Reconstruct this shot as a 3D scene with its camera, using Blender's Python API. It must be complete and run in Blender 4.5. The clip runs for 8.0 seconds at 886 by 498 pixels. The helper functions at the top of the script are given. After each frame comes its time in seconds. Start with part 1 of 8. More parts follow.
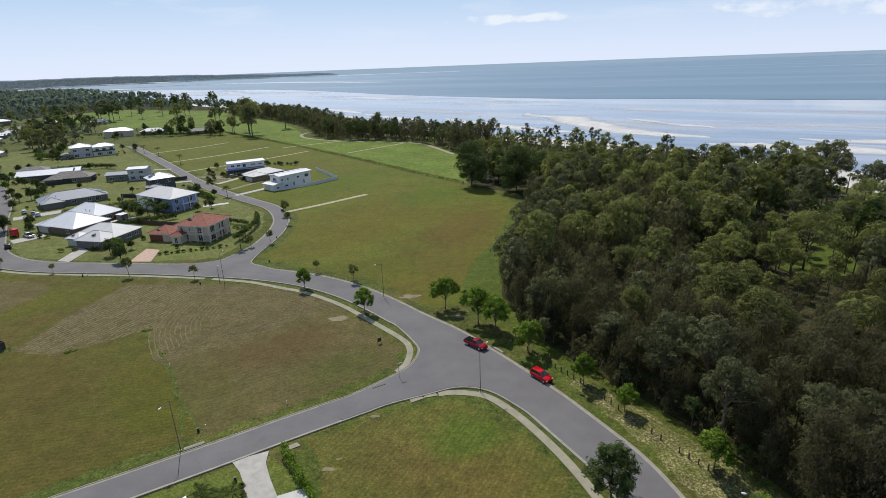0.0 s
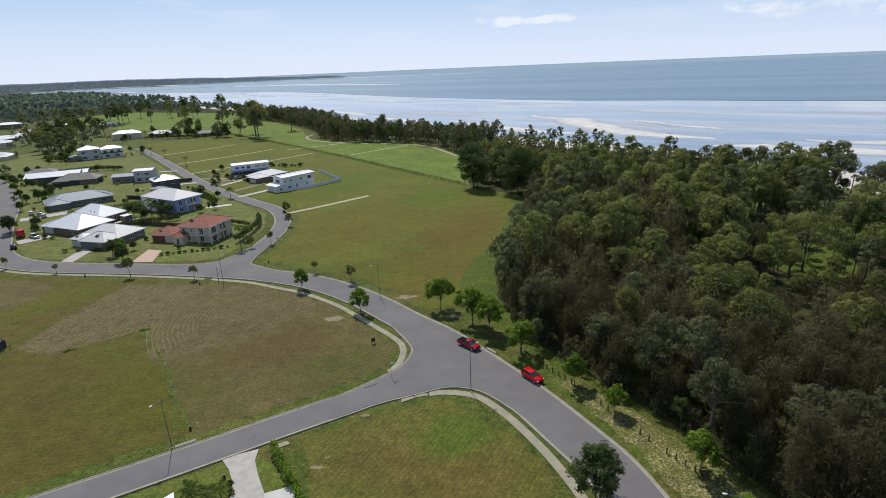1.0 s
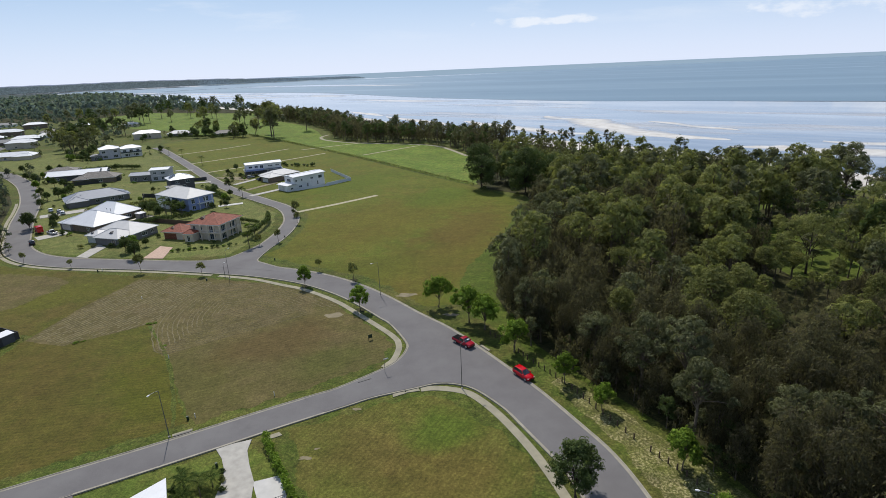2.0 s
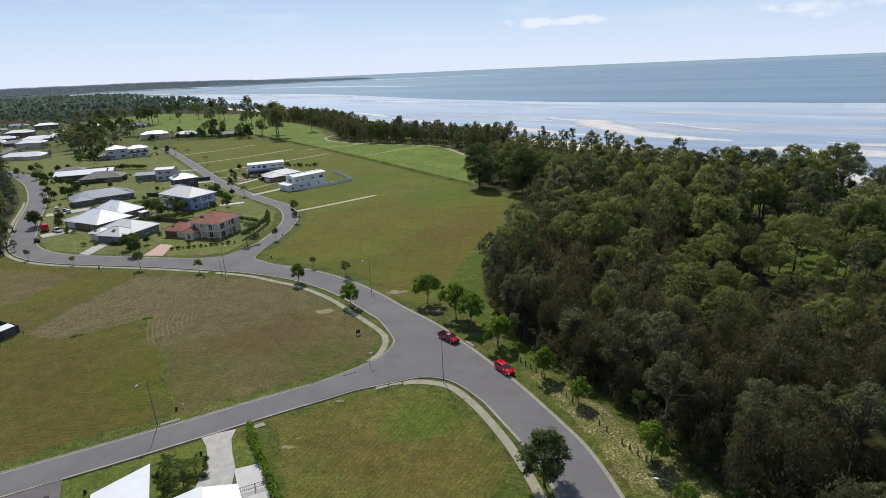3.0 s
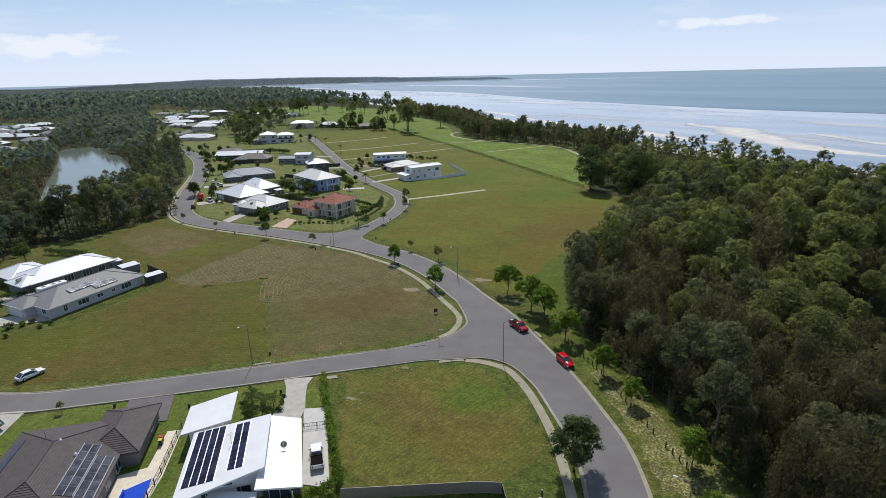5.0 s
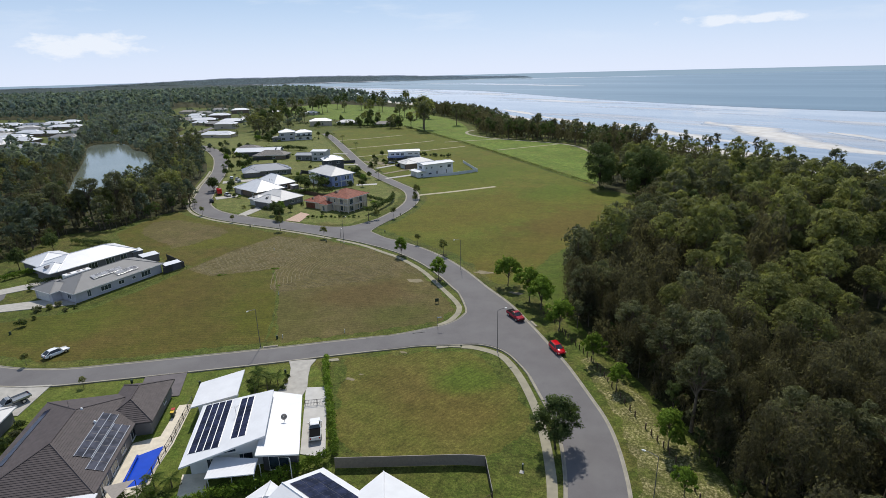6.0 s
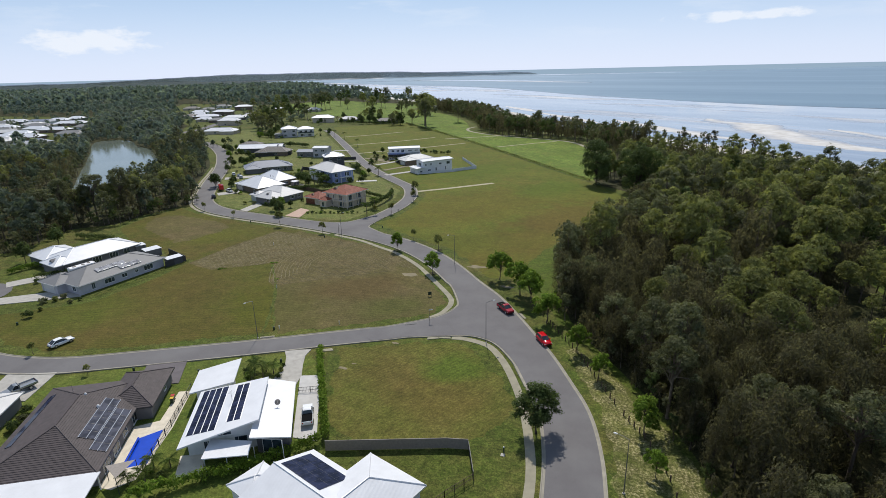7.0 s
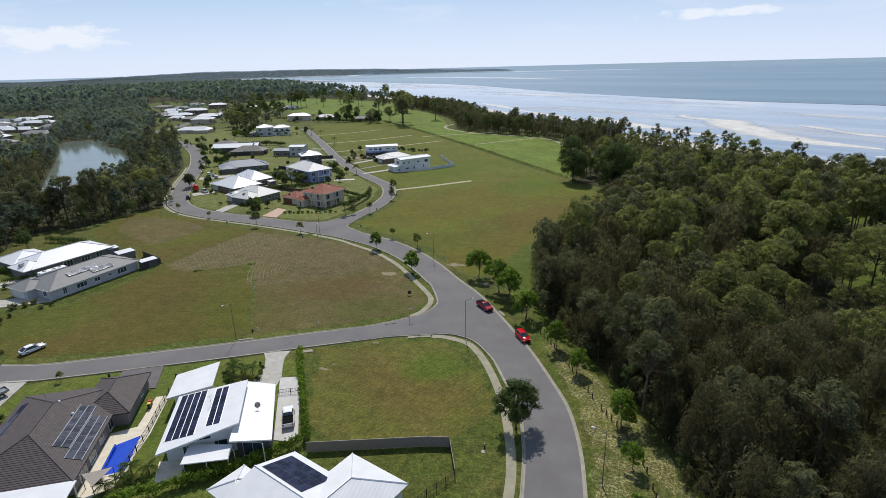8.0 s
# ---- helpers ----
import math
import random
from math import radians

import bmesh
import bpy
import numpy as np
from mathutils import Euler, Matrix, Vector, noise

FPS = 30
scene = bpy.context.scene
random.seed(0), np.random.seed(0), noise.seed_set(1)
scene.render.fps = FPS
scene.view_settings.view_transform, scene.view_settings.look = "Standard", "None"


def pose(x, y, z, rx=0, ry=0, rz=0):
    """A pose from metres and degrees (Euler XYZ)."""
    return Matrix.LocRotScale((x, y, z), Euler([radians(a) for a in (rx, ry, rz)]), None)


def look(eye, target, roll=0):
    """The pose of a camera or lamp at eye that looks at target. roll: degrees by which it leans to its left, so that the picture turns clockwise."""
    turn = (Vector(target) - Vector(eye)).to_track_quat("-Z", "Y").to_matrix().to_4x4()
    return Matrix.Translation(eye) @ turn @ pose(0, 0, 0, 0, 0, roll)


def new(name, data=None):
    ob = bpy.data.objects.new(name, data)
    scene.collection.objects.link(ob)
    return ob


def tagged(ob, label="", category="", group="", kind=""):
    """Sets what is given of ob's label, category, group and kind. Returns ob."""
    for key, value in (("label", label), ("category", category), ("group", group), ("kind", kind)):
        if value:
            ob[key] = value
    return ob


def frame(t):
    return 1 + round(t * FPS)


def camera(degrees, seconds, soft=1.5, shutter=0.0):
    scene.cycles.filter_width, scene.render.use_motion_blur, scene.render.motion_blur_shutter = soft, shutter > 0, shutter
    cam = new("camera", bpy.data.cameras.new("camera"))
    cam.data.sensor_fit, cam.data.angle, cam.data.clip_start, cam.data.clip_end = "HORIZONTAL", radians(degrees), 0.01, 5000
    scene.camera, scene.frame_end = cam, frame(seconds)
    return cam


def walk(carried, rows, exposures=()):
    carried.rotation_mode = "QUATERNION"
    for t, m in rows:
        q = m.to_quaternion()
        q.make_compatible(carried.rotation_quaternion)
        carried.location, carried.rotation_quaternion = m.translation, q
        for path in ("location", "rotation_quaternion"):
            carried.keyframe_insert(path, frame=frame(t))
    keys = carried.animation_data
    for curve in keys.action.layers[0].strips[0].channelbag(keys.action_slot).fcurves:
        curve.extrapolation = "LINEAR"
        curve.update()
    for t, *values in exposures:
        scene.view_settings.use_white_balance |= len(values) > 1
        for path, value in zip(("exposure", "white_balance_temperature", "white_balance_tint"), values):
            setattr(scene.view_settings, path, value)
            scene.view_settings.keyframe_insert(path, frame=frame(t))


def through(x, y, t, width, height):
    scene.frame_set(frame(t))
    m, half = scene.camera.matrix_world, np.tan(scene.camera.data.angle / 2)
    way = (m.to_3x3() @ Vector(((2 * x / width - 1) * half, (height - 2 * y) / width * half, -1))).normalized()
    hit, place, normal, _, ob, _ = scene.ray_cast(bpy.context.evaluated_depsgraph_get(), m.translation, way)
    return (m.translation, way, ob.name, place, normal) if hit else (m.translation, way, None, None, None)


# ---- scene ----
cam = camera(78.96, 8.0, soft=0.8)
PATH = [
    (0, (0.000, -0.000, 54.763), (-0.000, 94.539, 22.169), -2.20),
    (0.5, (1.349, -0.201, 54.701), (0.917, 94.392, 22.266), -2.34),
    (1, (2.983, -0.547, 54.563), (1.509, 94.115, 22.360), -2.40),
    (1.5, (4.964, -1.140, 54.509), (1.835, 93.531, 22.454), -2.47),
    (1.7, (5.873, -1.488, 54.503), (2.134, 93.174, 22.483), -2.48),
    (2.8, (11.236, -3.938, 54.384), (5.280, 90.684, 22.584), -2.54),
    (3, (12.102, -4.336, 54.318), (5.980, 90.298, 22.584), -2.55),
    (3.5, (14.208, -5.181, 53.910), (-1.875, 88.425, 22.615), -1.87),
    (4, (17.021, -6.150, 53.595), (-7.135, 85.790, 22.554), -1.48),
    (4.5, (19.721, -7.348, 53.371), (-8.352, 83.498, 22.401), -1.34),
    (4.7, (20.784, -7.930, 53.299), (-7.616, 82.817, 22.339), -1.35),
    (5.8, (26.766, -11.776, 53.097), (-3.433, 78.358, 22.047), -1.41),
    (6, (27.860, -12.481, 53.092), (-3.972, 77.064, 21.975), -1.42),
    (6.5, (30.335, -14.032, 53.325), (-2.537, 75.052, 21.965), -1.34),
    (7, (31.609, -14.972, 53.686), (-0.835, 74.153, 21.998), -1.41),
    (7.5, (31.839, -15.228, 53.966), (2.030, 74.687, 21.924), -1.49),
    (8, (31.860, -15.273, 54.200), (3.082, 74.894, 21.924), -1.50),
]
walk(cam, [(t, look(eye, target, roll)) for t, eye, target, roll in PATH])

# ---- light ----
SUN_DIR = Vector((-0.36, 0.93, 1.32)).normalized()      # towards the sun: high, over the far coast
world = bpy.data.worlds.new("sky")
scene.world = world
world.use_nodes = True
wn, wl = world.node_tree.nodes, world.node_tree.links
wn.clear()
sky = wn.new("ShaderNodeTexSky")
sky.sky_type, sky.sun_disc = "NISHITA", False
sky.sun_elevation, sky.sun_rotation = math.asin(SUN_DIR.z), math.atan2(SUN_DIR.x, SUN_DIR.y)
sky.altitude, sky.air_density, sky.dust_density, sky.ozone_density = 60, 1.0, 0.6, 2.0
tc = wn.new("ShaderNodeTexCoord")
sep = wn.new("ShaderNodeSeparateXYZ")
wl.new(tc.outputs["Generated"], sep.inputs[0])
# thin clouds: sparse noise, flattened towards the horizon
mp = wn.new("ShaderNodeMapping"); mp.inputs["Scale"].default_value = (2.2, 2.2, 11.0); mp.inputs["Location"].default_value = (0.4, 1.9, 0.35)
wl.new(tc.outputs["Generated"], mp.inputs["Vector"])
cn = wn.new("ShaderNodeTexNoise"); cn.inputs["Scale"].default_value = 2.3; cn.inputs["Detail"].default_value = 9; cn.inputs["Roughness"].default_value = 0.6
wl.new(mp.outputs[0], cn.inputs["Vector"])
cr0 = wn.new("ShaderNodeMapRange"); cr0.inputs["From Min"].default_value = 0.52; cr0.inputs["From Max"].default_value = 0.68
wl.new(cn.outputs["Fac"], cr0.inputs["Value"])
cf = wn.new("ShaderNodeMapRange"); cf.inputs["From Min"].default_value = 0.03; cf.inputs["From Max"].default_value = 0.10
wl.new(sep.outputs["Z"], cf.inputs["Value"])
cr = wn.new("ShaderNodeMath"); cr.operation = "MULTIPLY"
wl.new(cr0.outputs[0], cr.inputs[0]); wl.new(cf.outputs[0], cr.inputs[1])
# three clouds of their own: a small cumulus over the land, a streak and a ragged bank over the sea
az = wn.new("ShaderNodeMath"); az.operation = "ARCTAN2"
wl.new(sep.outputs["X"], az.inputs[0]); wl.new(sep.outputs["Y"], az.inputs[1])
fray = wn.new("ShaderNodeTexNoise"); fray.inputs["Scale"].default_value = 16; fray.inputs["Detail"].default_value = 7; fray.inputs["Roughness"].default_value = 0.6
stretch = wn.new("ShaderNodeMapping"); stretch.inputs["Scale"].default_value = (1, 1, 2.4)
wl.new(tc.outputs["Generated"], stretch.inputs["Vector"]); wl.new(stretch.outputs[0], fray.inputs["Vector"])


def arith(op, a, b):
    m = wn.new("ShaderNodeMath"); m.operation = op
    for k, v in enumerate((a, b)):
        if isinstance(v, (int, float)):
            m.inputs[k].default_value = v
        else:
            wl.new(v, m.inputs[k])
    return m.outputs[0]


def cloud(turn, up, half_turn, half_up, dense):
    dx = arith("DIVIDE", arith("SUBTRACT", az.outputs[0], radians(turn)), radians(half_turn))
    dz = arith("DIVIDE", arith("SUBTRACT", sep.outputs["Z"], up), half_up)
    far = arith("ADD", arith("MULTIPLY", dx, dx), arith("MULTIPLY", dz, dz))
    body = arith("ADD", arith("SUBTRACT", 0.55, arith("MULTIPLY", far, 0.55)), arith("MULTIPLY", arith("SUBTRACT", fray.outputs["Fac"], 0.5), 3.2))
    r = wn.new("ShaderNodeMapRange"); r.inputs["From Min"].default_value = 0.14; r.inputs["From Max"].default_value = 0.6; r.inputs["To Max"].default_value = dense
    wl.new(body, r.inputs["Value"])
    return r.outputs[0]


own = arith("MAXIMUM", cloud(-51, 0.049, 4.8, 0.019, 0.85), arith("MAXIMUM", cloud(6.9, 0.067, 6.4, 0.0085, 0.8), cloud(36, 0.066, 10.0, 0.022, 0.7)))
# haze that whitens the sky towards the horizon
hz = wn.new("ShaderNodeMapRange"); hz.interpolation_type = "SMOOTHSTEP"
hz.inputs["From Min"].default_value, hz.inputs["From Max"].default_value = -0.01, 0.24
hz.inputs["To Min"].default_value, hz.inputs["To Max"].default_value = 0.88, 0.22
wl.new(sep.outputs["Z"], hz.inputs["Value"])
tint = wn.new("ShaderNodeMix"); tint.data_type = "RGBA"
tint.inputs["A"].default_value, tint.inputs["B"].default_value = (9.7, 10.9, 13.5, 1), (6.5, 8.8, 13.0, 1)
up = wn.new("ShaderNodeMapRange"); up.inputs["From Min"].default_value, up.inputs["From Max"].default_value = 0.0, 0.12
wl.new(sep.outputs["Z"], up.inputs["Value"]); wl.new(up.outputs[0], tint.inputs["Factor"])
mixh = wn.new("ShaderNodeMix"); mixh.data_type = "RGBA"
wl.new(tint.outputs["Result"], mixh.inputs["B"])
wl.new(hz.outputs[0], mixh.inputs["Factor"]); wl.new(sky.outputs[0], mixh.inputs["A"])
mixc = wn.new("ShaderNodeMix"); mixc.data_type = "RGBA"; mixc.inputs["B"].default_value = (10.8, 11.4, 12.4, 1)
wl.new(arith("MAXIMUM", arith("MULTIPLY", cr.outputs[0], 0.35), own), mixc.inputs["Factor"]); wl.new(mixh.outputs["Result"], mixc.inputs["A"])
# under the horizon: the far open sea
under = wn.new("ShaderNodeMath"); under.operation = "LESS_THAN"; under.inputs[1].default_value = -0.0042
wl.new(sep.outputs["Z"], under.inputs[0])
mixu = wn.new("ShaderNodeMix"); mixu.data_type = "RGBA"; mixu.inputs["B"].default_value = (3.9, 5.3, 6.8, 1)
wl.new(under.outputs[0], mixu.inputs["Factor"]); wl.new(mixc.outputs["Result"], mixu.inputs["A"])
bg = wn.new("ShaderNodeBackground"); bg.inputs["Strength"].default_value = 0.080
wl.new(mixu.outputs["Result"], bg.inputs["Color"])
wo = wn.new("ShaderNodeOutputWorld"); wl.new(bg.outputs[0], wo.inputs[0])

sun_data = bpy.data.lights.new("sun", "SUN")
sun_data.energy, sun_data.angle, sun_data.color = 3.75, radians(0.53), (1.0, 0.95, 0.87)
sun = new("sun", sun_data)
sun.matrix_world = look(SUN_DIR * 200, (0, 0, 0))
scene.view_settings.exposure = 0.0

# ---- materials ----
def srgb(r, g, b):
    return tuple((c / 255 / 12.92 if c / 255 <= 0.04045 else ((c / 255 + 0.055) / 1.055) ** 2.4) for c in (r, g, b)) + (1,)


class Mat:
    """A node material on world coordinates, built up in few calls."""

    def __init__(self, name, rough=0.7, metal=0.0, spec=0.5):
        self.m = bpy.data.materials.new(name)
        self.m.use_nodes = True
        self.n, self.l = self.m.node_tree.nodes, self.m.node_tree.links
        self.b = self.n["Principled BSDF"]
        self.b.inputs["Roughness"].default_value, self.b.inputs["Metallic"].default_value = rough, metal
        self.b.inputs["Specular IOR Level"].default_value = spec
        self.pos = self.n.new("ShaderNodeNewGeometry").outputs["Position"]

    def noise(self, scale, detail=4, rough=0.55, stretch=None, source=None, rot=0.0):
        t = self.n.new("ShaderNodeTexNoise")
        t.inputs["Scale"].default_value, t.inputs["Detail"].default_value, t.inputs["Roughness"].default_value = scale, detail, rough
        v = source or self.pos
        if stretch or rot:
            mpn = self.n.new("ShaderNodeMapping")
            mpn.vector_type = "TEXTURE"
            mpn.inputs["Rotation"].default_value = (0, 0, radians(rot))
            if stretch:
                mpn.inputs["Scale"].default_value = tuple(1 / s for s in stretch)
            self.l.new(v, mpn.inputs["Vector"])
            v = mpn.outputs[0]
        self.l.new(v, t.inputs["Vector"])
        return t.outputs["Fac"]

    def wave(self, scale, rot=0.0, distort=1.0, detail_scale=1.0):
        mpn = self.n.new("ShaderNodeMapping")
        mpn.inputs["Rotation"].default_value = (0, 0, radians(rot))
        self.l.new(self.pos, mpn.inputs["Vector"])
        t = self.n.new("ShaderNodeTexWave")
        t.inputs["Scale"].default_value, t.inputs["Distortion"].default_value = scale, distort
        t.inputs["Detail Scale"].default_value = detail_scale
        self.l.new(mpn.outputs[0], t.inputs["Vector"])
        return t.outputs["Fac"]

    def patch(self, x, y, rx, ry, rot, most):
        """1 inside a soft, ragged oval on the ground, 0 well outside it."""
        mpn = self.n.new("ShaderNodeMapping")
        mpn.vector_type = "TEXTURE"
        mpn.inputs["Location"].default_value = (x, y, 0)
        mpn.inputs["Rotation"].default_value = (0, 0, radians(rot))
        mpn.inputs["Scale"].default_value = (rx, ry, 1000)
        self.l.new(self.pos, mpn.inputs["Vector"])
        ln = self.n.new("ShaderNodeVectorMath"); ln.operation = "LENGTH"
        self.l.new(mpn.outputs[0], ln.inputs[0])
        ad = self.n.new("ShaderNodeMath"); ad.operation = "MULTIPLY_ADD"
        self.l.new(self.noise(0.12, 5, 0.65), ad.inputs[0]); ad.inputs[1].default_value = -1.6
        self.l.new(ln.outputs["Value"], ad.inputs[2])
        return self.ramp(ad.outputs[0], -0.25, 0.45, most, 0.0)

    def ramp(self, fac, lo, hi, a=0.0, b=1.0):
        t = self.n.new("ShaderNodeMapRange")
        for key, v in (("From Min", lo), ("From Max", hi), ("To Min", a), ("To Max", b)):
            t.inputs[key].default_value = v
        self.l.new(fac, t.inputs["Value"])
        return t.outputs[0]

    def mix(self, fac, a, b, blend="MIX"):
        t = self.n.new("ShaderNodeMix")
        t.data_type, t.blend_type = "RGBA", blend
        for key, v in (("Factor", fac), ("A", a), ("B", b)):
            if isinstance(v, (tuple, float, int)):
                t.inputs[key].default_value = v
            else:
                self.l.new(v, t.inputs[key])
        return t.outputs["Result"]

    def color(self, out):
        if isinstance(out, tuple):
            self.b.inputs["Base Color"].default_value = out
        else:
            self.l.new(out, self.b.inputs["Base Color"])
        self.out = out
        return self

    def bump(self, fac, strength=0.3, dist=0.02):
        t = self.n.new("ShaderNodeBump")
        t.inputs["Strength"].default_value, t.inputs["Distance"].default_value = strength, dist
        self.l.new(fac, t.inputs["Height"])
        self.l.new(t.outputs[0], self.b.inputs["Normal"])
        return self

    def rough(self, out):
        self.l.new(out, self.b.inputs["Roughness"])
        return self

    def island(self):
        g = self.n.new("ShaderNodeNewGeometry")
        return g.outputs["Random Per Island"]


def plain(name, col, rough=0.6, metal=0.0, vary=0.12, scale=3.0, fine=40.0, bump=0.15, spec=0.5):
    """Paint, render, concrete: one colour with broad dirt, fine grain and a little relief."""
    m = Mat(name, rough, metal, spec)
    dark = tuple(c * (1 - 2 * vary) for c in col[:3]) + (1,)
    light = tuple(min(1, c * (1 + vary)) for c in col[:3]) + (1,)
    c = m.mix(m.ramp(m.noise(scale, 5), 0.3, 0.7), dark, light)
    f = m.noise(fine, 3)
    c = m.mix(m.ramp(f, 0.3, 0.7, 0.0, vary), c, dark)
    m.color(c)
    if bump:
        m.bump(f, bump, 0.01)
    return m.m


def grass(name, a, b, dry, dry_lo=0.5, dry_hi=0.68, fleck=0.5, big=0.035, bare=0.0, tone=1.0, patches=(), mow=None, depth=1.0):
    """Mown grass: broad patches, tufts, dry flecks; depth is the strength of the fine grain."""
    a, b, dry = (tuple(x * k for x, k in zip(q[:3], (0.62 * tone,) * 3)) + (1,) for q in (a, b, dry))
    m = Mat(name, 0.9, 0, 0.15)
    c = m.mix(m.ramp(m.noise(big, 5, 0.6), 0.35, 0.65), a, b)
    c = m.mix(m.ramp(m.noise(0.055, 6, 0.62, source=None), dry_lo, dry_hi), c, dry)
    c = m.mix(m.ramp(m.noise(0.22, 6, 0.68), 0.42, 0.7, 0.0, 0.55), c, tuple(x * 1.35 for x in dry[:3]) + (1,))
    c = m.mix(m.ramp(m.noise(0.13, 6, 0.7, rot=25), 0.5, 0.72, 0.0, 0.5), c, tuple(x * 0.72 for x in b[:3]) + (1,))
    tuft = m.noise(1.6, 6, 0.7)
    c = m.mix(m.ramp(tuft, 0.42, 0.72, 0.0, fleck), c, tuple(x * 1.55 for x in dry[:3]) + (1,))
    c = m.mix(m.ramp(m.noise(3.1, 5, 0.7), 0.45, 0.75, 0.0, 0.65), c, tuple(x * 0.45 for x in a[:3]) + (1,))
    for px, py, rx, ry, rot, col, most in patches:
        c = m.mix(m.patch(px, py, rx, ry, rot, most), c, tuple(x * 0.62 * tone for x in col[:3]) + (1,))
    if mow:
        c = m.mix(1.0, c, m.ramp(m.wave(0.314 / mow[1], mow[0], 5.0, 0.6), 0.1, 0.9, 1 - mow[2], 1 + mow[2]), "MULTIPLY")
    if bare:
        k = m.n.new("ShaderNodeMath"); k.operation = "MULTIPLY"
        m.l.new(m.ramp(m.noise(2.6, 4, 0.75), 0.5, 0.58, 0.0, bare), k.inputs[0]); m.l.new(m.ramp(m.noise(0.22, 4, 0.6), 0.40, 0.56), k.inputs[1])
        c = m.mix(k.outputs[0], c, srgb(152, 142, 110))
        c = m.mix(m.ramp(m.noise(3.4, 4, 0.75, rot=30), 0.56, 0.64, 0.0, bare * 0.8), c, srgb(70, 62, 42))
    for sc, lo, hi in ((0.05, 0.80, 1.2), (0.4, 0.76, 1.26), (1.1, 0.66, 1.36), (2.6, 0.52, 1.52), (6.5, 0.6, 1.42)):
        c = m.mix(1.0, c, m.ramp(m.noise(sc, 5, 0.65), 0.3, 0.7, 1 - (1 - lo) * depth, 1 + (hi - 1) * depth), "MULTIPLY")
    m.color(c)
    m.bump(tuft, 0.8 * depth, 0.12)
    return m.m


def leaves(name, a, b, young, gloss=0.55, through=0.32, holes=0.0, gaps=4.4):
    """Foliage: each twig its own shade, leaf-sized relief and ragged gaps in it, some light through it."""
    m = Mat(name, gloss, 0, 0.06)
    c = m.mix(m.island(), a, b)
    c = m.mix(m.ramp(m.noise(0.35, 3), 0.5, 0.75, 0, 0.55), c, young)
    fine = m.noise(4.6, 3, 0.7)
    c = m.mix(1.0, c, m.ramp(m.noise(6.5, 3, 0.7), 0.3, 0.7, 0.55, 1.45), "MULTIPLY")
    # from crown to crown
    c = m.mix(1.0, c, m.ramp(m.noise(0.11, 2, 0.5), 0.34, 0.66, 0.76, 1.24), "MULTIPLY")
    m.color(c)
    m.bump(fine, 1.0, 0.35)
    tr = m.n.new("ShaderNodeBsdfTranslucent")
    m.l.new(m.mix(1.0, c, (1.15, 1.2, 0.8, 1), "MULTIPLY"), tr.inputs["Color"])
    sh = m.n.new("ShaderNodeMixShader"); sh.inputs[0].default_value = through
    m.l.new(m.b.outputs[0], sh.inputs[1]); m.l.new(tr.outputs[0], sh.inputs[2])
    last = sh
    if holes:
        clear = m.n.new("ShaderNodeBsdfTransparent")
        last = m.n.new("ShaderNodeMixShader")
        m.l.new(m.ramp(m.noise(gaps, 3, 0.65), holes - 0.01, holes + 0.01), last.inputs[0])
        m.l.new(clear.outputs[0], last.inputs[1]); m.l.new(sh.outputs[0], last.inputs[2])
    m.l.new(last.outputs[0], m.n["Material Output"].inputs[0])
    return m.m


def ribbed(name, col, pitch, rot, rough=0.35, metal=0.0, depth=0.03, vary=0.06):
    """Profiled sheet roofing: ribs down the slope as relief, with dust."""
    m = Mat(name, rough, metal)
    w = m.wave(1 / pitch / 6.2832 * 6.2832 / 6.2832, rot, 0.0)
    c = m.mix(m.ramp(m.noise(0.5, 5), 0.3, 0.75), tuple(x * (1 - 2 * vary) for x in col[:3]) + (1,), col)
    c = m.mix(m.ramp(m.noise(6, 4), 0.55, 0.8, 0, 0.25), c, tuple(x * 0.75 for x in col[:3]) + (1,))
    m.color(c)
    m.bump(w, 0.2, depth)
    return m.m


def glass_mat(name, tint=(0.02, 0.03, 0.04, 1), spec=0.9):
    m = Mat(name, 0.04, 0, spec)
    m.color(m.mix(m.ramp(m.noise(0.7, 2), 0.4, 0.6), tint, tuple(x * 2.5 for x in tint[:3]) + (1,)))
    return m.m


M = {}
M["verge"] = grass("verge_grass", srgb(90, 112, 42), srgb(106, 118, 48), srgb(120, 114, 62), fleck=0.3, tone=0.84)
M["lot_dry"] = grass("dry_lot_grass", srgb(108, 104, 58), srgb(117, 109, 63), srgb(122, 108, 72), fleck=0.25, tone=0.94, depth=0.6, mow=(60, 1.1, 0.05),
                     patches=((-44, 84, 8, 16, 30, srgb(104, 102, 50), 0.6), (-20, 91, 9, 6, 20, srgb(96, 104, 44), 0.5), (-34, 100, 14, 8, 30, srgb(112, 92, 56), 0.6)))
M["lot_swath"] = grass("mown_hay_grass", srgb(108, 102, 60), srgb(117, 108, 66), srgb(126, 112, 78), fleck=0.3, tone=0.96, depth=0.6)
M["lot_front"] = grass("patchy_front_grass", srgb(100, 106, 44), srgb(109, 110, 48), srgb(114, 106, 54), dry_lo=0.44, dry_hi=0.7, fleck=0.3, tone=1.06, depth=0.72, mow=(30, 0.8, 0.07),
                       patches=((4, 60, 9, 7, 0, srgb(116, 94, 50), 0.4), (-8, 64, 8, 6, 30, srgb(118, 98, 54), 0.4), (2, 70, 7, 5, 20, srgb(88, 112, 34), 0.7)))
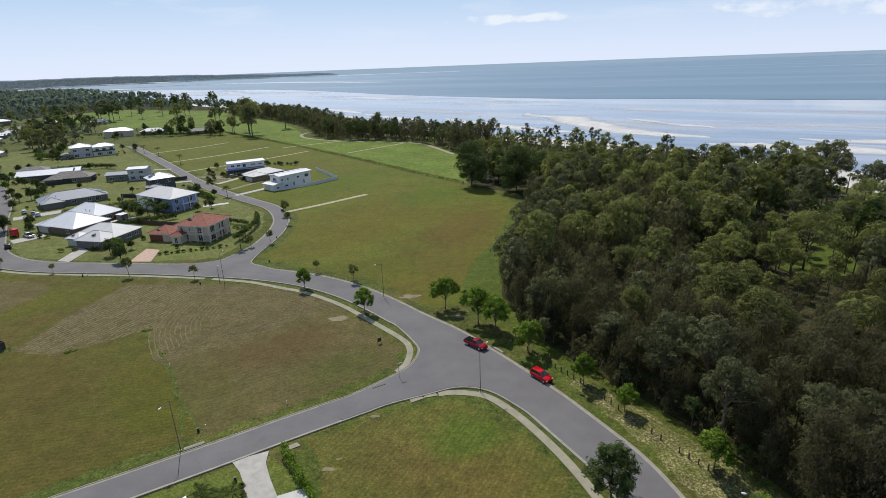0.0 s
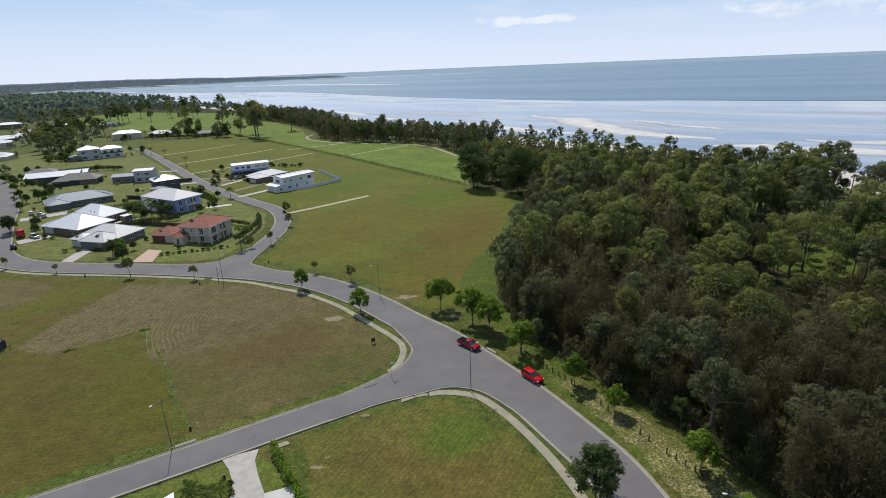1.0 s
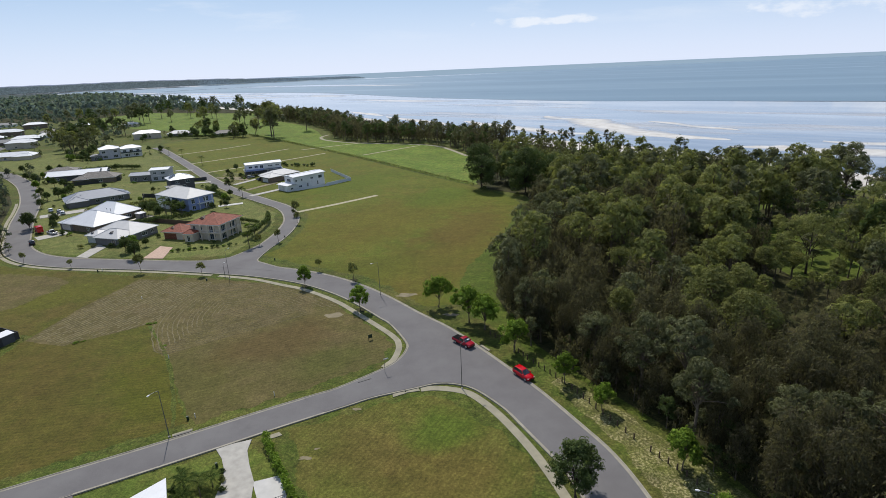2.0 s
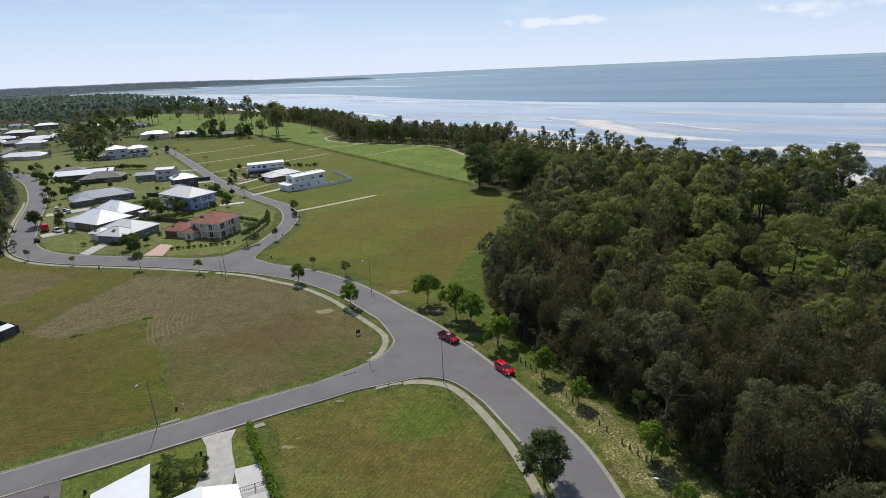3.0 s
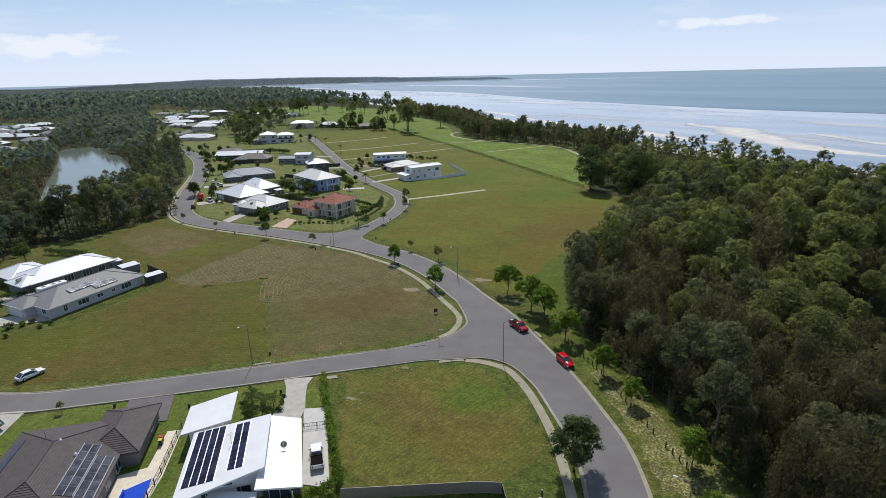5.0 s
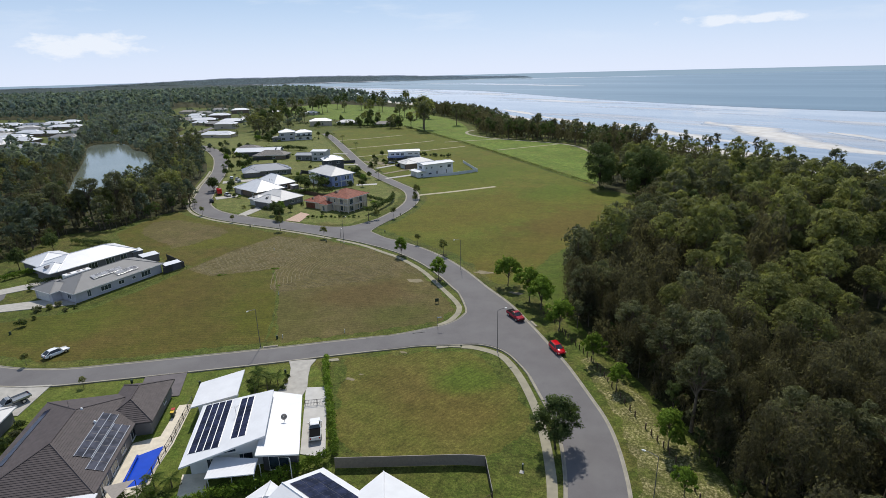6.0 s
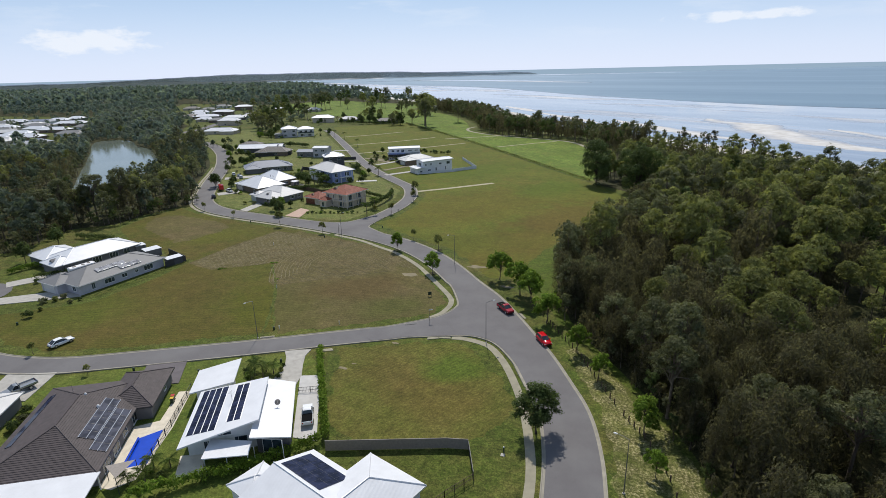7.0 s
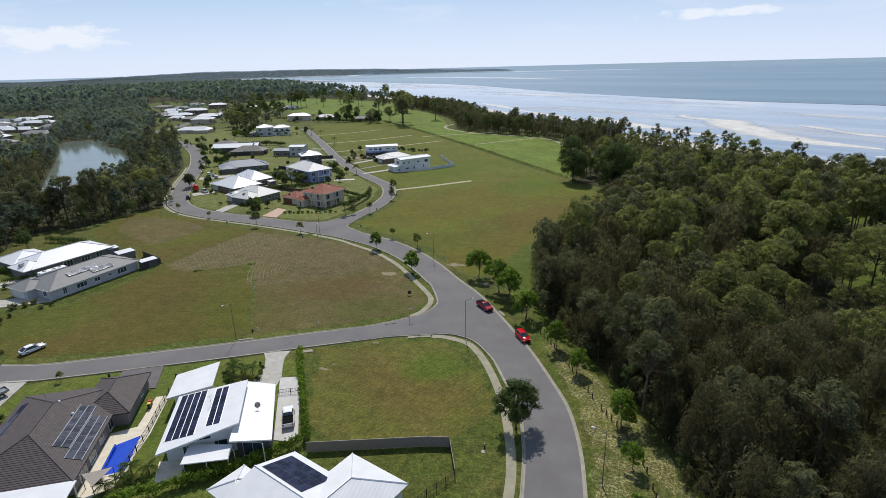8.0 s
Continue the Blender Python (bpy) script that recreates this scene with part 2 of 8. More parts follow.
M["lot_green"] = grass("rough_lot_grass", srgb(104, 110, 40), srgb(116, 115, 46), srgb(122, 108, 54), dry_lo=0.48, dry_hi=0.66, fleck=0.22, tone=0.80, depth=0.6, mow=(78, 0.9, 0.06),
                       patches=((-82, 88, 14, 18, 20, srgb(118, 102, 50), 0.45), (-64, 72, 9, 16, 40, srgb(118, 104, 50), 0.4), (-92, 66, 12, 12, 0, srgb(102, 114, 36), 0.5), (-54, 84, 6, 16, 38, srgb(110, 114, 30), 0.45), (-104, 128, 12, 8, 30, srgb(118, 118, 40), 0.6)))
M["lot_olive"] = grass("olive_lot_grass", srgb(108, 121, 40), srgb(119, 126, 46), srgb(124, 117, 50), dry_lo=0.5, dry_hi=0.7, fleck=0.12, tone=0.93, depth=0.55,
                       patches=((-26, 196, 24, 46, -32, srgb(120, 109, 42), 0.6), (-2, 150, 16, 46, -28, srgb(116, 102, 44), 0.6), (8, 185, 12, 30, -20, srgb(118, 102, 46), 0.7), (-52, 268, 16, 40, -38, srgb(104, 122, 36), 0.6), (-22, 142, 18, 12, 20, srgb(106, 112, 38), 0.6), (-4, 232, 14, 22, -30, srgb(102, 124, 36), 0.6)))
M["park"] = grass("watered_park_grass", srgb(104, 132, 48), srgb(116, 138, 56), srgb(126, 130, 62), dry_lo=0.52, dry_hi=0.8, fleck=0.12, tone=1.08)
M["lawn_near"] = grass("near_house_lawn", srgb(90, 112, 42), srgb(102, 116, 48), srgb(114, 112, 56), dry_lo=0.52, dry_hi=0.74, fleck=0.2, tone=1.16, depth=0.75)
M["lawn"] = grass("house_lawn", srgb(97, 109, 53), srgb(108, 115, 60), srgb(118, 113, 68), dry_lo=0.52, dry_hi=0.74, fleck=0.2, tone=1.34, depth=0.8)
M["mulch"] = grass("leaf_litter_verge", srgb(94, 106, 46), srgb(108, 112, 52), srgb(126, 120, 76), dry_lo=0.48, dry_hi=0.7, fleck=0.5, bare=0.62)
M["lush"] = grass("lush_edge_grass", srgb(94, 116, 38), srgb(104, 120, 44), srgb(106, 112, 48), dry_lo=0.52, dry_hi=0.74, fleck=0.15, tone=0.86, depth=0.8)
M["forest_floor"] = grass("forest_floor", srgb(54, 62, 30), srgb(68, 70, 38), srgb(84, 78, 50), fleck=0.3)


def asphalt():
    m = Mat("worn_asphalt", 0.85, 0, 0.3)
    c = m.mix(m.ramp(m.noise(0.12, 5, 0.6), 0.35, 0.65), srgb(97, 94, 95), srgb(109, 107, 107))
    c = m.mix(m.ramp(m.noise(0.6, 6, 0.65), 0.55, 0.75, 0, 0.35), c, srgb(90, 88, 89))
    f = m.noise(18, 3)
    c = m.mix(m.ramp(f, 0.35, 0.7, 0, 0.3), c, srgb(128, 126, 124))
    return m.color(c).bump(f, 0.25, 0.01).m


M["asphalt"] = asphalt()
M["concrete"] = plain("pale_concrete", srgb(172, 168, 160), 0.85, vary=0.1, scale=0.8, fine=9)
M["kerb"] = plain("weathered_kerb_concrete", srgb(152, 146, 132), 0.9, vary=0.12, scale=0.7, fine=8)
M["slab"] = plain("white_concrete_slab", srgb(190, 188, 184), 0.85, vary=0.06, scale=0.7, fine=8)
M["hay"] = plain("cut_hay", srgb(118, 108, 76), 0.95, vary=0.25, scale=1.6, fine=9, bump=0.5)
M["path"] = plain("weathered_path_concrete", srgb(150, 144, 124), 0.9, vary=0.12, scale=0.5, fine=8)
M["gravel"] = plain("gravel_track", srgb(134, 124, 98), 0.95, vary=0.18, scale=0.6, fine=6)
M["strip"] = plain("pale_worn_strip", srgb(168, 160, 132), 0.9, vary=0.14, scale=0.5, fine=7)
M["paver_pink"] = plain("pink_exposed_drive", srgb(186, 158, 140), 0.85, vary=0.1, scale=1.5, fine=12)
M["dark_drive"] = plain("dark_coloured_concrete", srgb(96, 90, 92), 0.8, vary=0.1, scale=0.7, fine=8)


def sand():
    m = Mat("beach_sand", 0.9, 0, 0.3)
    c = m.mix(m.ramp(m.noise(0.03, 5), 0.35, 0.65), srgb(206, 202, 194), srgb(184, 178, 168))
    return m.color(c).bump(m.noise(2, 5), 0.4, 0.05).m


def flats():
    """Wet tidal sand: a film of water with dull, drier bars in long bands along the shore."""
    m = Mat("wet_tidal_flat", 0.2, 0, 0.5)
    bars = m.noise(0.006, 7, 0.6, stretch=(0.28, 1.25, 1), rot=-38)
    dry = m.ramp(bars, 0.51, 0.64, 0.0, 0.7)
    fine = m.noise(0.02, 5, 0.6, stretch=(0.25, 1.3, 1), rot=-38)
    wet = m.mix(m.ramp(fine, 0.4, 0.65), srgb(126, 137, 154), srgb(168, 174, 184))
    c = m.mix(dry, wet, m.mix(m.ramp(fine, 0.4, 0.6), srgb(198, 194, 188), srgb(214, 210, 204)))
    m.color(c)
    m.rough(m.ramp(dry, 0, 1, 0.05, 0.75))
    m.b.inputs["IOR"].default_value = 1.33
    m.bump(m.noise(0.5, 4), 0.05, 0.05)
    return m.m


def sea_mat():
    m = Mat("shallow_sea", 0.34, 0, 0.5)
    band = m.noise(0.004, 6, 0.55, stretch=(0.18, 1.3, 1), rot=-30)
    calm = m.ramp(m.noise(0.0022, 6, 0.6, stretch=(0.16, 1.5, 1), rot=-24), 0.56, 0.72, 0.0, 0.5)
    c = m.mix(m.ramp(band, 0.35, 0.7), srgb(100, 126, 144), srgb(122, 145, 160))
    # glint of the smooth streaks is mixed into the colour too
    m.color(m.mix(calm, c, srgb(158, 170, 178)))
    m.rough(m.ramp(calm, 0, 1, 0.36, 0.12))
    m.b.inputs["IOR"].default_value = 1.33
    m.bump(m.noise(0.22, 4, 0.6), 0.35, 0.5)
    return m.m


def pond_mat():
    m = Mat("pond_water", 0.10, 0, 0.5)
    m.color(m.mix(m.ramp(m.noise(0.02, 4), 0.4, 0.6), srgb(100, 108, 98), srgb(114, 121, 112)))
    m.b.inputs["IOR"].default_value = 1.33
    m.bump(m.noise(0.9, 4), 0.08, 0.08)
    return m.m


def bar_mat():
    """A drying sandbar: pale ridges, wet grey runnels along it, and a wet rim that lies lower."""
    m = Mat("sandbar_sand", 0.6, 0, 0.4)
    run = m.noise(0.03, 7, 0.65, stretch=(0.22, 1.3, 1), rot=-38)
    xyz = m.n.new("ShaderNodeSeparateXYZ")
    m.l.new(m.pos, xyz.inputs[0])
    rise = m.n.new("ShaderNodeMath"); rise.operation = "MULTIPLY_ADD"
    m.l.new(run, rise.inputs[0]); rise.inputs[1].default_value = 0.34
    m.l.new(xyz.outputs["Z"], rise.inputs[2])
    dry = m.ramp(rise.outputs[0], -0.98, -0.86)
    c = m.mix(dry, srgb(136, 144, 157), m.mix(m.ramp(m.noise(0.12, 5, 0.6), 0.4, 0.7), srgb(207, 205, 201), srgb(186, 181, 174)))
    m.rough(m.ramp(dry, 0, 1, 0.08, 0.9))
    return m.color(c).m


M["bar"] = bar_mat()
M["sand"], M["flats"], M["sea"], M["pond"] = sand(), flats(), sea_mat(), pond_mat()
M["leaf_euc"] = leaves("eucalypt_leaves", srgb(100, 107, 67), srgb(146, 148, 90), srgb(171, 169, 101), 0.5, 0.38, holes=0.46)
M["leaf_cas"] = leaves("sheoak_needles", srgb(81, 79, 62), srgb(107, 103, 81), srgb(117, 111, 88), 0.65, 0.50, holes=0.46)
M["leaf_dark"] = leaves("dark_fig_leaves", srgb(68, 82, 50), srgb(96, 110, 64), srgb(114, 126, 74), 0.5, 0.36, holes=0.46)
M["leaf_lime"] = leaves("young_green_leaves", srgb(96, 124, 46), srgb(130, 152, 60), srgb(146, 166, 74))
M["leaf_grey"] = leaves("grey_gum_leaves", srgb(90, 95, 68), srgb(122, 124, 92), srgb(136, 137, 98), 0.5, 0.36, holes=0.46)
# distance haze is put into this paler, bluer leaf colour
M["leaf_bush"] = leaves("hazed_bush_leaves", srgb(82, 94, 80), srgb(106, 116, 98), srgb(116, 122, 102), 0.6, 0.32, holes=0.44)
# far woods: same leaves closed up, with distance haze put in the colour
M["leaf_euc_far"] = leaves("hazed_eucalypt_canopy", srgb(130, 139, 116), srgb(150, 158, 130), srgb(158, 165, 134), 0.55, 0.36)
M["leaf_grey_far"] = leaves("hazed_grey_gum_canopy", srgb(112, 120, 108), srgb(138, 144, 128), srgb(146, 151, 130), 0.55, 0.36)
M["leaf_cas_far"] = leaves("hazed_sheoak_canopy", srgb(114, 122, 114), srgb(132, 139, 130), srgb(138, 143, 132), 0.65, 0.36)
M["leaf_dark_far"] = leaves("hazed_dark_canopy", srgb(112, 126, 112), srgb(130, 143, 126), srgb(136, 148, 130), 0.55, 0.34)
M["leaf_bush_far"] = leaves("hazed_bush_canopy", srgb(114, 127, 120), srgb(134, 146, 136), srgb(140, 150, 138), 0.6, 0.34)
M["leaf_palm"] = leaves("palm_fronds", srgb(66, 88, 42), srgb(98, 112, 54), srgb(120, 122, 66))
M["bark"] = plain("grey_bark", srgb(112, 100, 86), 0.95, vary=0.25, scale=2, fine=14, bump=0.5)
M["bark_dark"] = plain("dark_bark", srgb(74, 64, 54), 0.95, vary=0.25, scale=2, fine=14, bump=0.5)
# haze over the far land is coloured into the next two
M["headland"] = leaves("hazed_headland_scrub", srgb(120, 131, 158), srgb(130, 140, 164), srgb(130, 140, 162))
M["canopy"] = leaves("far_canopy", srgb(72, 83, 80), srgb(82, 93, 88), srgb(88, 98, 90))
M["white_roof"] = ribbed("white_sheet_roof", (0.72, 0.73, 0.75, 1), 0.25, 0, 0.42)
M["offwhite_roof"] = ribbed("cream_sheet_roof", (0.60, 0.59, 0.575, 1), 0.25, 0, 0.55)
M["grey_roof"] = ribbed("grey_sheet_roof", (0.20, 0.20, 0.20, 1), 0.25, 0, 0.65)
M["blue_roof"] = ribbed("blue_grey_sheet_roof", (0.22, 0.245, 0.30, 1), 0.25, 0, 0.6)
M["brown_tile"] = plain("brown_concrete_tiles", srgb(77, 69, 69), 0.75, vary=0.15, scale=1.2, fine=5, bump=0.3)
M["grey_tile"] = plain("grey_roof_tiles", srgb(134, 128, 122), 0.75, vary=0.15, scale=1.2, fine=5, bump=0.3)
M["red_tile"] = plain("terracotta_tiles", srgb(148, 82, 62), 0.75, vary=0.2, scale=1.2, fine=5, bump=0.3)
M["white_wall"] = plain("white_render", srgb(226, 226, 226), 0.8, vary=0.05, scale=0.6)
M["cream_wall"] = plain("cream_render", srgb(208, 194, 176), 0.8, vary=0.06, scale=0.6)
M["grey_wall"] = plain("grey_render", srgb(116, 114, 115), 0.8, vary=0.06, scale=0.6)
M["pale_wall"] = plain("pale_lilac_render", srgb(186, 184, 190), 0.8, vary=0.06, scale=0.6)
M["blue_wall"] = plain("blue_render", srgb(142, 156, 200), 0.8, vary=0.06, scale=0.6)
M["brick_wall"] = plain("tan_brickwork", srgb(128, 112, 98), 0.85, vary=0.15, scale=2, fine=10)
M["dark_wall"] = plain("charcoal_render", srgb(84, 84, 88), 0.8, vary=0.08, scale=0.6)
M["fascia"] = plain("white_trim_paint", srgb(222, 222, 220), 0.5, vary=0.04)
M["dark_trim"] = plain("charcoal_trim_paint", srgb(58, 58, 62), 0.5, vary=0.06)
M["glass"] = glass_mat("window_glass")
M["panel"] = glass_mat("solar_cells", (0.010, 0.012, 0.026, 1))
M["panel"].node_tree.nodes["Principled BSDF"].inputs["Specular IOR Level"].default_value = 0.12
# pale base colour holds the sky's reflection on these cells
M["panel_sky_tint"] = glass_mat("sky_tinted_solar_cells", (0.16, 0.16, 0.165, 1))
M["panel_pale"] = glass_mat("pale_solar_cells", (0.03, 0.031, 0.04, 1), 0.45)
M["alu"] = plain("aluminium", (0.62, 0.63, 0.65, 1), 0.35, 0.8, vary=0.05)
M["steel"] = plain("galvanised_steel", (0.15, 0.152, 0.158, 1), 0.55, 0.6, vary=0.08)
M["timber"] = plain("weathered_timber", srgb(92, 76, 62), 0.9, vary=0.2, scale=3, fine=18, bump=0.4)
M["fence_grey"] = plain("grey_sheet_fence", srgb(136, 128, 120), 0.6, vary=0.08)
M["fence_white"] = plain("white_fence_render", srgb(214, 216, 222), 0.7, vary=0.05)
M["door_brown"] = plain("brown_garage_door", srgb(122, 70, 52), 0.6, vary=0.08)
M["door_white"] = plain("white_garage_door", srgb(206, 206, 204), 0.6, vary=0.05)
M["rubber"] = plain("tyre_rubber", srgb(34, 34, 36), 0.85, vary=0.1)
M["tub_black"] = plain("black_load_liner", srgb(16, 16, 18), 0.9, vary=0.1, spec=0.1)
M["red_paint"] = plain("red_car_paint", srgb(188, 8, 24), 0.16, 0.0, vary=0.03, bump=0)
M["maroon_paint"] = plain("crimson_car_paint", srgb(150, 14, 36), 0.2, 0.0, vary=0.03, bump=0)
M["white_paint"] = plain("white_car_paint", srgb(232, 234, 236), 0.2, 0.0, vary=0.02, bump=0)
M["silver_paint"] = plain("silver_car_paint", srgb(164, 166, 168), 0.25, 0.5, vary=0.03, bump=0)
M["grey_paint"] = plain("charcoal_car_paint", srgb(62, 64, 68), 0.25, 0.3, vary=0.03, bump=0)
M["black_plastic"] = plain("black_plastic", srgb(32, 33, 35), 0.5, vary=0.1)
M["car_glass"] = glass_mat("car_glass", (0.012, 0.014, 0.016, 1))
M["lamp_glass"] = plain("lamp_lens", srgb(225, 225, 220), 0.15, vary=0.02, bump=0)
M["tail_red"] = plain("tail_lamp_lens", srgb(150, 12, 14), 0.15, vary=0.02, bump=0)
M["pool_blue"] = plain("blue_pool_shell", srgb(28, 72, 190), 0.08, vary=0.06, scale=0.8, bump=0)
M["paving"] = plain("cream_paving", srgb(214, 204, 184), 0.8, vary=0.08, scale=1.2, fine=9)
M["yellow"] = plain("yellow_bin_lid", srgb(214, 176, 36), 0.5, vary=0.05)
M["red_plastic"] = plain("red_bin_lid", srgb(176, 30, 30), 0.5, vary=0.05)
M["green_plastic"] = plain("dark_green_bin", srgb(42, 62, 46), 0.55, vary=0.08)

# ---- building helpers ----
def thing(name, label, category, group="", kind="", at=(0, 0, 0), turn=0.0):
    ob = new(name)
    ob.matrix_world = pose(*at, 0, 0, turn)
    ob.empty_display_size = 0.2
    return tagged(ob, label, category, group, kind)


def mesh_of(name, bm, mats, smooth=False):
    me = bpy.data.meshes.new(name)
    bm.to_mesh(me)
    bm.free()
    for mt in (mats if isinstance(mats, (list, tuple)) else [mats]):
        me.materials.append(mt)
    if smooth:
        me.shade_smooth()
    return me


def part(name, bm, mat, parent, label="", smooth=False, at=None, turn=0.0):
    """Links a bmesh (or a ready mesh) as one object under a thing or a part."""
    me = bm if isinstance(bm, bpy.types.Mesh) else mesh_of(name, bm, mat, smooth)
    ob = new(name, me)
    ob.parent = parent
    if at is not None:
        ob.matrix_basis = pose(*at, 0, 0, turn)
    return tagged(ob, label)


def solo(name, bm, mat, label, category, group="", kind="", smooth=False, at=(0, 0, 0), turn=0.0):
    """A thing that is a single mesh."""
    ob = new(name, mesh_of(name, bm, mat, smooth))
    ob.matrix_world = pose(*at, 0, 0, turn)
    return tagged(ob, label, category, group, kind)


def box(bm, x0, x1, y0, y1, z0, z1, mi=0):
    v = [bm.verts.new(p) for p in ((x0, y0, z0), (x1, y0, z0), (x1, y1, z0), (x0, y1, z0), (x0, y0, z1), (x1, y0, z1), (x1, y1, z1), (x0, y1, z1))]
    for f in ((0, 3, 2, 1), (4, 5, 6, 7), (0, 1, 5, 4), (1, 2, 6, 5), (2, 3, 7, 6), (3, 0, 4, 7)):
        bm.faces.new([v[i] for i in f]).material_index = mi
    return bm


def boxes(*rows):
    bm = bmesh.new()
    for r in rows:
        box(bm, *r)
    return bm


def prism(bm, pts, z0, z1, mi=0):
    """A flat polygon (anticlockwise) raised from z0 to z1; heights may be lists."""
    n = len(pts)
    za = z0 if isinstance(z0, (list, tuple)) else [z0] * n
    zb = z1 if isinstance(z1, (list, tuple)) else [z1] * n
    a = [bm.verts.new((p[0], p[1], z)) for p, z in zip(pts, za)]
    b = [bm.verts.new((p[0], p[1], z)) for p, z in zip(pts, zb)]
    bm.faces.new(a[::-1]).material_index = mi
    bm.faces.new(b).material_index = mi
    for i in range(n):
        j = (i + 1) % n
        bm.faces.new((a[i], a[j], b[j], b[i])).material_index = mi
    return bm


def tube(bm, pts, radii, sides=6, mi=0, cap=True):
    """A round, tapered bar along points."""
    rings = []
    for i, p in enumerate(pts):
        p = Vector(p)
        d = (Vector(pts[min(i + 1, len(pts) - 1)]) - Vector(pts[max(i - 1, 0)])).normalized()
        u = d.orthogonal().normalized()
        w = d.cross(u)
        r = radii[i] if isinstance(radii, (list, tuple)) else radii
        rings.append([bm.verts.new(p + u * math.cos(a) * r + w * math.sin(a) * r) for a in (2 * math.pi * k / sides for k in range(sides))])
    for a, b in zip(rings, rings[1:]):
        for k in range(sides):
            bm.faces.new((a[k], a[(k + 1) % sides], b[(k + 1) % sides], b[k])).material_index = mi
    if cap:
        bm.faces.new(rings[0][::-1]).material_index = mi
        bm.faces.new(rings[-1]).material_index = mi
    return bm


def spline(pts, step=2.0):
    """Points every step or so on a smooth line through pts."""
    P = [Vector((p[0], p[1], 0)) for p in pts]
    P = [2 * P[0] - P[1]] + P + [2 * P[-1] - P[-2]]
    out = []
    for i in range(1, len(P) - 2):
        a, b, c, d = P[i - 1:i + 3]
        n = max(1, round((c - b).length / step))
        for k in range(n):
            t = k / n
            out.append(0.5 * (2 * b + (c - a) * t + (2 * a - 5 * b + 4 * c - d) * t * t + (3 * b - a - 3 * c + d) * t ** 3))
    return out + [P[-2]]


def normals(line):
    out = []
    for i in range(len(line)):
        d = line[min(i + 1, len(line) - 1)] - line[max(i - 1, 0)]
        out.append(Vector((-d.y, d.x, 0)).normalized())
    return out


def offset(line, d):
    return [p + n * d for p, n in zip(line, normals(line))]


def sweep(bm, line, section, mi=0):
    """A cross-section of (across, up) points swept along a line on the ground."""
    rows = [[bm.verts.new((p.x + n.x * a, p.y + n.y * a, z)) for a, z in section] for p, n in zip(line, normals(line))]
    for r, s in zip(rows, rows[1:]):
        for k in range(len(section) - 1):
            bm.faces.new((r[k], r[k + 1], s[k + 1], s[k])).material_index = mi
    return bm


def sheet(name, pts, z, mat, label, category="ground", smooth_step=0, ragged=0.0):
    """A flat area of the ground, laid on it; ragged lets its edge wander as grass does."""
    line = spline(list(pts) + [pts[0]], smooth_step)[:-1] if smooth_step else [Vector((p[0], p[1], 0)) for p in pts]
    if ragged:
        dense = []
        for a, b in zip(line, line[1:] + line[:1]):
            n = max(1, int((b - a).length / 0.7))
            dense += [a.lerp(b, k / n) for k in range(n)]
        line = [p + Vector((noise.noise((p.x * 0.3, p.y * 0.3, 1)) + 0.6 * noise.noise((p.x * 1.3, p.y * 1.3, 2)), noise.noise((p.x * 0.3, p.y * 0.3, 5)) + 0.6 * noise.noise((p.x * 1.3, p.y * 1.3, 6)), 0)) * ragged for p in dense]
    bm = bmesh.new()
    f = bm.faces.new([bm.verts.new((p.x, p.y, z)) for p in line])
    if f.normal.z < 0 or (f.normal_update() or f.normal.z < 0):
        f.normal_flip()
    bmesh.ops.triangulate(bm, faces=[f])
    return solo(name, bm, mat, label, category, kind="structure")


def inside(p, poly):
    x, y, hit = p[0], p[1], False
    for (x0, y0), (x1, y1) in zip(poly, poly[1:] + poly[:1]):
        if (y0 > y) != (y1 > y) and x < x0 + (y - y0) * (x1 - x0) / (y1 - y0):
            hit = not hit
    return hit


def near_line(p, line, d):
    return any((p[0] - q.x) ** 2 + (p[1] - q.y) ** 2 < d * d for q in line)

# ---- land, shore and sea ----
COAST = [(260, -400), (235, -150), (215, 0), (203, 110), (186, 175), (165, 225), (138, 275), (98, 330), (55, 378), (15, 420), (-30, 452), (-72, 485),
         (-100, 545), (-125, 620), (-190, 712), (-290, 840), (-430, 985), (-640, 1200), (-1060, 1660), (-2000, 2690), (-3500, 3560)]
coast = spline(COAST, 30)


def ground_sheet():
    """One sheet: grass land, a beach that falls away, and the flats and sea bed out to the horizon."""
    bm = bmesh.new()
    edge = [bm.verts.new((p.x, p.y, 0)) for p in coast]
    far = [bm.verts.new(p) for p in ((-4950, 3560, 0), (-4950, -3000, 0), (260, -3000, 0))]
    bmesh.ops.triangulate(bm, faces=[bm.faces.new(edge + far)])
    out = [-n for n in normals(coast)]
    last = edge
    for d, z, mi in ((5, -0.5, 1), (16, -1.0, 1), (40, -1.1, 1), (400, -1.3, 2), (1500, -2.5, 2)):
        row = []
        for p, n in zip(coast, out):
            # far out the rows fan apart along one common seaward line
            k = min(1.0, d / 400)
            way = (n * (1 - k) + Vector((0.82, 0.57, 0)) * k).normalized()
            row.append(bm.verts.new((p.x + way.x * d, p.y + way.y * d, z)))
        for i in range(len(row) - 1):
            bm.faces.new((last[i], last[i + 1], row[i + 1], row[i])).material_index = mi
        last = row
    bmesh.ops.recalc_face_normals(bm, faces=bm.faces)
    ob = solo("ground", bm, [M["verge"], M["sand"], M["flats"]], "grassy coastal ground with sandy beach and wet tidal flats", "ground", kind="structure")
    return ob


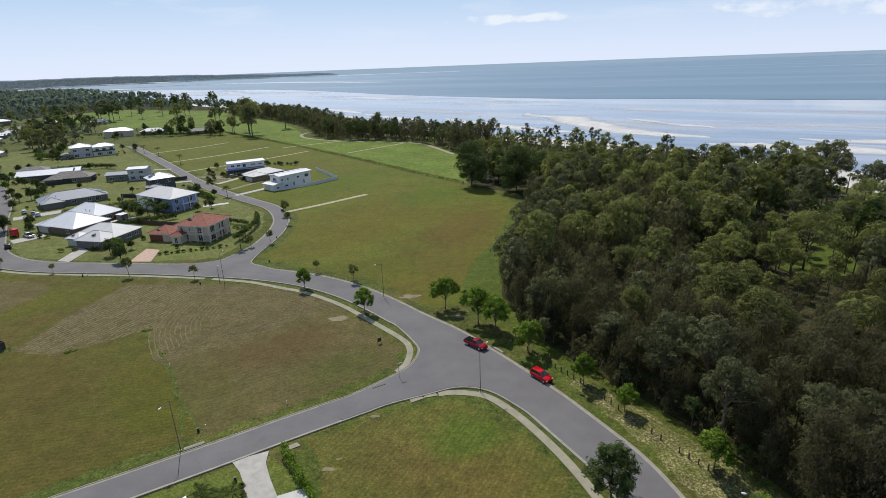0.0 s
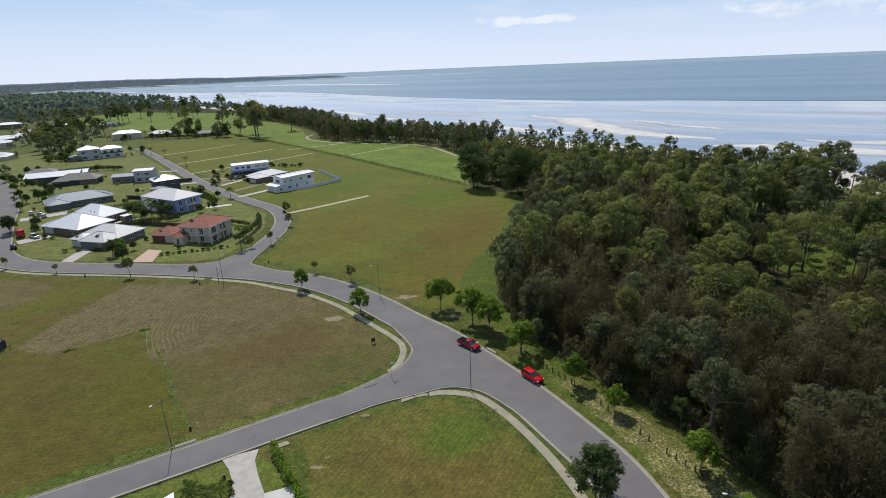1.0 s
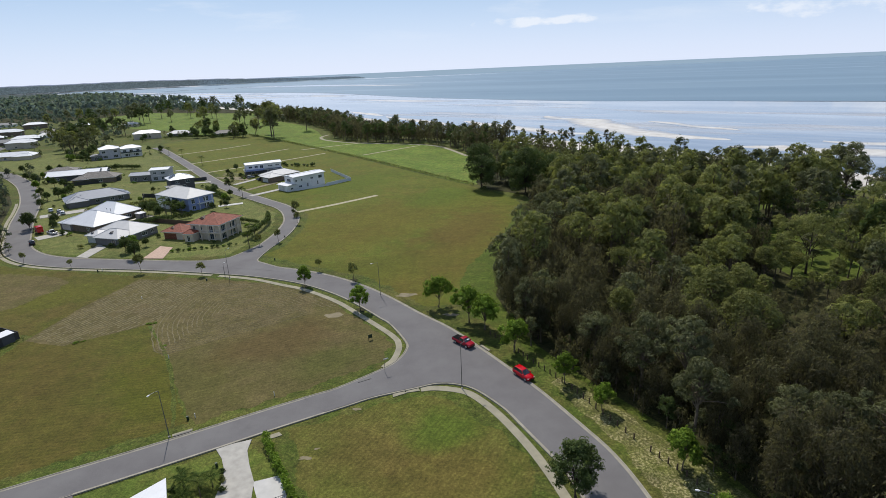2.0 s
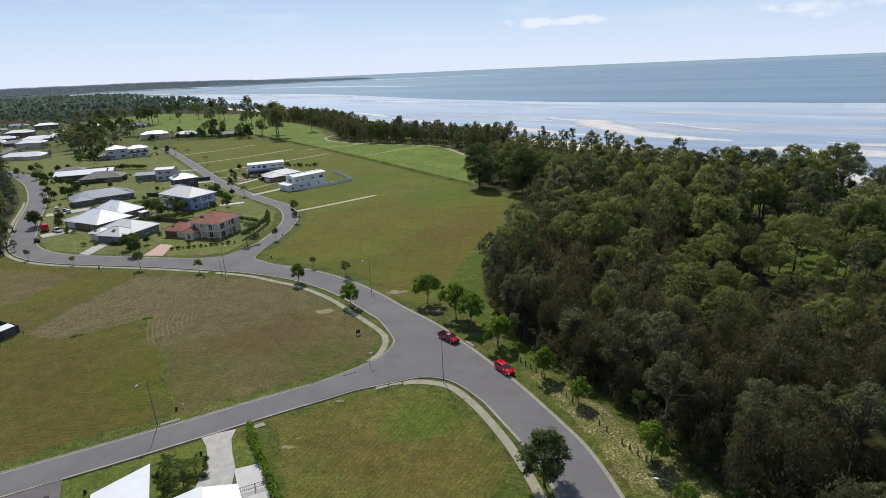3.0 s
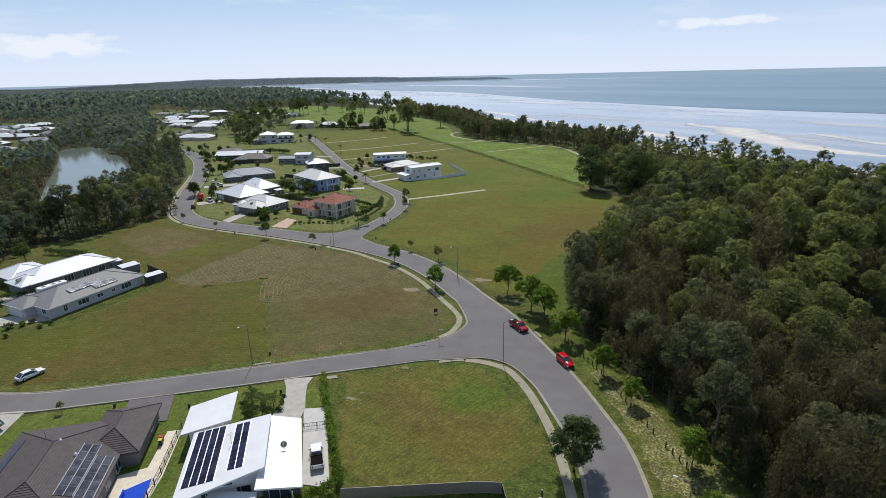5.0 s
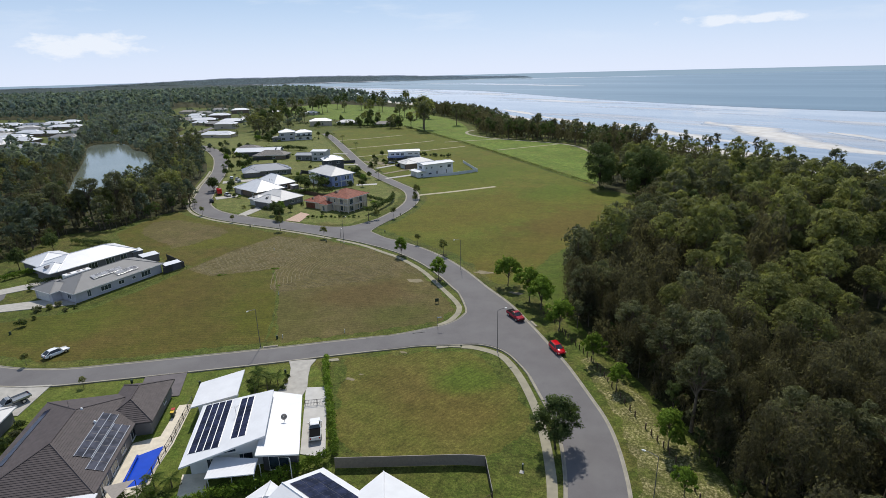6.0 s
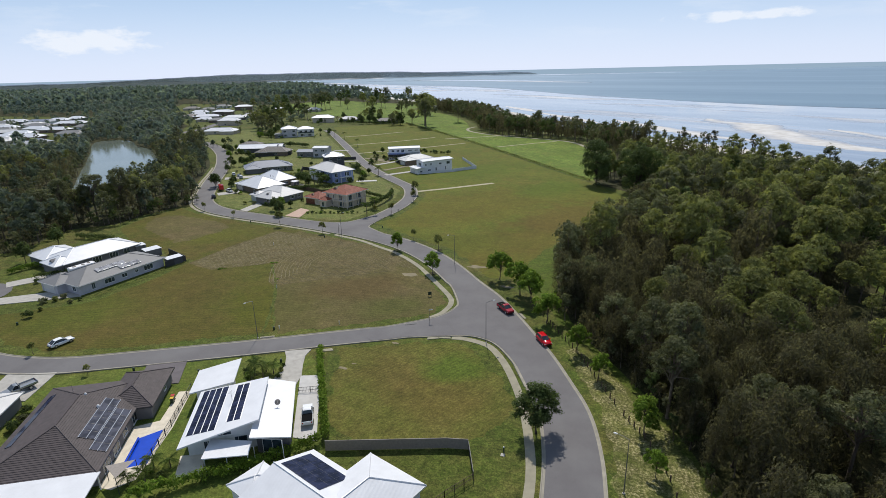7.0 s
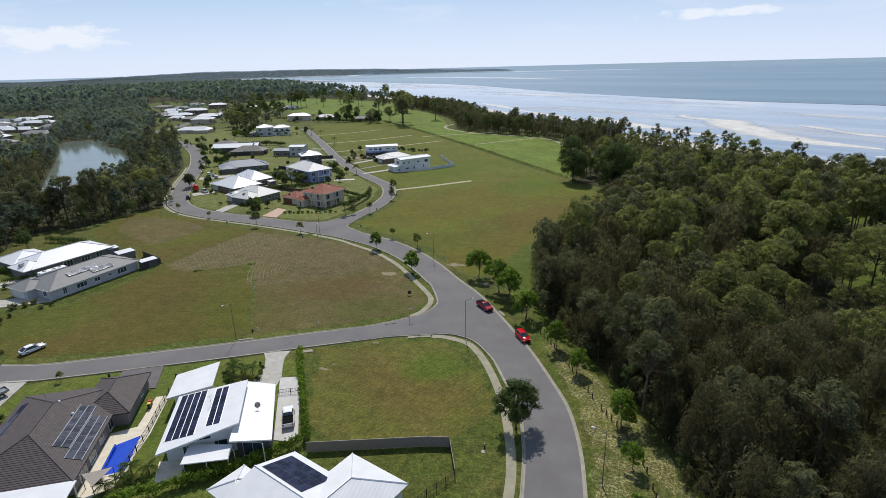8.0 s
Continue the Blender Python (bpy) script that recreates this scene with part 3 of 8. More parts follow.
ground_sheet()
shoreline = spline([(1500, -900), (1000, 80), (700, 440), (496, 612), (412, 670), (310, 748), (200, 815), (80, 932), (-100, 1148), (-440, 1640), (-900, 2030), (-1700, 2760), (-2600, 3500)], 60)
bm = bmesh.new()
row = [bm.verts.new((p.x, p.y, -1.18)) for p in shoreline]
out = [bm.verts.new((min(4950, p.x + 3900), min(4950, p.y + 3200), -1.18)) for p in shoreline]
for i in range(len(row) - 1):
    bm.faces.new((row[i], out[i], out[i + 1], row[i + 1]))
bmesh.ops.recalc_face_normals(bm, faces=bm.faces)
solo("water", bm, M["sea"], "calm blue-grey shallow sea at low tide", "sea", kind="structure")


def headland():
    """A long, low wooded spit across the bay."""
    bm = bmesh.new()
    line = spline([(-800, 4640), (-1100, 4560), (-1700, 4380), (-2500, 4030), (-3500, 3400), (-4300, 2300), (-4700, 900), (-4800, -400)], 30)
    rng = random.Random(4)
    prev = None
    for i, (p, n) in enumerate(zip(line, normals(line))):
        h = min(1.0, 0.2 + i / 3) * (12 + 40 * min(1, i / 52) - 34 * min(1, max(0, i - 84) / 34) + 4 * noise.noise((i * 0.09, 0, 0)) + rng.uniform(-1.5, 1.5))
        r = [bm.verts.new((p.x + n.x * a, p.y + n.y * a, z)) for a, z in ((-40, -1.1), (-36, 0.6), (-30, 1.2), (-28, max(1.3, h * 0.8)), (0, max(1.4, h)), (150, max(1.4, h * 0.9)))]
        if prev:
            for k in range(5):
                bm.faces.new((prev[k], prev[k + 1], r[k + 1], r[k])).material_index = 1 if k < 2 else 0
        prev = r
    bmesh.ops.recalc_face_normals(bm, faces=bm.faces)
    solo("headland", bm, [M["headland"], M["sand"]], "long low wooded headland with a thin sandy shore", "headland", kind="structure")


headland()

def sandbar(line, width, seed, mat="bar", step=4, label="pale sandbar drying on the tidal flat"):
    """A low, wavy-edged bank of drier sand on the flats; also the added far water bands."""
    rng = random.Random(seed)
    bm = bmesh.new()
    pts = spline(line, step)
    prev = None
    for i, (p, n) in enumerate(zip(pts, normals(pts))):
        t = i / (len(pts) - 1)
        w = width * math.sin(math.pi * min(1, max(0.02, t))) ** 0.6 * (1 + 0.5 * noise.noise((i * 0.14, seed, 0)) + 0.35 * noise.noise((i * 0.5, seed, 3)))
        o = width * 0.35 * noise.noise((i * 0.09, seed, 7))
        r = [bm.verts.new((p.x + n.x * (o + k * w), p.y + n.y * (o + k * w), z)) for k, z in ((-0.5, -1.14), (-0.3, -1.07), (0, -1.0), (0.3, -1.07), (0.5, -1.14))]
        if prev:
            for k in range(4):
                bm.faces.new((prev[k], r[k], r[k + 1], prev[k + 1]))
        prev = r
    bmesh.ops.recalc_face_normals(bm, faces=bm.faces)
    for f in bm.faces:
        f.smooth = True
        if f.normal.z < 0:
            f.normal_flip()
    solo("ground_sandbar_or_band", bm, M[mat], label, "sandbar", kind="structure")


sandbar([(98, 612), (116, 570), (130, 525), (136, 482), (152, 432), (186, 376)], 44, 1)
sandbar([(176, 352), (192, 338), (214, 322), (250, 300), (290, 270)], 34, 8)
sandbar([(8, 590), (34, 535), (62, 492), (92, 456), (118, 428)], 26, 2)
sandbar([(-90, 690), (-60, 640), (-26, 586), (0, 548)], 18, 3)
sandbar([(180, 520), (200, 470), (222, 430)], 18, 4)
sandbar([(240, 360), (290, 320), (350, 260), (400, 190)], 40, 5)
# no banks: glossy strips added for the bright calm bands on the water
sandbar([(-2290, 3257), (-1997, 3777), (-1684, 4300), (-1024, 4210), (-331, 4076), (300, 3950)], 230, 9, "flats", 40, "long glossy strip added as a bright calm band on the sea")
sandbar([(-1534, 2457), (-1227, 2828), (-805, 2670), (-402, 2266), (-141, 1948)], 110, 10, "flats", 30, "long glossy strip added as a bright calm band on the sea")
sandbar([(-160, 800), (-120, 740), (-96, 700)], 16, 6)

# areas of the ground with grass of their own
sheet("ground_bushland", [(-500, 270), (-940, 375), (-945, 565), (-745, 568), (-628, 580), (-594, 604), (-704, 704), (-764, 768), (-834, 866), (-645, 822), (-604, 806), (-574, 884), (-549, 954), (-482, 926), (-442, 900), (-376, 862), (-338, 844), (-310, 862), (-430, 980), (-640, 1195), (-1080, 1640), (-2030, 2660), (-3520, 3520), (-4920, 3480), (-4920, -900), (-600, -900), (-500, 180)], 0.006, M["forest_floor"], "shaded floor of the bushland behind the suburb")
sheet("ground_suburb_lawns", [(-70, 158), (-100, 157.5), (-138, 167), (-160, 190), (-196, 243), (-238, 295), (-286, 340), (-370, 386), (-385, 410), (-330, 445), (-274, 468), (-214, 388), (-142, 292), (-90, 233), (-72, 212), (-66, 190)], 0.016, M["lawn"], "green mown lawns between the houses", ragged=1.0)
sheet("ground_house_lawns", [(-22, 62), (-28, 67), (-60, 49.5), (-72, 42), (-92, 38), (-80, 10), (-10, 5), (-8, 40)], 0.012, M["lawn_near"], "green mown lawns round the near houses", ragged=0.6)
FAR_PARK = [(-206, 530), (-272, 612), (-330, 690), (-280, 724), (-285, 838), (-335, 836), (-374, 856), (-440, 892), (-480, 918), (-545, 948), (-568, 880), (-560, 800), (-500, 715), (-400, 650), (-310, 590), (-260, 530)]
sheet("ground_far_park", FAR_PARK, 0.016, M["park"], "green grass of the far park")
sheet("ground_park", [(-205, 528), (-124, 430), (-66.5, 358), (-25, 302.5), (11, 255), (22, 262), (18, 300), (10, 345), (-11, 392), (-33, 410), (-78, 430), (-109, 456), (-122, 490), (-150, 560), (-200, 640), (-280, 720), (-330, 690), (-270, 610)], 0.012, M["park"], "bright green mown park grass", smooth_step=12)
sheet("ground_back_lots", [(-58, 158), (-49, 152), (-20, 136), (-3, 116), (6, 118), (12, 143), (24, 178), (32, 208), (26, 228), (10, 252), (-26, 300), (-67, 356), (-124, 428), (-206, 525), (-262, 474), (-206, 396), (-106, 264), (-66, 222), (-56, 205), (-53, 186), (-54, 168)], 0.008, M["lot_olive"], "olive green vacant lots behind the road", ragged=1.2)
sheet("ground_corner_lot", [(-11, 90), (-9, 98), (-19, 111), (-28, 121.5), (-38, 129), (-48, 133.5), (-62, 137.5), (-80, 141), (-78, 124), (-58, 96), (-39, 72), (-28, 78)], 0.008, M["lot_dry"], "brown dry grass of the vacant corner lot", ragged=1.1)
sheet("ground_mown_lot", [(-63, 135), (-68, 124), (-67.5, 109), (-60, 98), (-56, 95.5), (-30, 114), (-31, 122), (-40, 128.5), (-52, 133.5)], 0.016, M["lot_swath"], "dry cut grass lying in curved mowing rows", ragged=0.8)
sheet("ground_mown_wedge", [(-87.6, 139.4), (-63.6, 136), (-68, 124), (-68.5, 109.5), (-82, 99.8), (-93, 102.6), (-91.8, 121)], 0.02, M["lot_swath"], "dry cut grass lying in curved mowing rows", ragged=0.5)
sheet("ground_side_lots", [(-40, 72), (-78.3, 124), (-80, 141.5), (-91, 142), (-108, 146), (-136, 152), (-150, 158), (-152, 140), (-148, 126), (-130, 115), (-112, 109.5), (-93, 105), (-92.5, 88), (-95, 72), (-112, 58), (-92, 50), (-80, 51), (-66, 57)], 0.012, M["lot_green"], "rough green vacant lots with dry patches", ragged=1.0)
sheet("ground_dry_lot", [(-112, 118), (-108, 138), (-128, 146), (-146, 146), (-140, 130)], 0.02, M["lot_dry"], "dry brown patch of a vacant lot", smooth_step=6, ragged=1.5)
sheet("ground_front_lot", [(-22, 70), (-9.5, 46), (11, 50.5), (16, 60), (9.5, 71), (4, 77), (-2, 78.5), (-7, 77)], 0.008, M["lot_front"], "patchy green and brown grass of the vacant front lot", smooth_step=5, ragged=1.3)
sheet("ground_roadside", [(33, 40), (46, 40), (44, 52), (39, 62), (34, 70), (28, 79), (23, 84), (21.5, 83), (24, 77), (29, 66), (32, 55)], 0.012, M["mulch"], "thin grass with leaf litter beside the road", smooth_step=4, ragged=0.9)
sheet("ground_forest_edge", [(34, 71), (29, 80), (22, 90), (14, 103), (7, 112), (4.5, 124), (7.5, 143), (19, 172), (28.5, 207), (35, 207), (24, 165), (17, 130), (20, 108), (30, 90), (38, 72)], 0.02, M["lush"], "lush bright grass along the forest edge", smooth_step=6, ragged=0.9)
FOREST = [(60, -60), (54, 0), (50, 30), (47, 48), (41.5, 61), (37, 70), (31, 79.5), (26, 87), (21, 96), (17, 107), (14, 122), (17.5, 143), (27.5, 175), (36, 206), (33, 230), (15, 247), (12, 262), (24, 292), (18, 346),
          (40, 374), (92, 322), (132, 268), (158, 220), (178, 172), (195, 108), (206, 0), (215, -60)]
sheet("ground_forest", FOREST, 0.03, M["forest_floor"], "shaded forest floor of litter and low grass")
CLEARINGS = [[(90, 130), (99, 125), (110, 132), (114, 150), (112, 166), (103, 174), (96, 162), (90, 146)], [(122, 156), (144, 152), (156, 172), (156, 192), (136, 190)], [(104, 190), (122, 198), (124, 216), (108, 218), (98, 206)]]
for k, c in enumerate(CLEARINGS):
    sheet("ground_clearing", c, 0.045, M["lush"], "sunlit grass clearing among the trees", smooth_step=5)
WEST = [(-150, 165), (-156, 146), (-155, 130), (-166, 120), (-158, 96), (-172, 80), (-230, 70), (-330, 110), (-352, 200), (-388, 272), (-425, 318), (-446, 345), (-545, 436), (-645, 525), (-655, 565), (-600, 585), (-450, 474), (-412, 425), (-404, 396), (-376, 370), (-330, 346), (-290, 324), (-258, 292), (-232, 266), (-214, 246), (-200, 226), (-186, 206), (-168, 184)]
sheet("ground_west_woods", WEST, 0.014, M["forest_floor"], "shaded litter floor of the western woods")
POND = [(-208, 168), (-222, 188), (-238, 224), (-248, 244), (-274, 264), (-327, 306), (-350, 316), (-385, 342), (-409, 350), (-418, 338), (-404, 319), (-362, 284), (-310, 239), (-280, 212), (-250, 186), (-228, 168)]
BACKWATER = [(-434, 362), (-470, 398), (-488, 426), (-470, 420), (-440, 392), (-424, 368)]
sheet("water_backwater", BACKWATER, 0.03, M["pond"], "narrow backwater behind the pond", "pond", smooth_step=8)
sheet("water_pond", POND, 0.03, M["pond"], "still pond with sky reflections among trees", "pond", smooth_step=10)



def hay_rows(name, lines, width, label, seed):
    """Rows of cut grass left by the mower: low, ragged, broken ridges."""
    rng = random.Random(seed)
    bm = bmesh.new()
    for line in lines:
        prev = None
        for p, n in zip(line, normals(line)):
            w = width * rng.uniform(0.25, 0.62)
            o = rng.uniform(-0.1, 0.1)
            if noise.noise((p.x * 0.35, p.y * 0.35, seed)) < -0.34 or rng.random() < 0.03:
                prev = None
                continue
            row = [bm.verts.new((p.x + n.x * (o + k * w), p.y + n.y * (o + k * w), z)) for k, z in ((-1, 0.018), (-0.3, 0.075), (0.4, 0.065), (1, 0.018))]
            if prev:
                for k in range(3):
                    f = bm.faces.new((prev[k], row[k], row[k + 1], prev[k + 1]))
                    f.normal_update()
                    if f.normal.z < 0:
                        f.normal_flip()
            prev = row
    return solo(name, bm, M["hay"], label, "cut grass", kind="stuff")


# even rows that follow the mower round the corner lot, and straight ones in the wedge beside it
outer = spline([(-24.6, 118.6), (-36, 127.6), (-47, 132.6), (-57, 134.8), (-64.4, 132.4), (-67.8, 124), (-67.4, 111), (-62.4, 100.4), (-56.6, 95.6), (-44, 104.4), (-31, 113.2)], 0.6)


def inset_rows(line, first, step, count):
    """Lines inside an open outline at even distances, broken where they would cross."""
    out = []
    for k in range(count):
        d = first + k * step
        run = []
        for p in offset(line, d):
            if min((p.x - q.x) ** 2 + (p.y - q.y) ** 2 for q in line[::2]) > (d - 0.35) ** 2:
                run.append(p)
            else:
                if len(run) > 5:
                    out.append(run)
                run = []
        if len(run) > 5:
            out.append(run)
    return out


side = 1 if inside(tuple(offset(outer, 2.0)[40])[:2], [(p.x, p.y) for p in outer]) else -1
ROWS = [r for r in inset_rows(outer if side > 0 else outer[::-1], 0.3, 1.05, 15)]
hay_rows("hay_rows", ROWS, 0.26, "pale rows of cut grass curving round the lot", 3)
wedge = [(-87, 138.6), (-64, 135.5), (-66.5, 124), (-67.5, 110), (-82, 100.4), (-92.5, 103.5), (-91, 121)]
ROWS = []
for k in range(40):
    a = Vector((-104 + k * 1.18, 96, 0))
    line = [a + Vector((0.47 * d + 1.6 * math.sin(d * 0.06 + 0.8), 0.88 * d, 0)) for d in (j * 0.6 for j in range(90))]
    line = [p - Vector((18, 0, 0)) for p in line]
    line = [p for p in line if inside((p.x, p.y), wedge)]
    if len(line) > 4:
        ROWS.append(line)
hay_rows("hay_rows", ROWS, 0.5, "dense pale rows of cut hay on the wedge lot", 6)
edge_line = spline([(-67.6, 109), (-55, 93.4), (-46.4, 79.4), (-42.2, 71)], 1.5)
bm = bmesh.new()
rng = random.Random(19)
prev = None
for p, n in zip(edge_line, normals(edge_line)):
    a, b = rng.uniform(0.2, 0.6), rng.uniform(0.2, 0.5)
    row = [bm.verts.new((p.x + n.x * k, p.y + n.y * k, 0.022)) for k in (-a, b)]
    if prev:
        f = bm.faces.new((prev[0], row[0], row[1], prev[1]))
        f.normal_update()
        if f.normal.z < 0:
            f.normal_flip()
    prev = row
solo("ground_lot_edge", bm, M["verge"], "uncut green strip along a lot boundary", "ground", kind="structure")
rng = random.Random(9)
for cx, cy, ra, rb in ((-8.6, 123.4, 3.6, 1.3), (-24.4, 112.6, 2.6, 1.5), (3.2, 111.4, 2.0, 1.2), (-12.4, 75.4, 0.9, 0.5), (-17.8, 63.2, 1.2, 0.5), (-16.6, 65.3, 0.7, 0.3)):
    sheet("ground_bare_patch", [(cx + ra * math.cos(k * 0.35) * (0.8 + 0.5 * noise.noise((cx, k * 0.5, 1))), cy + rb * math.sin(k * 0.35) * (0.8 + 0.5 * noise.noise((cy, k * 0.5, 2)))) for k in range(18)], 0.024, M["gravel"], "bare sandy patch in the grass", ragged=0.35)

# ---- roads ----
ROAD_A = spline([(10, -160), (24, -60), (28.6, 0), (28.6, 30), (27.5, 45), (26.1, 54), (23.9, 61.8), (20.5, 68.8), (16.0, 77.3), (10.8, 85.6), (5.4, 93.8), (-0.4, 102.0), (-7.4, 109.6), (-15.6, 119.2),
                 (-23.6, 127.2), (-32.6, 134.0), (-41.6, 138.9), (-54.2, 143.6), (-66, 146.4), (-78, 149.0), (-91, 151.3), (-106, 153.4), (-122, 156.0), (-135, 160.2), (-146, 167.2), (-155, 176.4), (-164.3, 188.6),
                 (-179.8, 209.8), (-193.6, 230.2), (-207.5, 249.4), (-227, 273), (-252, 300), (-290, 333), (-330, 355), (-372, 378), (-392, 405), (-400, 440), (-430, 500)], 2.0)
ROAD_B = spline([(-64, 146), (-63.6, 156), (-61.2, 164), (-59.8, 174), (-59.7, 187), (-62.4, 202.4), (-70.6, 219.6), (-85, 234.7), (-107.6, 257.6), (-135.5, 292), (-170, 339), (-206, 387.5), (-236, 427), (-254, 448)], 2.0)
ROAD_C = spline([(3, 88), (-6, 84.2), (-15.4, 79.0), (-26, 73.0), (-33, 68.8), (-43, 63.0), (-53, 57.4), (-62, 52.4), (-72, 47.2), (-82, 44.4), (-92, 43.8), (-106, 45), (-125, 50)], 2.0)
HALF_A, HALF_B, HALF_C = 3.95, 2.7, 2.85


def road(name, line, half, z, label):
    bm = bmesh.new()
    sweep(bm, line, [(-half, z - 0.03), (-half * 0.5, z), (0, z + 0.02), (half * 0.5, z), (half, z - 0.03)])
    bmesh.ops.recalc_face_normals(bm, faces=bm.faces)
    for f in bm.faces:
        f.smooth = True
        if f.normal.z < 0:
            f.normal_flip()
    return solo(name, bm, M["asphalt"], label, "road", kind="structure")


road("road_main", ROAD_A, HALF_A, 0.10, "wide curving grey asphalt road with pale kerbs")
road("road_branch", ROAD_B, HALF_B, 0.112, "narrow asphalt side road towards the houses")
road("road_side", ROAD_C, HALF_C, 0.118, "asphalt side street joining the main road")
# flares where the side roads open into the main road
cul = [(-119 + 9 * math.cos(a), 69.5 + 9 * math.sin(a)) for a in (k * math.pi / 9 for k in range(18))]
sheet("road_court", [(x - 11, y - 4) for x, y in cul], 0.09, M["asphalt"], "asphalt turning circle", "road")
road("road_court_arm", spline([(-128, 66), (-150, 58), (-190, 44)], 3), 3.2, 0.08, "asphalt access lane")

KERB = [(-0.1, 0.085), (0.24, 0.125), (0.31, 0.20), (0.44, 0.205), (0.47, 0.0)]


def kerb(line, side, label="pale concrete kerb and gutter"):
    """side 1: the kerb rises to the left of the line's way."""
    bm = bmesh.new()
    sweep(bm, line, [(side * a, z) for a, z in KERB])
    bmesh.ops.recalc_face_normals(bm, faces=bm.faces)
    for f in bm.faces:
        if f.normal.z < -0.2:
            f.normal_flip()
    return solo("kerb", bm, M["kerb"], label, "kerb", kind="structure")


def cut(line, a, b):
    """The stretch of a line from the point nearest a to the one nearest b."""
    i = min(range(len(line)), key=lambda k: (line[k] - Vector((*a, 0))).length)
    j = min(range(len(line)), key=lambda k: (line[k] - Vector((*b, 0))).length)
    return line[i:j + 1]


A_left, A_right = offset(ROAD_A, HALF_A), offset(ROAD_A, -HALF_A)
C_left, C_right = offset(ROAD_C, HALF_C), offset(ROAD_C, -HALF_C)
B_left, B_right = offset(ROAD_B, HALF_B), offset(ROAD_B, -HALF_B)
# the kerb lines, with their rounded corners
corner_south = spline([(p.x, p.y) for p in cut(A_left, (24, 20), (11.6, 76.5))[::2]] + [(8.4, 80.4), (5, 82.4), (1, 82.8), (-3.5, 81.2)] + [(p.x, p.y) for p in cut(C_left, (-10, 78), (-120, 46))[::2]], 1.0)
kerb(corner_south, 1)
corner_north = spline([(p.x, p.y) for p in cut(C_right, (-16, 83), (-120, 52))[::-1][::2]] + [(-9.6, 87.6), (-6.9, 91), (-5.6, 95), (-6, 98.6)] + [(p.x, p.y) for p in cut(A_left, (-10.5, 106), (-420, 480))[::2]], 1.0)
kerb(corner_north, 1)
corner_east = spline([(p.x, p.y) for p in cut(A_right, (33, 20), (-48, 147))[::2]] + [(-54.5, 149.6), (-58, 152.4), (-58.6, 157)] + [(p.x, p.y) for p in cut(B_right, (-57.5, 165), (-254, 448))[::2]], 1.0)
kerb(corner_east, -1)
corner_west = spline([(p.x, p.y) for p in cut(B_left, (-65, 167), (-254, 448))[::-1][::2]] + [(-66.3, 159.5), (-69.5, 155.4), (-76, 153.6)] + [(p.x, p.y) for p in cut(A_right, (-84, 154.6), (-420, 500))[::2]], 1.0)
kerb(corner_west, -1)


# asphalt that opens out into the rounded corners
pts = [(p.x, p.y) for p in cut(corner_south, (13, 73), (-18, 74.6))] + [(p.x, p.y) for p in cut(corner_north, (-22, 78.5), (-12, 107))] + [(-7, 107.5), (-1, 101), (6, 91.5), (12, 82)]
sheet("road_flare", pts, 0.142, M["asphalt"], "asphalt mouth of the side street", "road")
pts = [(p.x, p.y) for p in cut(corner_east, (-47, 146), (-57.2, 170))] + [(p.x, p.y) for p in cut(corner_west, (-63, 172), (-84, 154))] + [(-80, 150.5), (-66, 147), (-54, 144.5), (-46, 142)]
sheet("road_flare_branch", pts, 0.142, M["asphalt"], "asphalt mouth of the branch road", "road")


def footpath(name, line, width, z, mat, label):
    bm = bmesh.new()
    sweep(bm, line, [(-width / 2, 0), (-width / 2, z), (width / 2, z), (width / 2, 0)])
    bmesh.ops.recalc_face_normals(bm, faces=bm.faces)
    return solo(name, bm, mat, label, "path", kind="structure")


path_south = spline([(23, 12), (22.4, 30), (21.9, 43), (20.2, 52), (16.8, 62.6), (12.2, 72.2), (7.9, 78.4), (4.9, 80.4), (0.8, 81.2), (-1.8, 80.9)], 1.0)
footpath("footpath_front", path_south, 1.45, 0.06, M["path"], "pale concrete footpath around the front lot")
path_north = spline([(-9.6, 88.6), (-8.1, 91.2), (-7.5, 94.2), (-7.6, 97.4), (-9.4, 101.4), (-17.3, 110.8), (-26, 120.4), (-36, 128.3), (-43.6, 132.3), (-53.5, 137.2), (-64.9, 140.6)], 1.0)
footpath("footpath_corner", path_north, 1.3, 0.06, M["path"], "pale concrete footpath along the corner lot")
footpath("footpath_road", offset(cut(ROAD_A, (-66, 146), (-205, 250)), HALF_A + 1.5), 1.2, 0.05, M["path"], "pale footpath beside the kerb")
footpath("path_track", spline([(-63.4, 211.6), (-61.2, 214), (-52, 221.6), (-43, 230), (-33.6, 238.8)], 2), 2.5, 0.05, M["strip"], "gravel access track into the vacant lots")
for pts in ([(-116, 402), (-90, 420), (-58, 440)], [(-178, 352), (-150, 380), (-128, 410)], [(-212, 398), (-190, 420), (-172, 446)], [(-150, 315), (-118, 348), (-92, 380)]):
    footpath("path_lot_strip", spline(pts, 3), 1.8, 0.045, M["strip"], "worn pale strip across the grass")
footpath("path_park", spline([(-62.7, 363.8), (-44, 384), (-26.3, 401.7)], 3), 1.6, 0.045, M["strip"], "worn pale path across the park grass")
footpath("path_coast", spline([(9, 344), (-11, 392), (-33, 410), (-78, 429.5), (-109, 455), (-120, 478), (-118, 496)], 3), 2.6, 0.05, M["path"], "pale concrete coastal path along the park")


def slab(name, pts, z, mat, label, category="driveway"):
    bm = bmesh.new()
    prism(bm, pts, 0, z)
    bmesh.ops.recalc_face_normals(bm, faces=bm.faces)
    return solo(name, bm, mat, label, category, kind="structure")


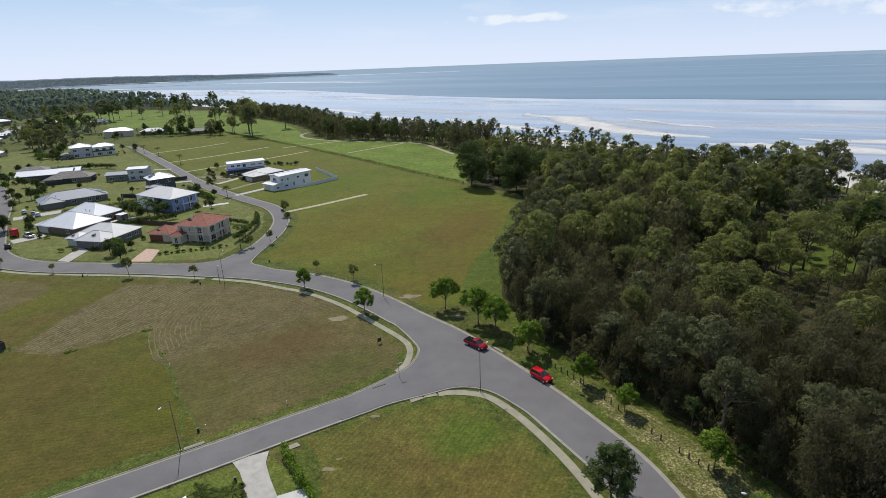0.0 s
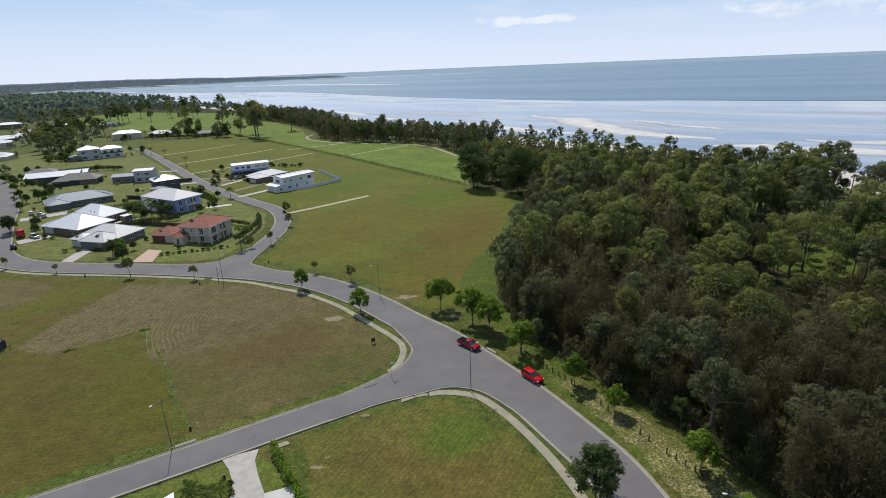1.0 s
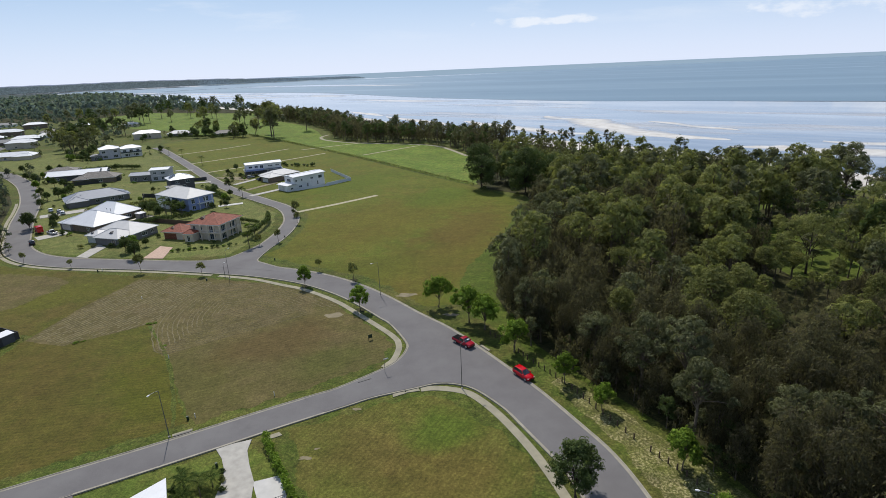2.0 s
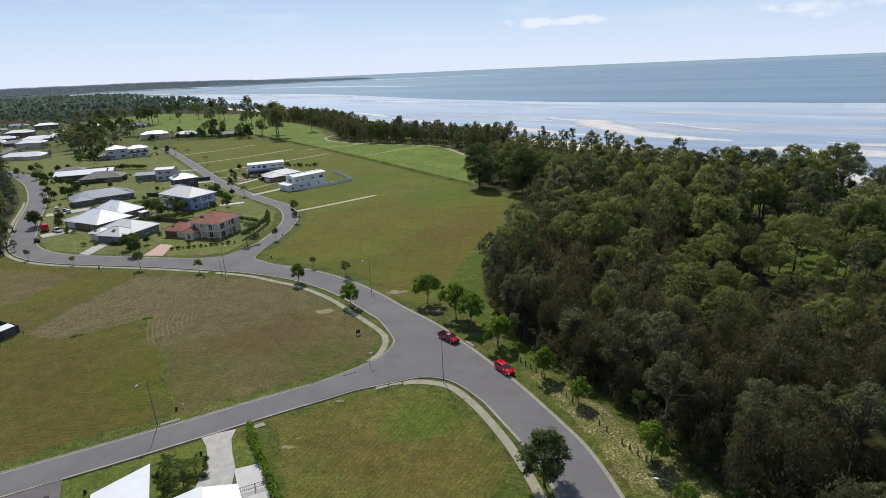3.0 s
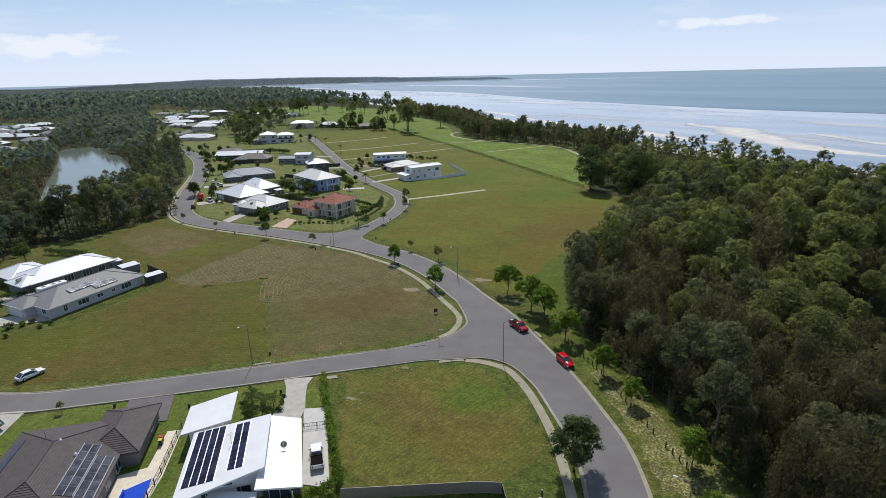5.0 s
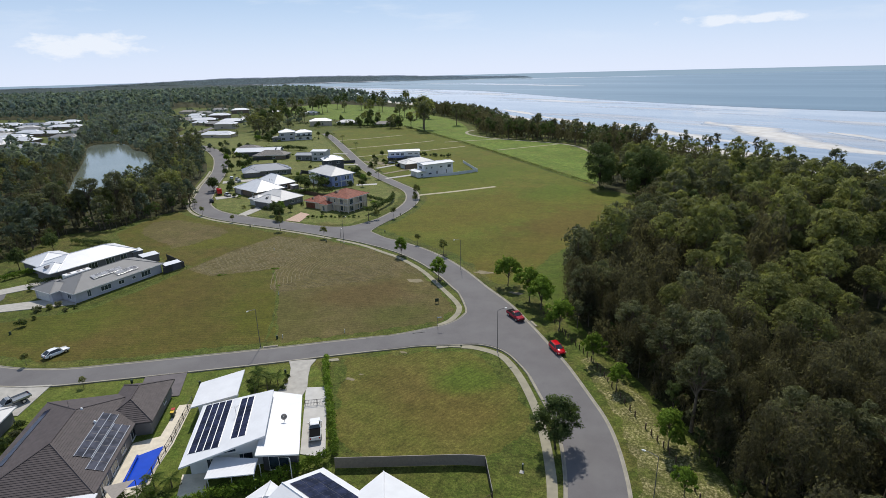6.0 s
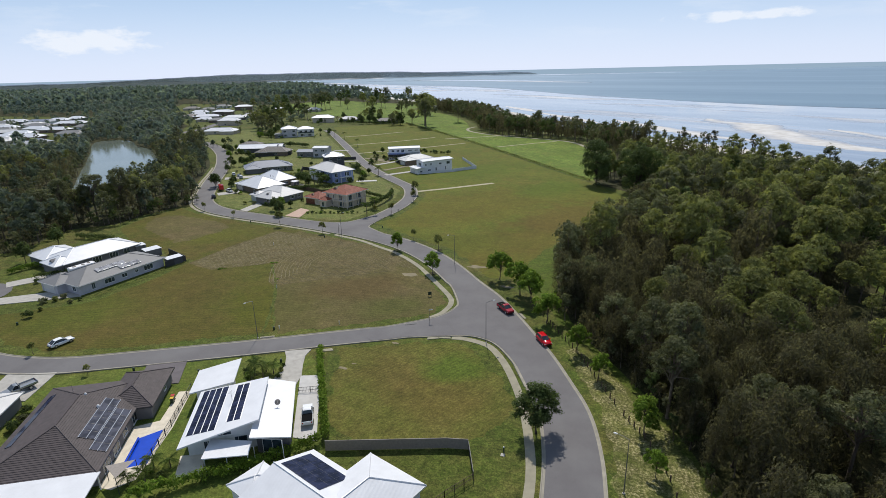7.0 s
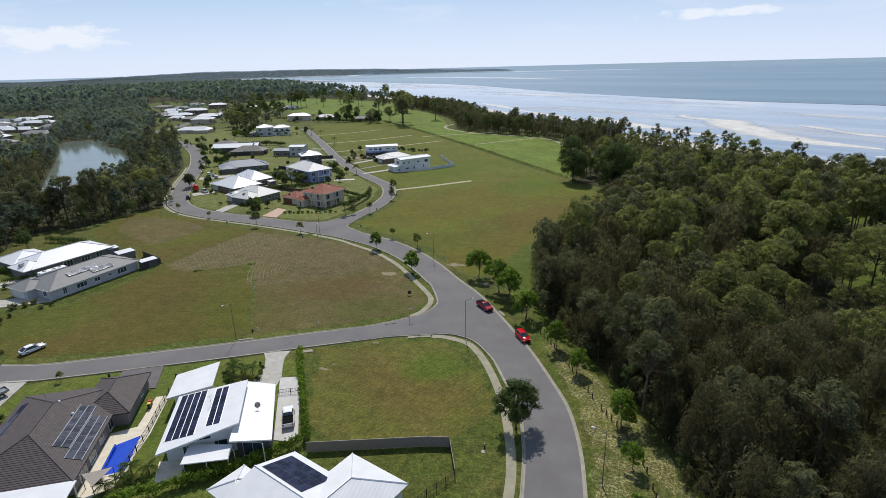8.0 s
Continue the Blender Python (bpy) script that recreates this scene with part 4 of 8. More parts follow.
slab("driveway_concrete", [(-32.6, 65.6), (-30.6, 63.3), (-29.2, 60.9), (-28.4, 58.6), (-28.2, 56.2), (-27.8, 53.4), (-25.4, 50.4), (-21.4, 52.6), (-22.9, 54.9), (-23.8, 58.4), (-25.8, 61.9), (-27.3, 65.0), (-27.6, 67.6)], 0.14, M["concrete"], "pale concrete driveway")
slab("driveway_slab", [(-24.0, 58.3), (-14.9, 42.6), (-10.9, 43.0), (-20.5, 59.6)], 0.13, M["slab"], "white concrete parking strip")
slab("driveway_dark", [(-55.3, 52.6), (-50.8, 46.2), (-44.2, 49.4), (-48.9, 56.4)], 0.14, M["dark_drive"], "dark coloured concrete driveway")
slab("driveway_west", [(-78.6, 41.6), (-74, 34), (-66, 36.5), (-69.9, 45.2)], 0.13, M["concrete"], "pale concrete driveway with a parked truck")
slab("driveway_pink", [(-97.5, 157.9), (-90.5, 157.2), (-93.2, 168.6), (-98.6, 170.5)], 0.13, M["paver_pink"], "pinkish exposed-aggregate driveway")
slab("driveway_pale", [(-122, 161), (-117.5, 160), (-118.2, 171), (-123.5, 175)], 0.13, M["concrete"], "pale concrete driveway")


def drive(name, a, b, width, mat, label):
    a, b = Vector((*a, 0)), Vector((*b, 0))
    n = Vector((-(b - a).y, (b - a).x, 0)).normalized() * width / 2
    slab(name, [(p.x, p.y) for p in (a - n, b - n, b + n, a + n)], 0.13, mat, label)


drive("driveway_white_house", (-95.7, 246.4), (-83.6, 262.4), 3.2, M["concrete"], "pale concrete driveway")
drive("driveway_pale_house", (-103.1, 259.5), (-93.4, 278.0), 3.0, M["gravel"], "pale gravel driveway")
drive("driveway_blue_base", (-115.4, 275.2), (-108.6, 289.4), 3.0, M["concrete"], "grey concrete driveway")
drive("driveway_dark_house", (-133.2, 286.0), (-146.6, 281.4), 3.4, M["concrete"], "pale concrete driveway")
drive("driveway_grey_house", (-163.0, 327.0), (-174.0, 326.4), 3.0, M["concrete"], "pale concrete driveway")
drive("driveway_blue_house", (-93.6, 231.6), (-103.0, 227.2), 3.2, M["slab"], "white concrete driveway")
drive("driveway_white_roof", (-153.6, 184.0), (-147.0, 191.6), 6.0, M["concrete"], "pale concrete driveway with parked vehicles")
drive("driveway_blue_grey", (-178.0, 217.4), (-164.0, 228.6), 6.5, M["concrete"], "broad concrete driveway with parked cars")
drive("paving_yard", (-131, 204.0), (-126.4, 214.0), 5.0, M["paving"], "pale paved back yard")
slab("driveway_paved", [(-136, 298.6), (-133, 295.4), (-112, 285), (-115, 296)], 0.13, M["gravel"], "broad gravel and concrete forecourt")
slab("driveway_court", [(-122, 66), (-118, 63), (-101, 74), (-105, 79)], 0.13, M["concrete"], "grey concrete driveway to a garage")
slab("driveway_court_b", [(-131, 75), (-127, 72.5), (-118, 86), (-123, 88)], 0.13, M["concrete"], "pale concrete driveway between hedges")

# ---- trees ----
def leaf_cloud(rng, lobes, count, size, flat=1.0, droop=0.0, subs=8, fuzz=0.24, plume=1.0, shell=0.0):
    """Small leaf triangles in twigs over the shells of lobes (x, y, z, radius), as vertex and face arrays; shell is the share that lies close on the lobes."""
    r = np.array([l[3] for l in lobes])
    cen = np.array([l[:3] for l in lobes])
    sd = rng.normal(size=(len(lobes), subs, 3))
    sd /= np.linalg.norm(sd, axis=2)[:, :, None]
    sd[:, :, 2] = np.where(sd[:, :, 2] < -0.3, -sd[:, :, 2], sd[:, :, 2])
    sc = cen[:, None, :] + sd * (r[:, None, None] * rng.uniform(0.55, 1.0, (len(lobes), subs, 1))) * np.array([1, 1, 0.85])
    pick = rng.choice(len(lobes), count, p=r ** 2 / (r ** 2).sum())
    twig = rng.integers(0, subs, count)
    rad = r[pick]
    p = sc[pick, twig] + rng.normal(size=(count, 3)) * (rad * fuzz)[:, None] * np.array([1, 1, plume])
    if shell:
        way = rng.normal(size=(count, 3))
        way /= np.linalg.norm(way, axis=1)[:, None] + 1e-9
        way[:, 2] = np.where(way[:, 2] < -0.15, -way[:, 2], way[:, 2])
        on = rng.random(count) < shell
        close = cen[pick] + way * (rad * rng.uniform(0.86, 1.06, count))[:, None] * np.array([1, 1, 0.85])
        p = np.where(on[:, None], close, p)
    d = p - cen[pick]
    d /= np.linalg.norm(d, axis=1)[:, None] + 1e-9
    nrm = d * flat + rng.normal(size=(count, 3)) * (0.6 if not shell else 0.5)
    nrm[:, 2] += 0.2
    nrm /= np.linalg.norm(nrm, axis=1)[:, None]
    u = np.cross(nrm, rng.normal(size=(count, 3)))
    if droop:
        # needles hang: the long way of each spray points down and outwards
        u = u * 0.5 + d * 0.45 + np.array([0, 0, -1.0])
    u /= np.linalg.norm(u, axis=1)[:, None] + 1e-9
    w = np.cross(nrm, u)
    s = (size * rng.uniform(0.5, 1.4, count))[:, None]
    a, b, e = p + u * s * 0.68, p - u * s * 0.5 + w * s * 0.40, p - u * s * 0.4 - w * s * 0.42
    if droop:
        a, b, e = p + u * s * (0.7 + 0.5 * droop), p - u * s * 0.4 + w * s * 0.34, p - u * s * 0.35 - w * s * 0.34
    v = np.stack([a, b, e], 1).reshape(-1, 3)
    return v, np.arange(count * 3).reshape(-1, 3)


def make_tree(seed, height, spread, bare, lobes_n, leaf_n, leaf_size, slim=0.11, top=0.55, droop=0.0, gap=0.0, subs=8, fuzz=0.24, plume=1.0, limbs=1, tight=1.0, dome=False, flat=1.0, shell=0.0, rag=0.0, low=-0.35, skirt=0.0):
    """Trunk and crown of one tree, as numpy arrays: (trunk verts, quads, crown verts, tris)."""
    rng = np.random.default_rng(seed)
    lobes = []
    if dome:
        # crowded, rounded heads over the upper shell of a broad crown
        mz, half = bare + (height - bare) * 0.48, (height - bare) * 0.5
        for k in range(lobes_n):
            z = low + (0.95 - low) * (k + 0.5) / lobes_n
            a = k * 2.4 + seed + rng.uniform(-0.4, 0.4)
            q = math.sqrt(max(0.02, 1 - min(z, 0.99) ** 2))
            q = max(q, skirt) if z < 0 else q
            lr = spread * rng.uniform(0.24, 0.42) * (1 - gap) * (1 - 0.38 * rag * rng.random())
            f = rng.uniform(0.6, 1.0) * (1 + rag * (0.34 * math.sin(2 * a + seed) + 0.22 * math.sin(3 * a - seed)))
            lift = rag * half * (0.22 * math.sin(a * 1.0 + seed * 1.7) + rng.uniform(-0.12, 0.12))
            lobes.append((q * math.cos(a) * (spread - lr) * f, q * math.sin(a) * (spread - lr) * f, mz + min(z, 0.98) * (half - lr * 0.8) * rng.uniform(0.85, 1.05) + lift * q, lr))
    for k in range(0 if dome else lobes_n):
        a = rng.uniform(-0.5, 0.5) + k * 2.4 + seed
        t = (k + 0.5) / lobes_n
        zz = bare + (height - bare) * (0.18 + 0.72 * t)
        prof = math.sqrt(max(0.05, 1 - abs((zz - bare) / (height - bare) - (1 - top)) ** 1.6 * 1.5))
        rr = spread * prof * rng.uniform(0.35, 0.85) * tight
        lr = spread * rng.uniform(0.22, 0.50) * (1 - 0.3 * t) * (1 - gap)
        lobes.append((rr * math.cos(a), rr * math.sin(a), min(zz, height - lr * 0.8), lr))
    lobes.append((rng.uniform(-.3, .3), rng.uniform(-.3, .3), height - spread * 0.34, spread * 0.36))
    bm = bmesh.new()
    tip = Vector((rng.uniform(-.4, .4), rng.uniform(-.4, .4), bare + (height - bare) * 0.75))
    mid = Vector((rng.uniform(-.15, .15), rng.uniform(-.15, .15), bare))
    tr = height * slim * 0.16
    tube(bm, [(0, 0, -0.1), (0, 0, 0.3), mid, tip], [tr * 1.5, tr * 1.1, tr * 0.8, tr * 0.2], 6)
    for l in lobes[::limbs]:
        k = rng.uniform(0.1, 0.6)
        s = mid.lerp(tip, k)
        e = Vector(l[:3])
        tube(bm, [s, s.lerp(e, 0.55) + Vector((0, 0, 0.2)), e], [tr * 0.42, tr * 0.28, tr * 0.1], 4, cap=False)
    bm.verts.ensure_lookup_table()
    tv = np.array([v.co[:] for v in bm.verts])
    bm.verts.index_update()
    tf = [[v.index for v in f.verts] for f in bm.faces]
    bm.free()
    cv, cf = leaf_cloud(rng, lobes, leaf_n, leaf_size, flat=flat, droop=droop, subs=subs, fuzz=fuzz, plume=plume, shell=shell)
    return tv, tf, cv, cf


def array_mesh(name, verts, faces, mats, index=None):
    me = bpy.data.meshes.new(name)
    me.from_pydata(verts.tolist() if hasattr(verts, "tolist") else verts, [], faces.tolist() if hasattr(faces, "tolist") else faces)
    for m in mats:
        me.materials.append(m)
    if index is not None:
        me.polygons.foreach_set("material_index", index)
    me.update()
    return me


class Kind:
    """A kind of tree: a few grown forms that share their meshes."""

    def __init__(self, name, leaf, bark, label, forms):
        self.name, self.leaf, self.bark, self.label, self.forms = name, leaf, bark, label, forms
        self.meshes = [(array_mesh("trunk", tv, tf, [M[bark]]), array_mesh("crown", cv, cf, [M[leaf]])) for tv, tf, cv, cf in forms]

    def plant(self, x, y, scale, turn, form, label="", group="", z=0.0, slim=1.0):
        ob = thing(self.name, label or self.label, "tree", group, at=(x, y, z), turn=turn)
        ob.scale = (scale * slim, scale * slim, scale)
        tm, cm = self.meshes[form % len(self.meshes)]
        part("trunk", tm, None, ob)
        part("crown", cm, None, ob)
        return ob


def forms(seed, n, **kw):
    return [make_tree(seed + k, **kw) for k in range(n)]


STREET = Kind("street_tree", "leaf_dark", "bark_dark", "dense dark green street tree on the grass verge", forms(10, 2, height=7.6, spread=3.2, bare=0.5, lobes_n=32, leaf_n=5600, leaf_size=0.32, dome=True, flat=1.5, gap=0.1, rag=0.7))
LIME = Kind("verge_tree", "leaf_lime", "bark", "bright green leafy verge tree beside the road", forms(20, 3, height=6.6, spread=2.9, bare=1.0, lobes_n=26, leaf_n=4600, leaf_size=0.30, dome=True, flat=1.4, gap=0.12, rag=0.8))
SAPLING = Kind("sapling", "leaf_euc", "bark", "slim young street tree on a thin trunk", forms(30, 2, height=4.6, spread=1.55, bare=1.4, lobes_n=14, leaf_n=1100, leaf_size=0.28, slim=0.09, dome=True, limbs=8))
EUC = Kind("gum_tree", "leaf_euc", "bark", "tall green gum tree in the coastal forest", forms(40, 5, height=14.5, spread=4.6, bare=4.6, lobes_n=46, leaf_n=3600, leaf_size=0.47, dome=True, flat=1.7, fuzz=0.2, shell=0.62, rag=1.0))
GREY = Kind("grey_gum_tree", "leaf_grey", "bark", "grey-green gum tree with an open crown", forms(50, 3, height=15.5, spread=4.8, bare=5.5, lobes_n=30, leaf_n=2700, leaf_size=0.47, gap=0.2, dome=True, flat=1.6, fuzz=0.2, shell=0.5, rag=1.0))
CAS = Kind("sheoak_tree", "leaf_cas", "bark_dark", "brown-grey feathery sheoak tree in the coastal forest", forms(60, 5, height=12.5, spread=3.6, bare=0.3, lobes_n=36, leaf_n=2900, leaf_size=0.43, low=-0.65, limbs=4, droop=0.6, dome=True, flat=1.0, fuzz=0.42, plume=2.2, rag=1.2))
DARK = Kind("dark_tree", "leaf_dark", "bark_dark", "dark green broad-crowned tree", forms(70, 3, height=13.0, spread=4.4, bare=2.6, lobes_n=36, leaf_n=3200, leaf_size=0.48, dome=True, flat=1.7, shell=0.6, rag=0.8))

GARDEN = Kind("garden_tree", "leaf_dark", "bark_dark", "leafy dark green garden tree", forms(80, 3, height=6.0, spread=2.7, bare=0.5, lobes_n=22, leaf_n=1300, leaf_size=0.48, dome=True, flat=1.6))
GARDEN_LIME = Kind("garden_tree", "leaf_lime", "bark", "leafy bright green garden tree", forms(90, 2, height=6.0, spread=2.7, bare=0.6, lobes_n=22, leaf_n=1300, leaf_size=0.48, dome=True, flat=1.6))


def library(seed, share, size, lobe, n):
    """Lighter growth of the same trees, for the joined woods."""
    return {"leaf_euc": forms(seed, n, height=14.5, spread=4.6, bare=3.0, lobes_n=lobe, leaf_n=int(1000 * share), leaf_size=size, dome=True, flat=2.0, fuzz=0.2, subs=6, shell=0.55, rag=0.9, limbs=5),
            "leaf_grey": forms(seed + 10, n, height=15.0, spread=4.6, bare=3.8, lobes_n=lobe, leaf_n=int(860 * share), leaf_size=size * 0.97, gap=0.12, dome=True, flat=1.8, fuzz=0.2, subs=6, shell=0.55, rag=0.9, limbs=5),
            "leaf_cas": forms(seed + 20, n, height=12.5, spread=3.6, bare=0.5, rag=1.0, lobes_n=lobe, leaf_n=int(1000 * share), leaf_size=size * 0.85, droop=0.5, top=0.65, fuzz=0.3, plume=1.8, subs=6, limbs=5),
            "leaf_dark": forms(seed + 30, n, height=13.0, spread=4.4, bare=1.6, lobes_n=lobe, leaf_n=int(960 * share), leaf_size=size, dome=True, flat=2.0, fuzz=0.2, subs=6, shell=0.55, rag=0.9, limbs=5),
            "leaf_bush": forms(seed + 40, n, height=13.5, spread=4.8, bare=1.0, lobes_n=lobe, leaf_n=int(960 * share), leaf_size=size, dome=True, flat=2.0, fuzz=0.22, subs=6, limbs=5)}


MIDL, LIGHT, TINY = library(140, 0.54, 0.97, 24, 5), library(240, 0.27, 1.3, 15, 5), library(340, 0.13, 2.0, 9, 4)


def wood(name, spots, lib, label, trunks=True, grown=""):
    """Many trees joined in one mesh: spots of (x, y, scale, turn, leaf, form)."""
    keys = list(lib)
    V, F, I, base = [], [], [], 0
    for x, y, s, a, leaf, form in spots:
        tv, tf, cv, cf = lib[leaf][form % len(lib[leaf])]
        c, d = math.cos(a) * s, math.sin(a) * s
        rot = np.array([[c, d, 0], [-d, c, 0], [0, 0, s]])
        V.append(cv @ rot + np.array([x, y, 0]))
        F.extend((cf + base).tolist())
        I.append(np.full(len(cf), keys.index(leaf)))
        base += len(cv)
        if trunks:
            V.append(tv @ rot + np.array([x, y, 0]))
            F.extend([[i + base for i in f] for f in tf])
            I.append(np.full(len(tf), len(keys)))
            base += len(tv)
    me = array_mesh(name, np.concatenate(V), F, [M[k + grown] for k in keys] + [M["bark"]], np.concatenate(I).astype(np.int32))
    return tagged(new(name, me), label, "woodland", kind="stuff")


def scatter(poly, spacing, seed, keep=lambda x, y: True):
    rng = random.Random(seed)
    xs, ys = [p[0] for p in poly], [p[1] for p in poly]
    out = []
    y, r = min(ys), 0
    while y < max(ys):
        x = min(xs) + (spacing / 2 if r % 2 else 0)
        while x < max(xs):
            px, py = x + rng.uniform(-.38, .38) * spacing, y + rng.uniform(-.38, .38) * spacing
            if inside((px, py), poly) and keep(px, py):
                out.append((px, py, rng.random(), rng.random(), rng.random()))
            x += spacing
        y += spacing * 0.87
        r += 1
    return out


def brown_belt(x, y):
    """A swathe of brown-grey sheoaks that runs into the wood from the lot's edge."""
    t = min(1.0, max(0.0, ((x - 34) * 48 + (y - 146) * 58) / (48 ** 2 + 58 ** 2)))
    return math.hypot(x - 34 - 48 * t, y - 146 - 58 * t) < 15


def leaf_at(x, y, u):
    """Sheoaks gather near the road and in a brown belt; gums further in and by the shore."""
    k = noise.noise((x * 0.02, y * 0.02, 3.1)) - 0.1
    if y < 118 and x < 110:
        k += 0.75
    elif x < 48 and y < 215:
        k += 0.35
    if brown_belt(x, y):
        k += 0.9
    if k > 0.12:
        return "leaf_cas" if u < 0.94 else "leaf_grey"
    return "leaf_euc" if u < 0.66 else ("leaf_dark" if u < 0.82 else "leaf_grey")


def open_forest(x, y):
    if any(inside((x, y), c) for c in CLEARINGS):
        return False
    if 82 < x < 126 and 116 < y < 196 and noise.noise((x * 0.9, y * 0.9, 2)) > 0.16:
        return False
    return not (124 < x and 130 < y < 215 and noise.noise((x * 0.05, y * 0.05, 8)) > -0.12)


FOREST_RIM = spline(FOREST[1:20], 3)
spots = scatter(FOREST, 5.4, 7, open_forest)
spots = [s for s in spots if s[1] > -20]
spots.sort(key=lambda s: math.hypot(s[0] - 22, s[1] - 20))
KIND = {"leaf_euc": EUC, "leaf_grey": GREY, "leaf_cas": CAS, "leaf_dark": DARK}
rest = []
# broad gums that stand over the lower sheoaks: place, height, form
OLD_GUMS = [(54.8, 97.5, 15.5, 0), (58.4, 89.4, 14.0, 1), (50.2, 91.0, 12.0, 2), (38.2, 98.4, 11.6, 3), (58.8, 115.0, 12.2, 4), (64.5, 106.5, 12.5, 0), (50.3, 130.0, 12.0, 1), (45.4, 125.0, 11.0, 2), (37.5, 149.0, 12.6, 3), (40.2, 195.0, 12.6, 4),
            (78.8, 166.0, 13.5, 0), (86.0, 171.0, 12.8, 1), (80.3, 152.0, 13.4, 2), (88.0, 156.0, 13.0, 3), (92.0, 204.5, 13.6, 4), (100.0, 206.0, 12.6, 0), (90.0, 184.0, 13.2, 1), (96.0, 196.0, 13.8, 2), (70.0, 146.0, 11.6, 3), (70.0, 128.0, 12.0, 2), (79.0, 122.0, 11.0, 4), (104.0, 112.0, 11.5, 1), (92.0, 104.0, 10.5, 3)]
GUM_SPOTS = [Vector((g[0], g[1], 0)) for g in OLD_GUMS]
for x, y, hgt, k in OLD_GUMS:
    EUC.plant(x, y, hgt / 14.5, x * 37, k, "broad old gum standing over lower sheoaks", "old forest gums", slim=1.12 if hgt > 13 else 1.0)
for i, (x, y, u, v, w) in enumerate(spots):
    leaf = leaf_at(x, y, u)
    edge = min(1.0, (0.8 if leaf == "leaf_cas" else 0.66) + 0.012 * min(abs(x - 40) + abs(y - 60), 40))
    # a few broad old gums stand over a lower, browner understorey
    big = v > 0.76
    if big and leaf == "leaf_cas" and w > 0.3:
        leaf = "leaf_euc"
    if near_line((x, y), GUM_SPOTS, 4.6) or math.hypot(x - 15, y - 247) < 13 or math.hypot(x - 33, y - 234) < 11 or math.hypot(x - 24, y - 241) < 9:
        continue
    if (y < 118 and x < 110) or brown_belt(x, y):
        big = False
    rim = near_line((x, y), FOREST_RIM, 7)
    if rim:
        leaf, big = ("leaf_cas" if u < 0.55 else "leaf_grey"), False
    if x > 46 and y < 88:
        # a darker, gappy stand of sheoaks
        leaf = "leaf_cas" if u < 0.95 else "leaf_grey"
        if w < 0.16:
            continue
    low = 1.0 - 0.6 * max(0.0, 1 - math.hypot(x - 84, y - 110) / 38)
    s = (1.12 + 0.9 * (v - 0.76) if big else 0.62 + 0.4 * v) * edge * (1.05 if leaf == "leaf_cas" else 1.08) * low
    # wind keeps the wood low towards the beach, but for single trees
    wind = min(1.0, max(0.0, (y - 205) / 85))
    s *= 1.0 - wind * (0.46 if w < 0.9 else 0.2)
    if i < 250:
        KIND[leaf].plant(x, y, s, w * 360, int(u * 97), group="forest trees beside the road")
    else:
        rest.append((x, y, s, w * 6.283, leaf, int(u * 97)))
# sheoaks, leafy to the ground, that wall the wood towards the lots
for k, (x, y, hgt) in enumerate(((21.5, 99, 8.5), (19.0, 105, 9.4), (17.4, 111, 10.2), (16.2, 117, 10.6), (16.0, 123, 11.0), (17.0, 129, 10.4), (18.2, 135, 10.8), (19.6, 141, 10.0), (21.8, 148, 9.6), (24.2, 156, 10.0))):
    CAS.plant(x, y, hgt / 12.5, x * 61, k, group="forest trees beside the road")
# low growth that closes the floor near the road
under = scatter([(60, -10), (50, 24), (46, 46), (40, 60), (35, 70), (29, 80), (24, 88), (19, 97), (14, 107), (24, 112), (40, 92), (58, 74), (72, 50), (78, 10)], 3.3, 23)
wood("forest_understorey", [(x, y, 0.24 + 0.2 * v, w * 6.283, "leaf_cas" if u < 0.6 else ("leaf_dark" if u < 0.85 else "leaf_grey"), int(u * 97)) for x, y, u, v, w in under], library(540, 0.28, 1.55, 12, 4), "low dense growth at the edge of the forest")
mid_rest = [r for r in rest if math.hypot(r[0] - 22, r[1]) < 185]
wood("forest", mid_rest, MIDL, "dense mixed coastal forest of gums and sheoaks")
wood("forest_far", [r for r in rest if math.hypot(r[0] - 22, r[1]) >= 185], LIGHT, "dense mixed coastal forest of gums and sheoaks")
SPRAWL = Kind("sprawling_gum_tree", "leaf_euc", "bark_dark", "sprawling open-crowned gum in a sunlit clearing", forms(812, 1, height=16.5, spread=11.5, bare=2.6, low=-0.45, lobes_n=58, leaf_n=6800, leaf_size=0.46, gap=0.60, limbs=6, dome=True, flat=1.6, fuzz=0.30, slim=0.10, rag=1.0, shell=0.3))
SPRAWL.plant(94.5, 131.0, 1.0, 40, 0)
# young gums dotted over the clearing
for k, (x, y, hgt) in enumerate(((101, 142, 7.0), (108, 139, 6.2), (106, 151, 8.0), (97, 146, 6.4), (111, 158, 8.4), (103, 160, 7.6), (99, 136, 4.6), (88, 126, 8.2), (96, 122, 7.4), (104, 126, 7.8), (112, 130, 8.0), (82, 129, 8.4))):
    (GREY if k % 3 == 0 else EUC).plant(x, y, hgt / 14.5, x * 41, k, "young gum at a sunlit clearing", "clearing gums", slim=1.15)
# tall gums that stand over the canopy towards the shore
for x, y, hgt, k in ((122.6, 232, 18.5, 0), (133.4, 214, 16, 1), (125.4, 183, 17.5, 2), (151.8, 204.7, 22.5, 0), (146, 197, 19, 1), (149.2, 181, 18, 2), (160, 186, 19, 1), (112, 240, 15, 2), (104, 226, 15, 0)):
    GREY.plant(x, y, hgt / 15.5, x * 23, k, "tall open-crowned gum near the shore", "tall shore gums", slim=1.05)
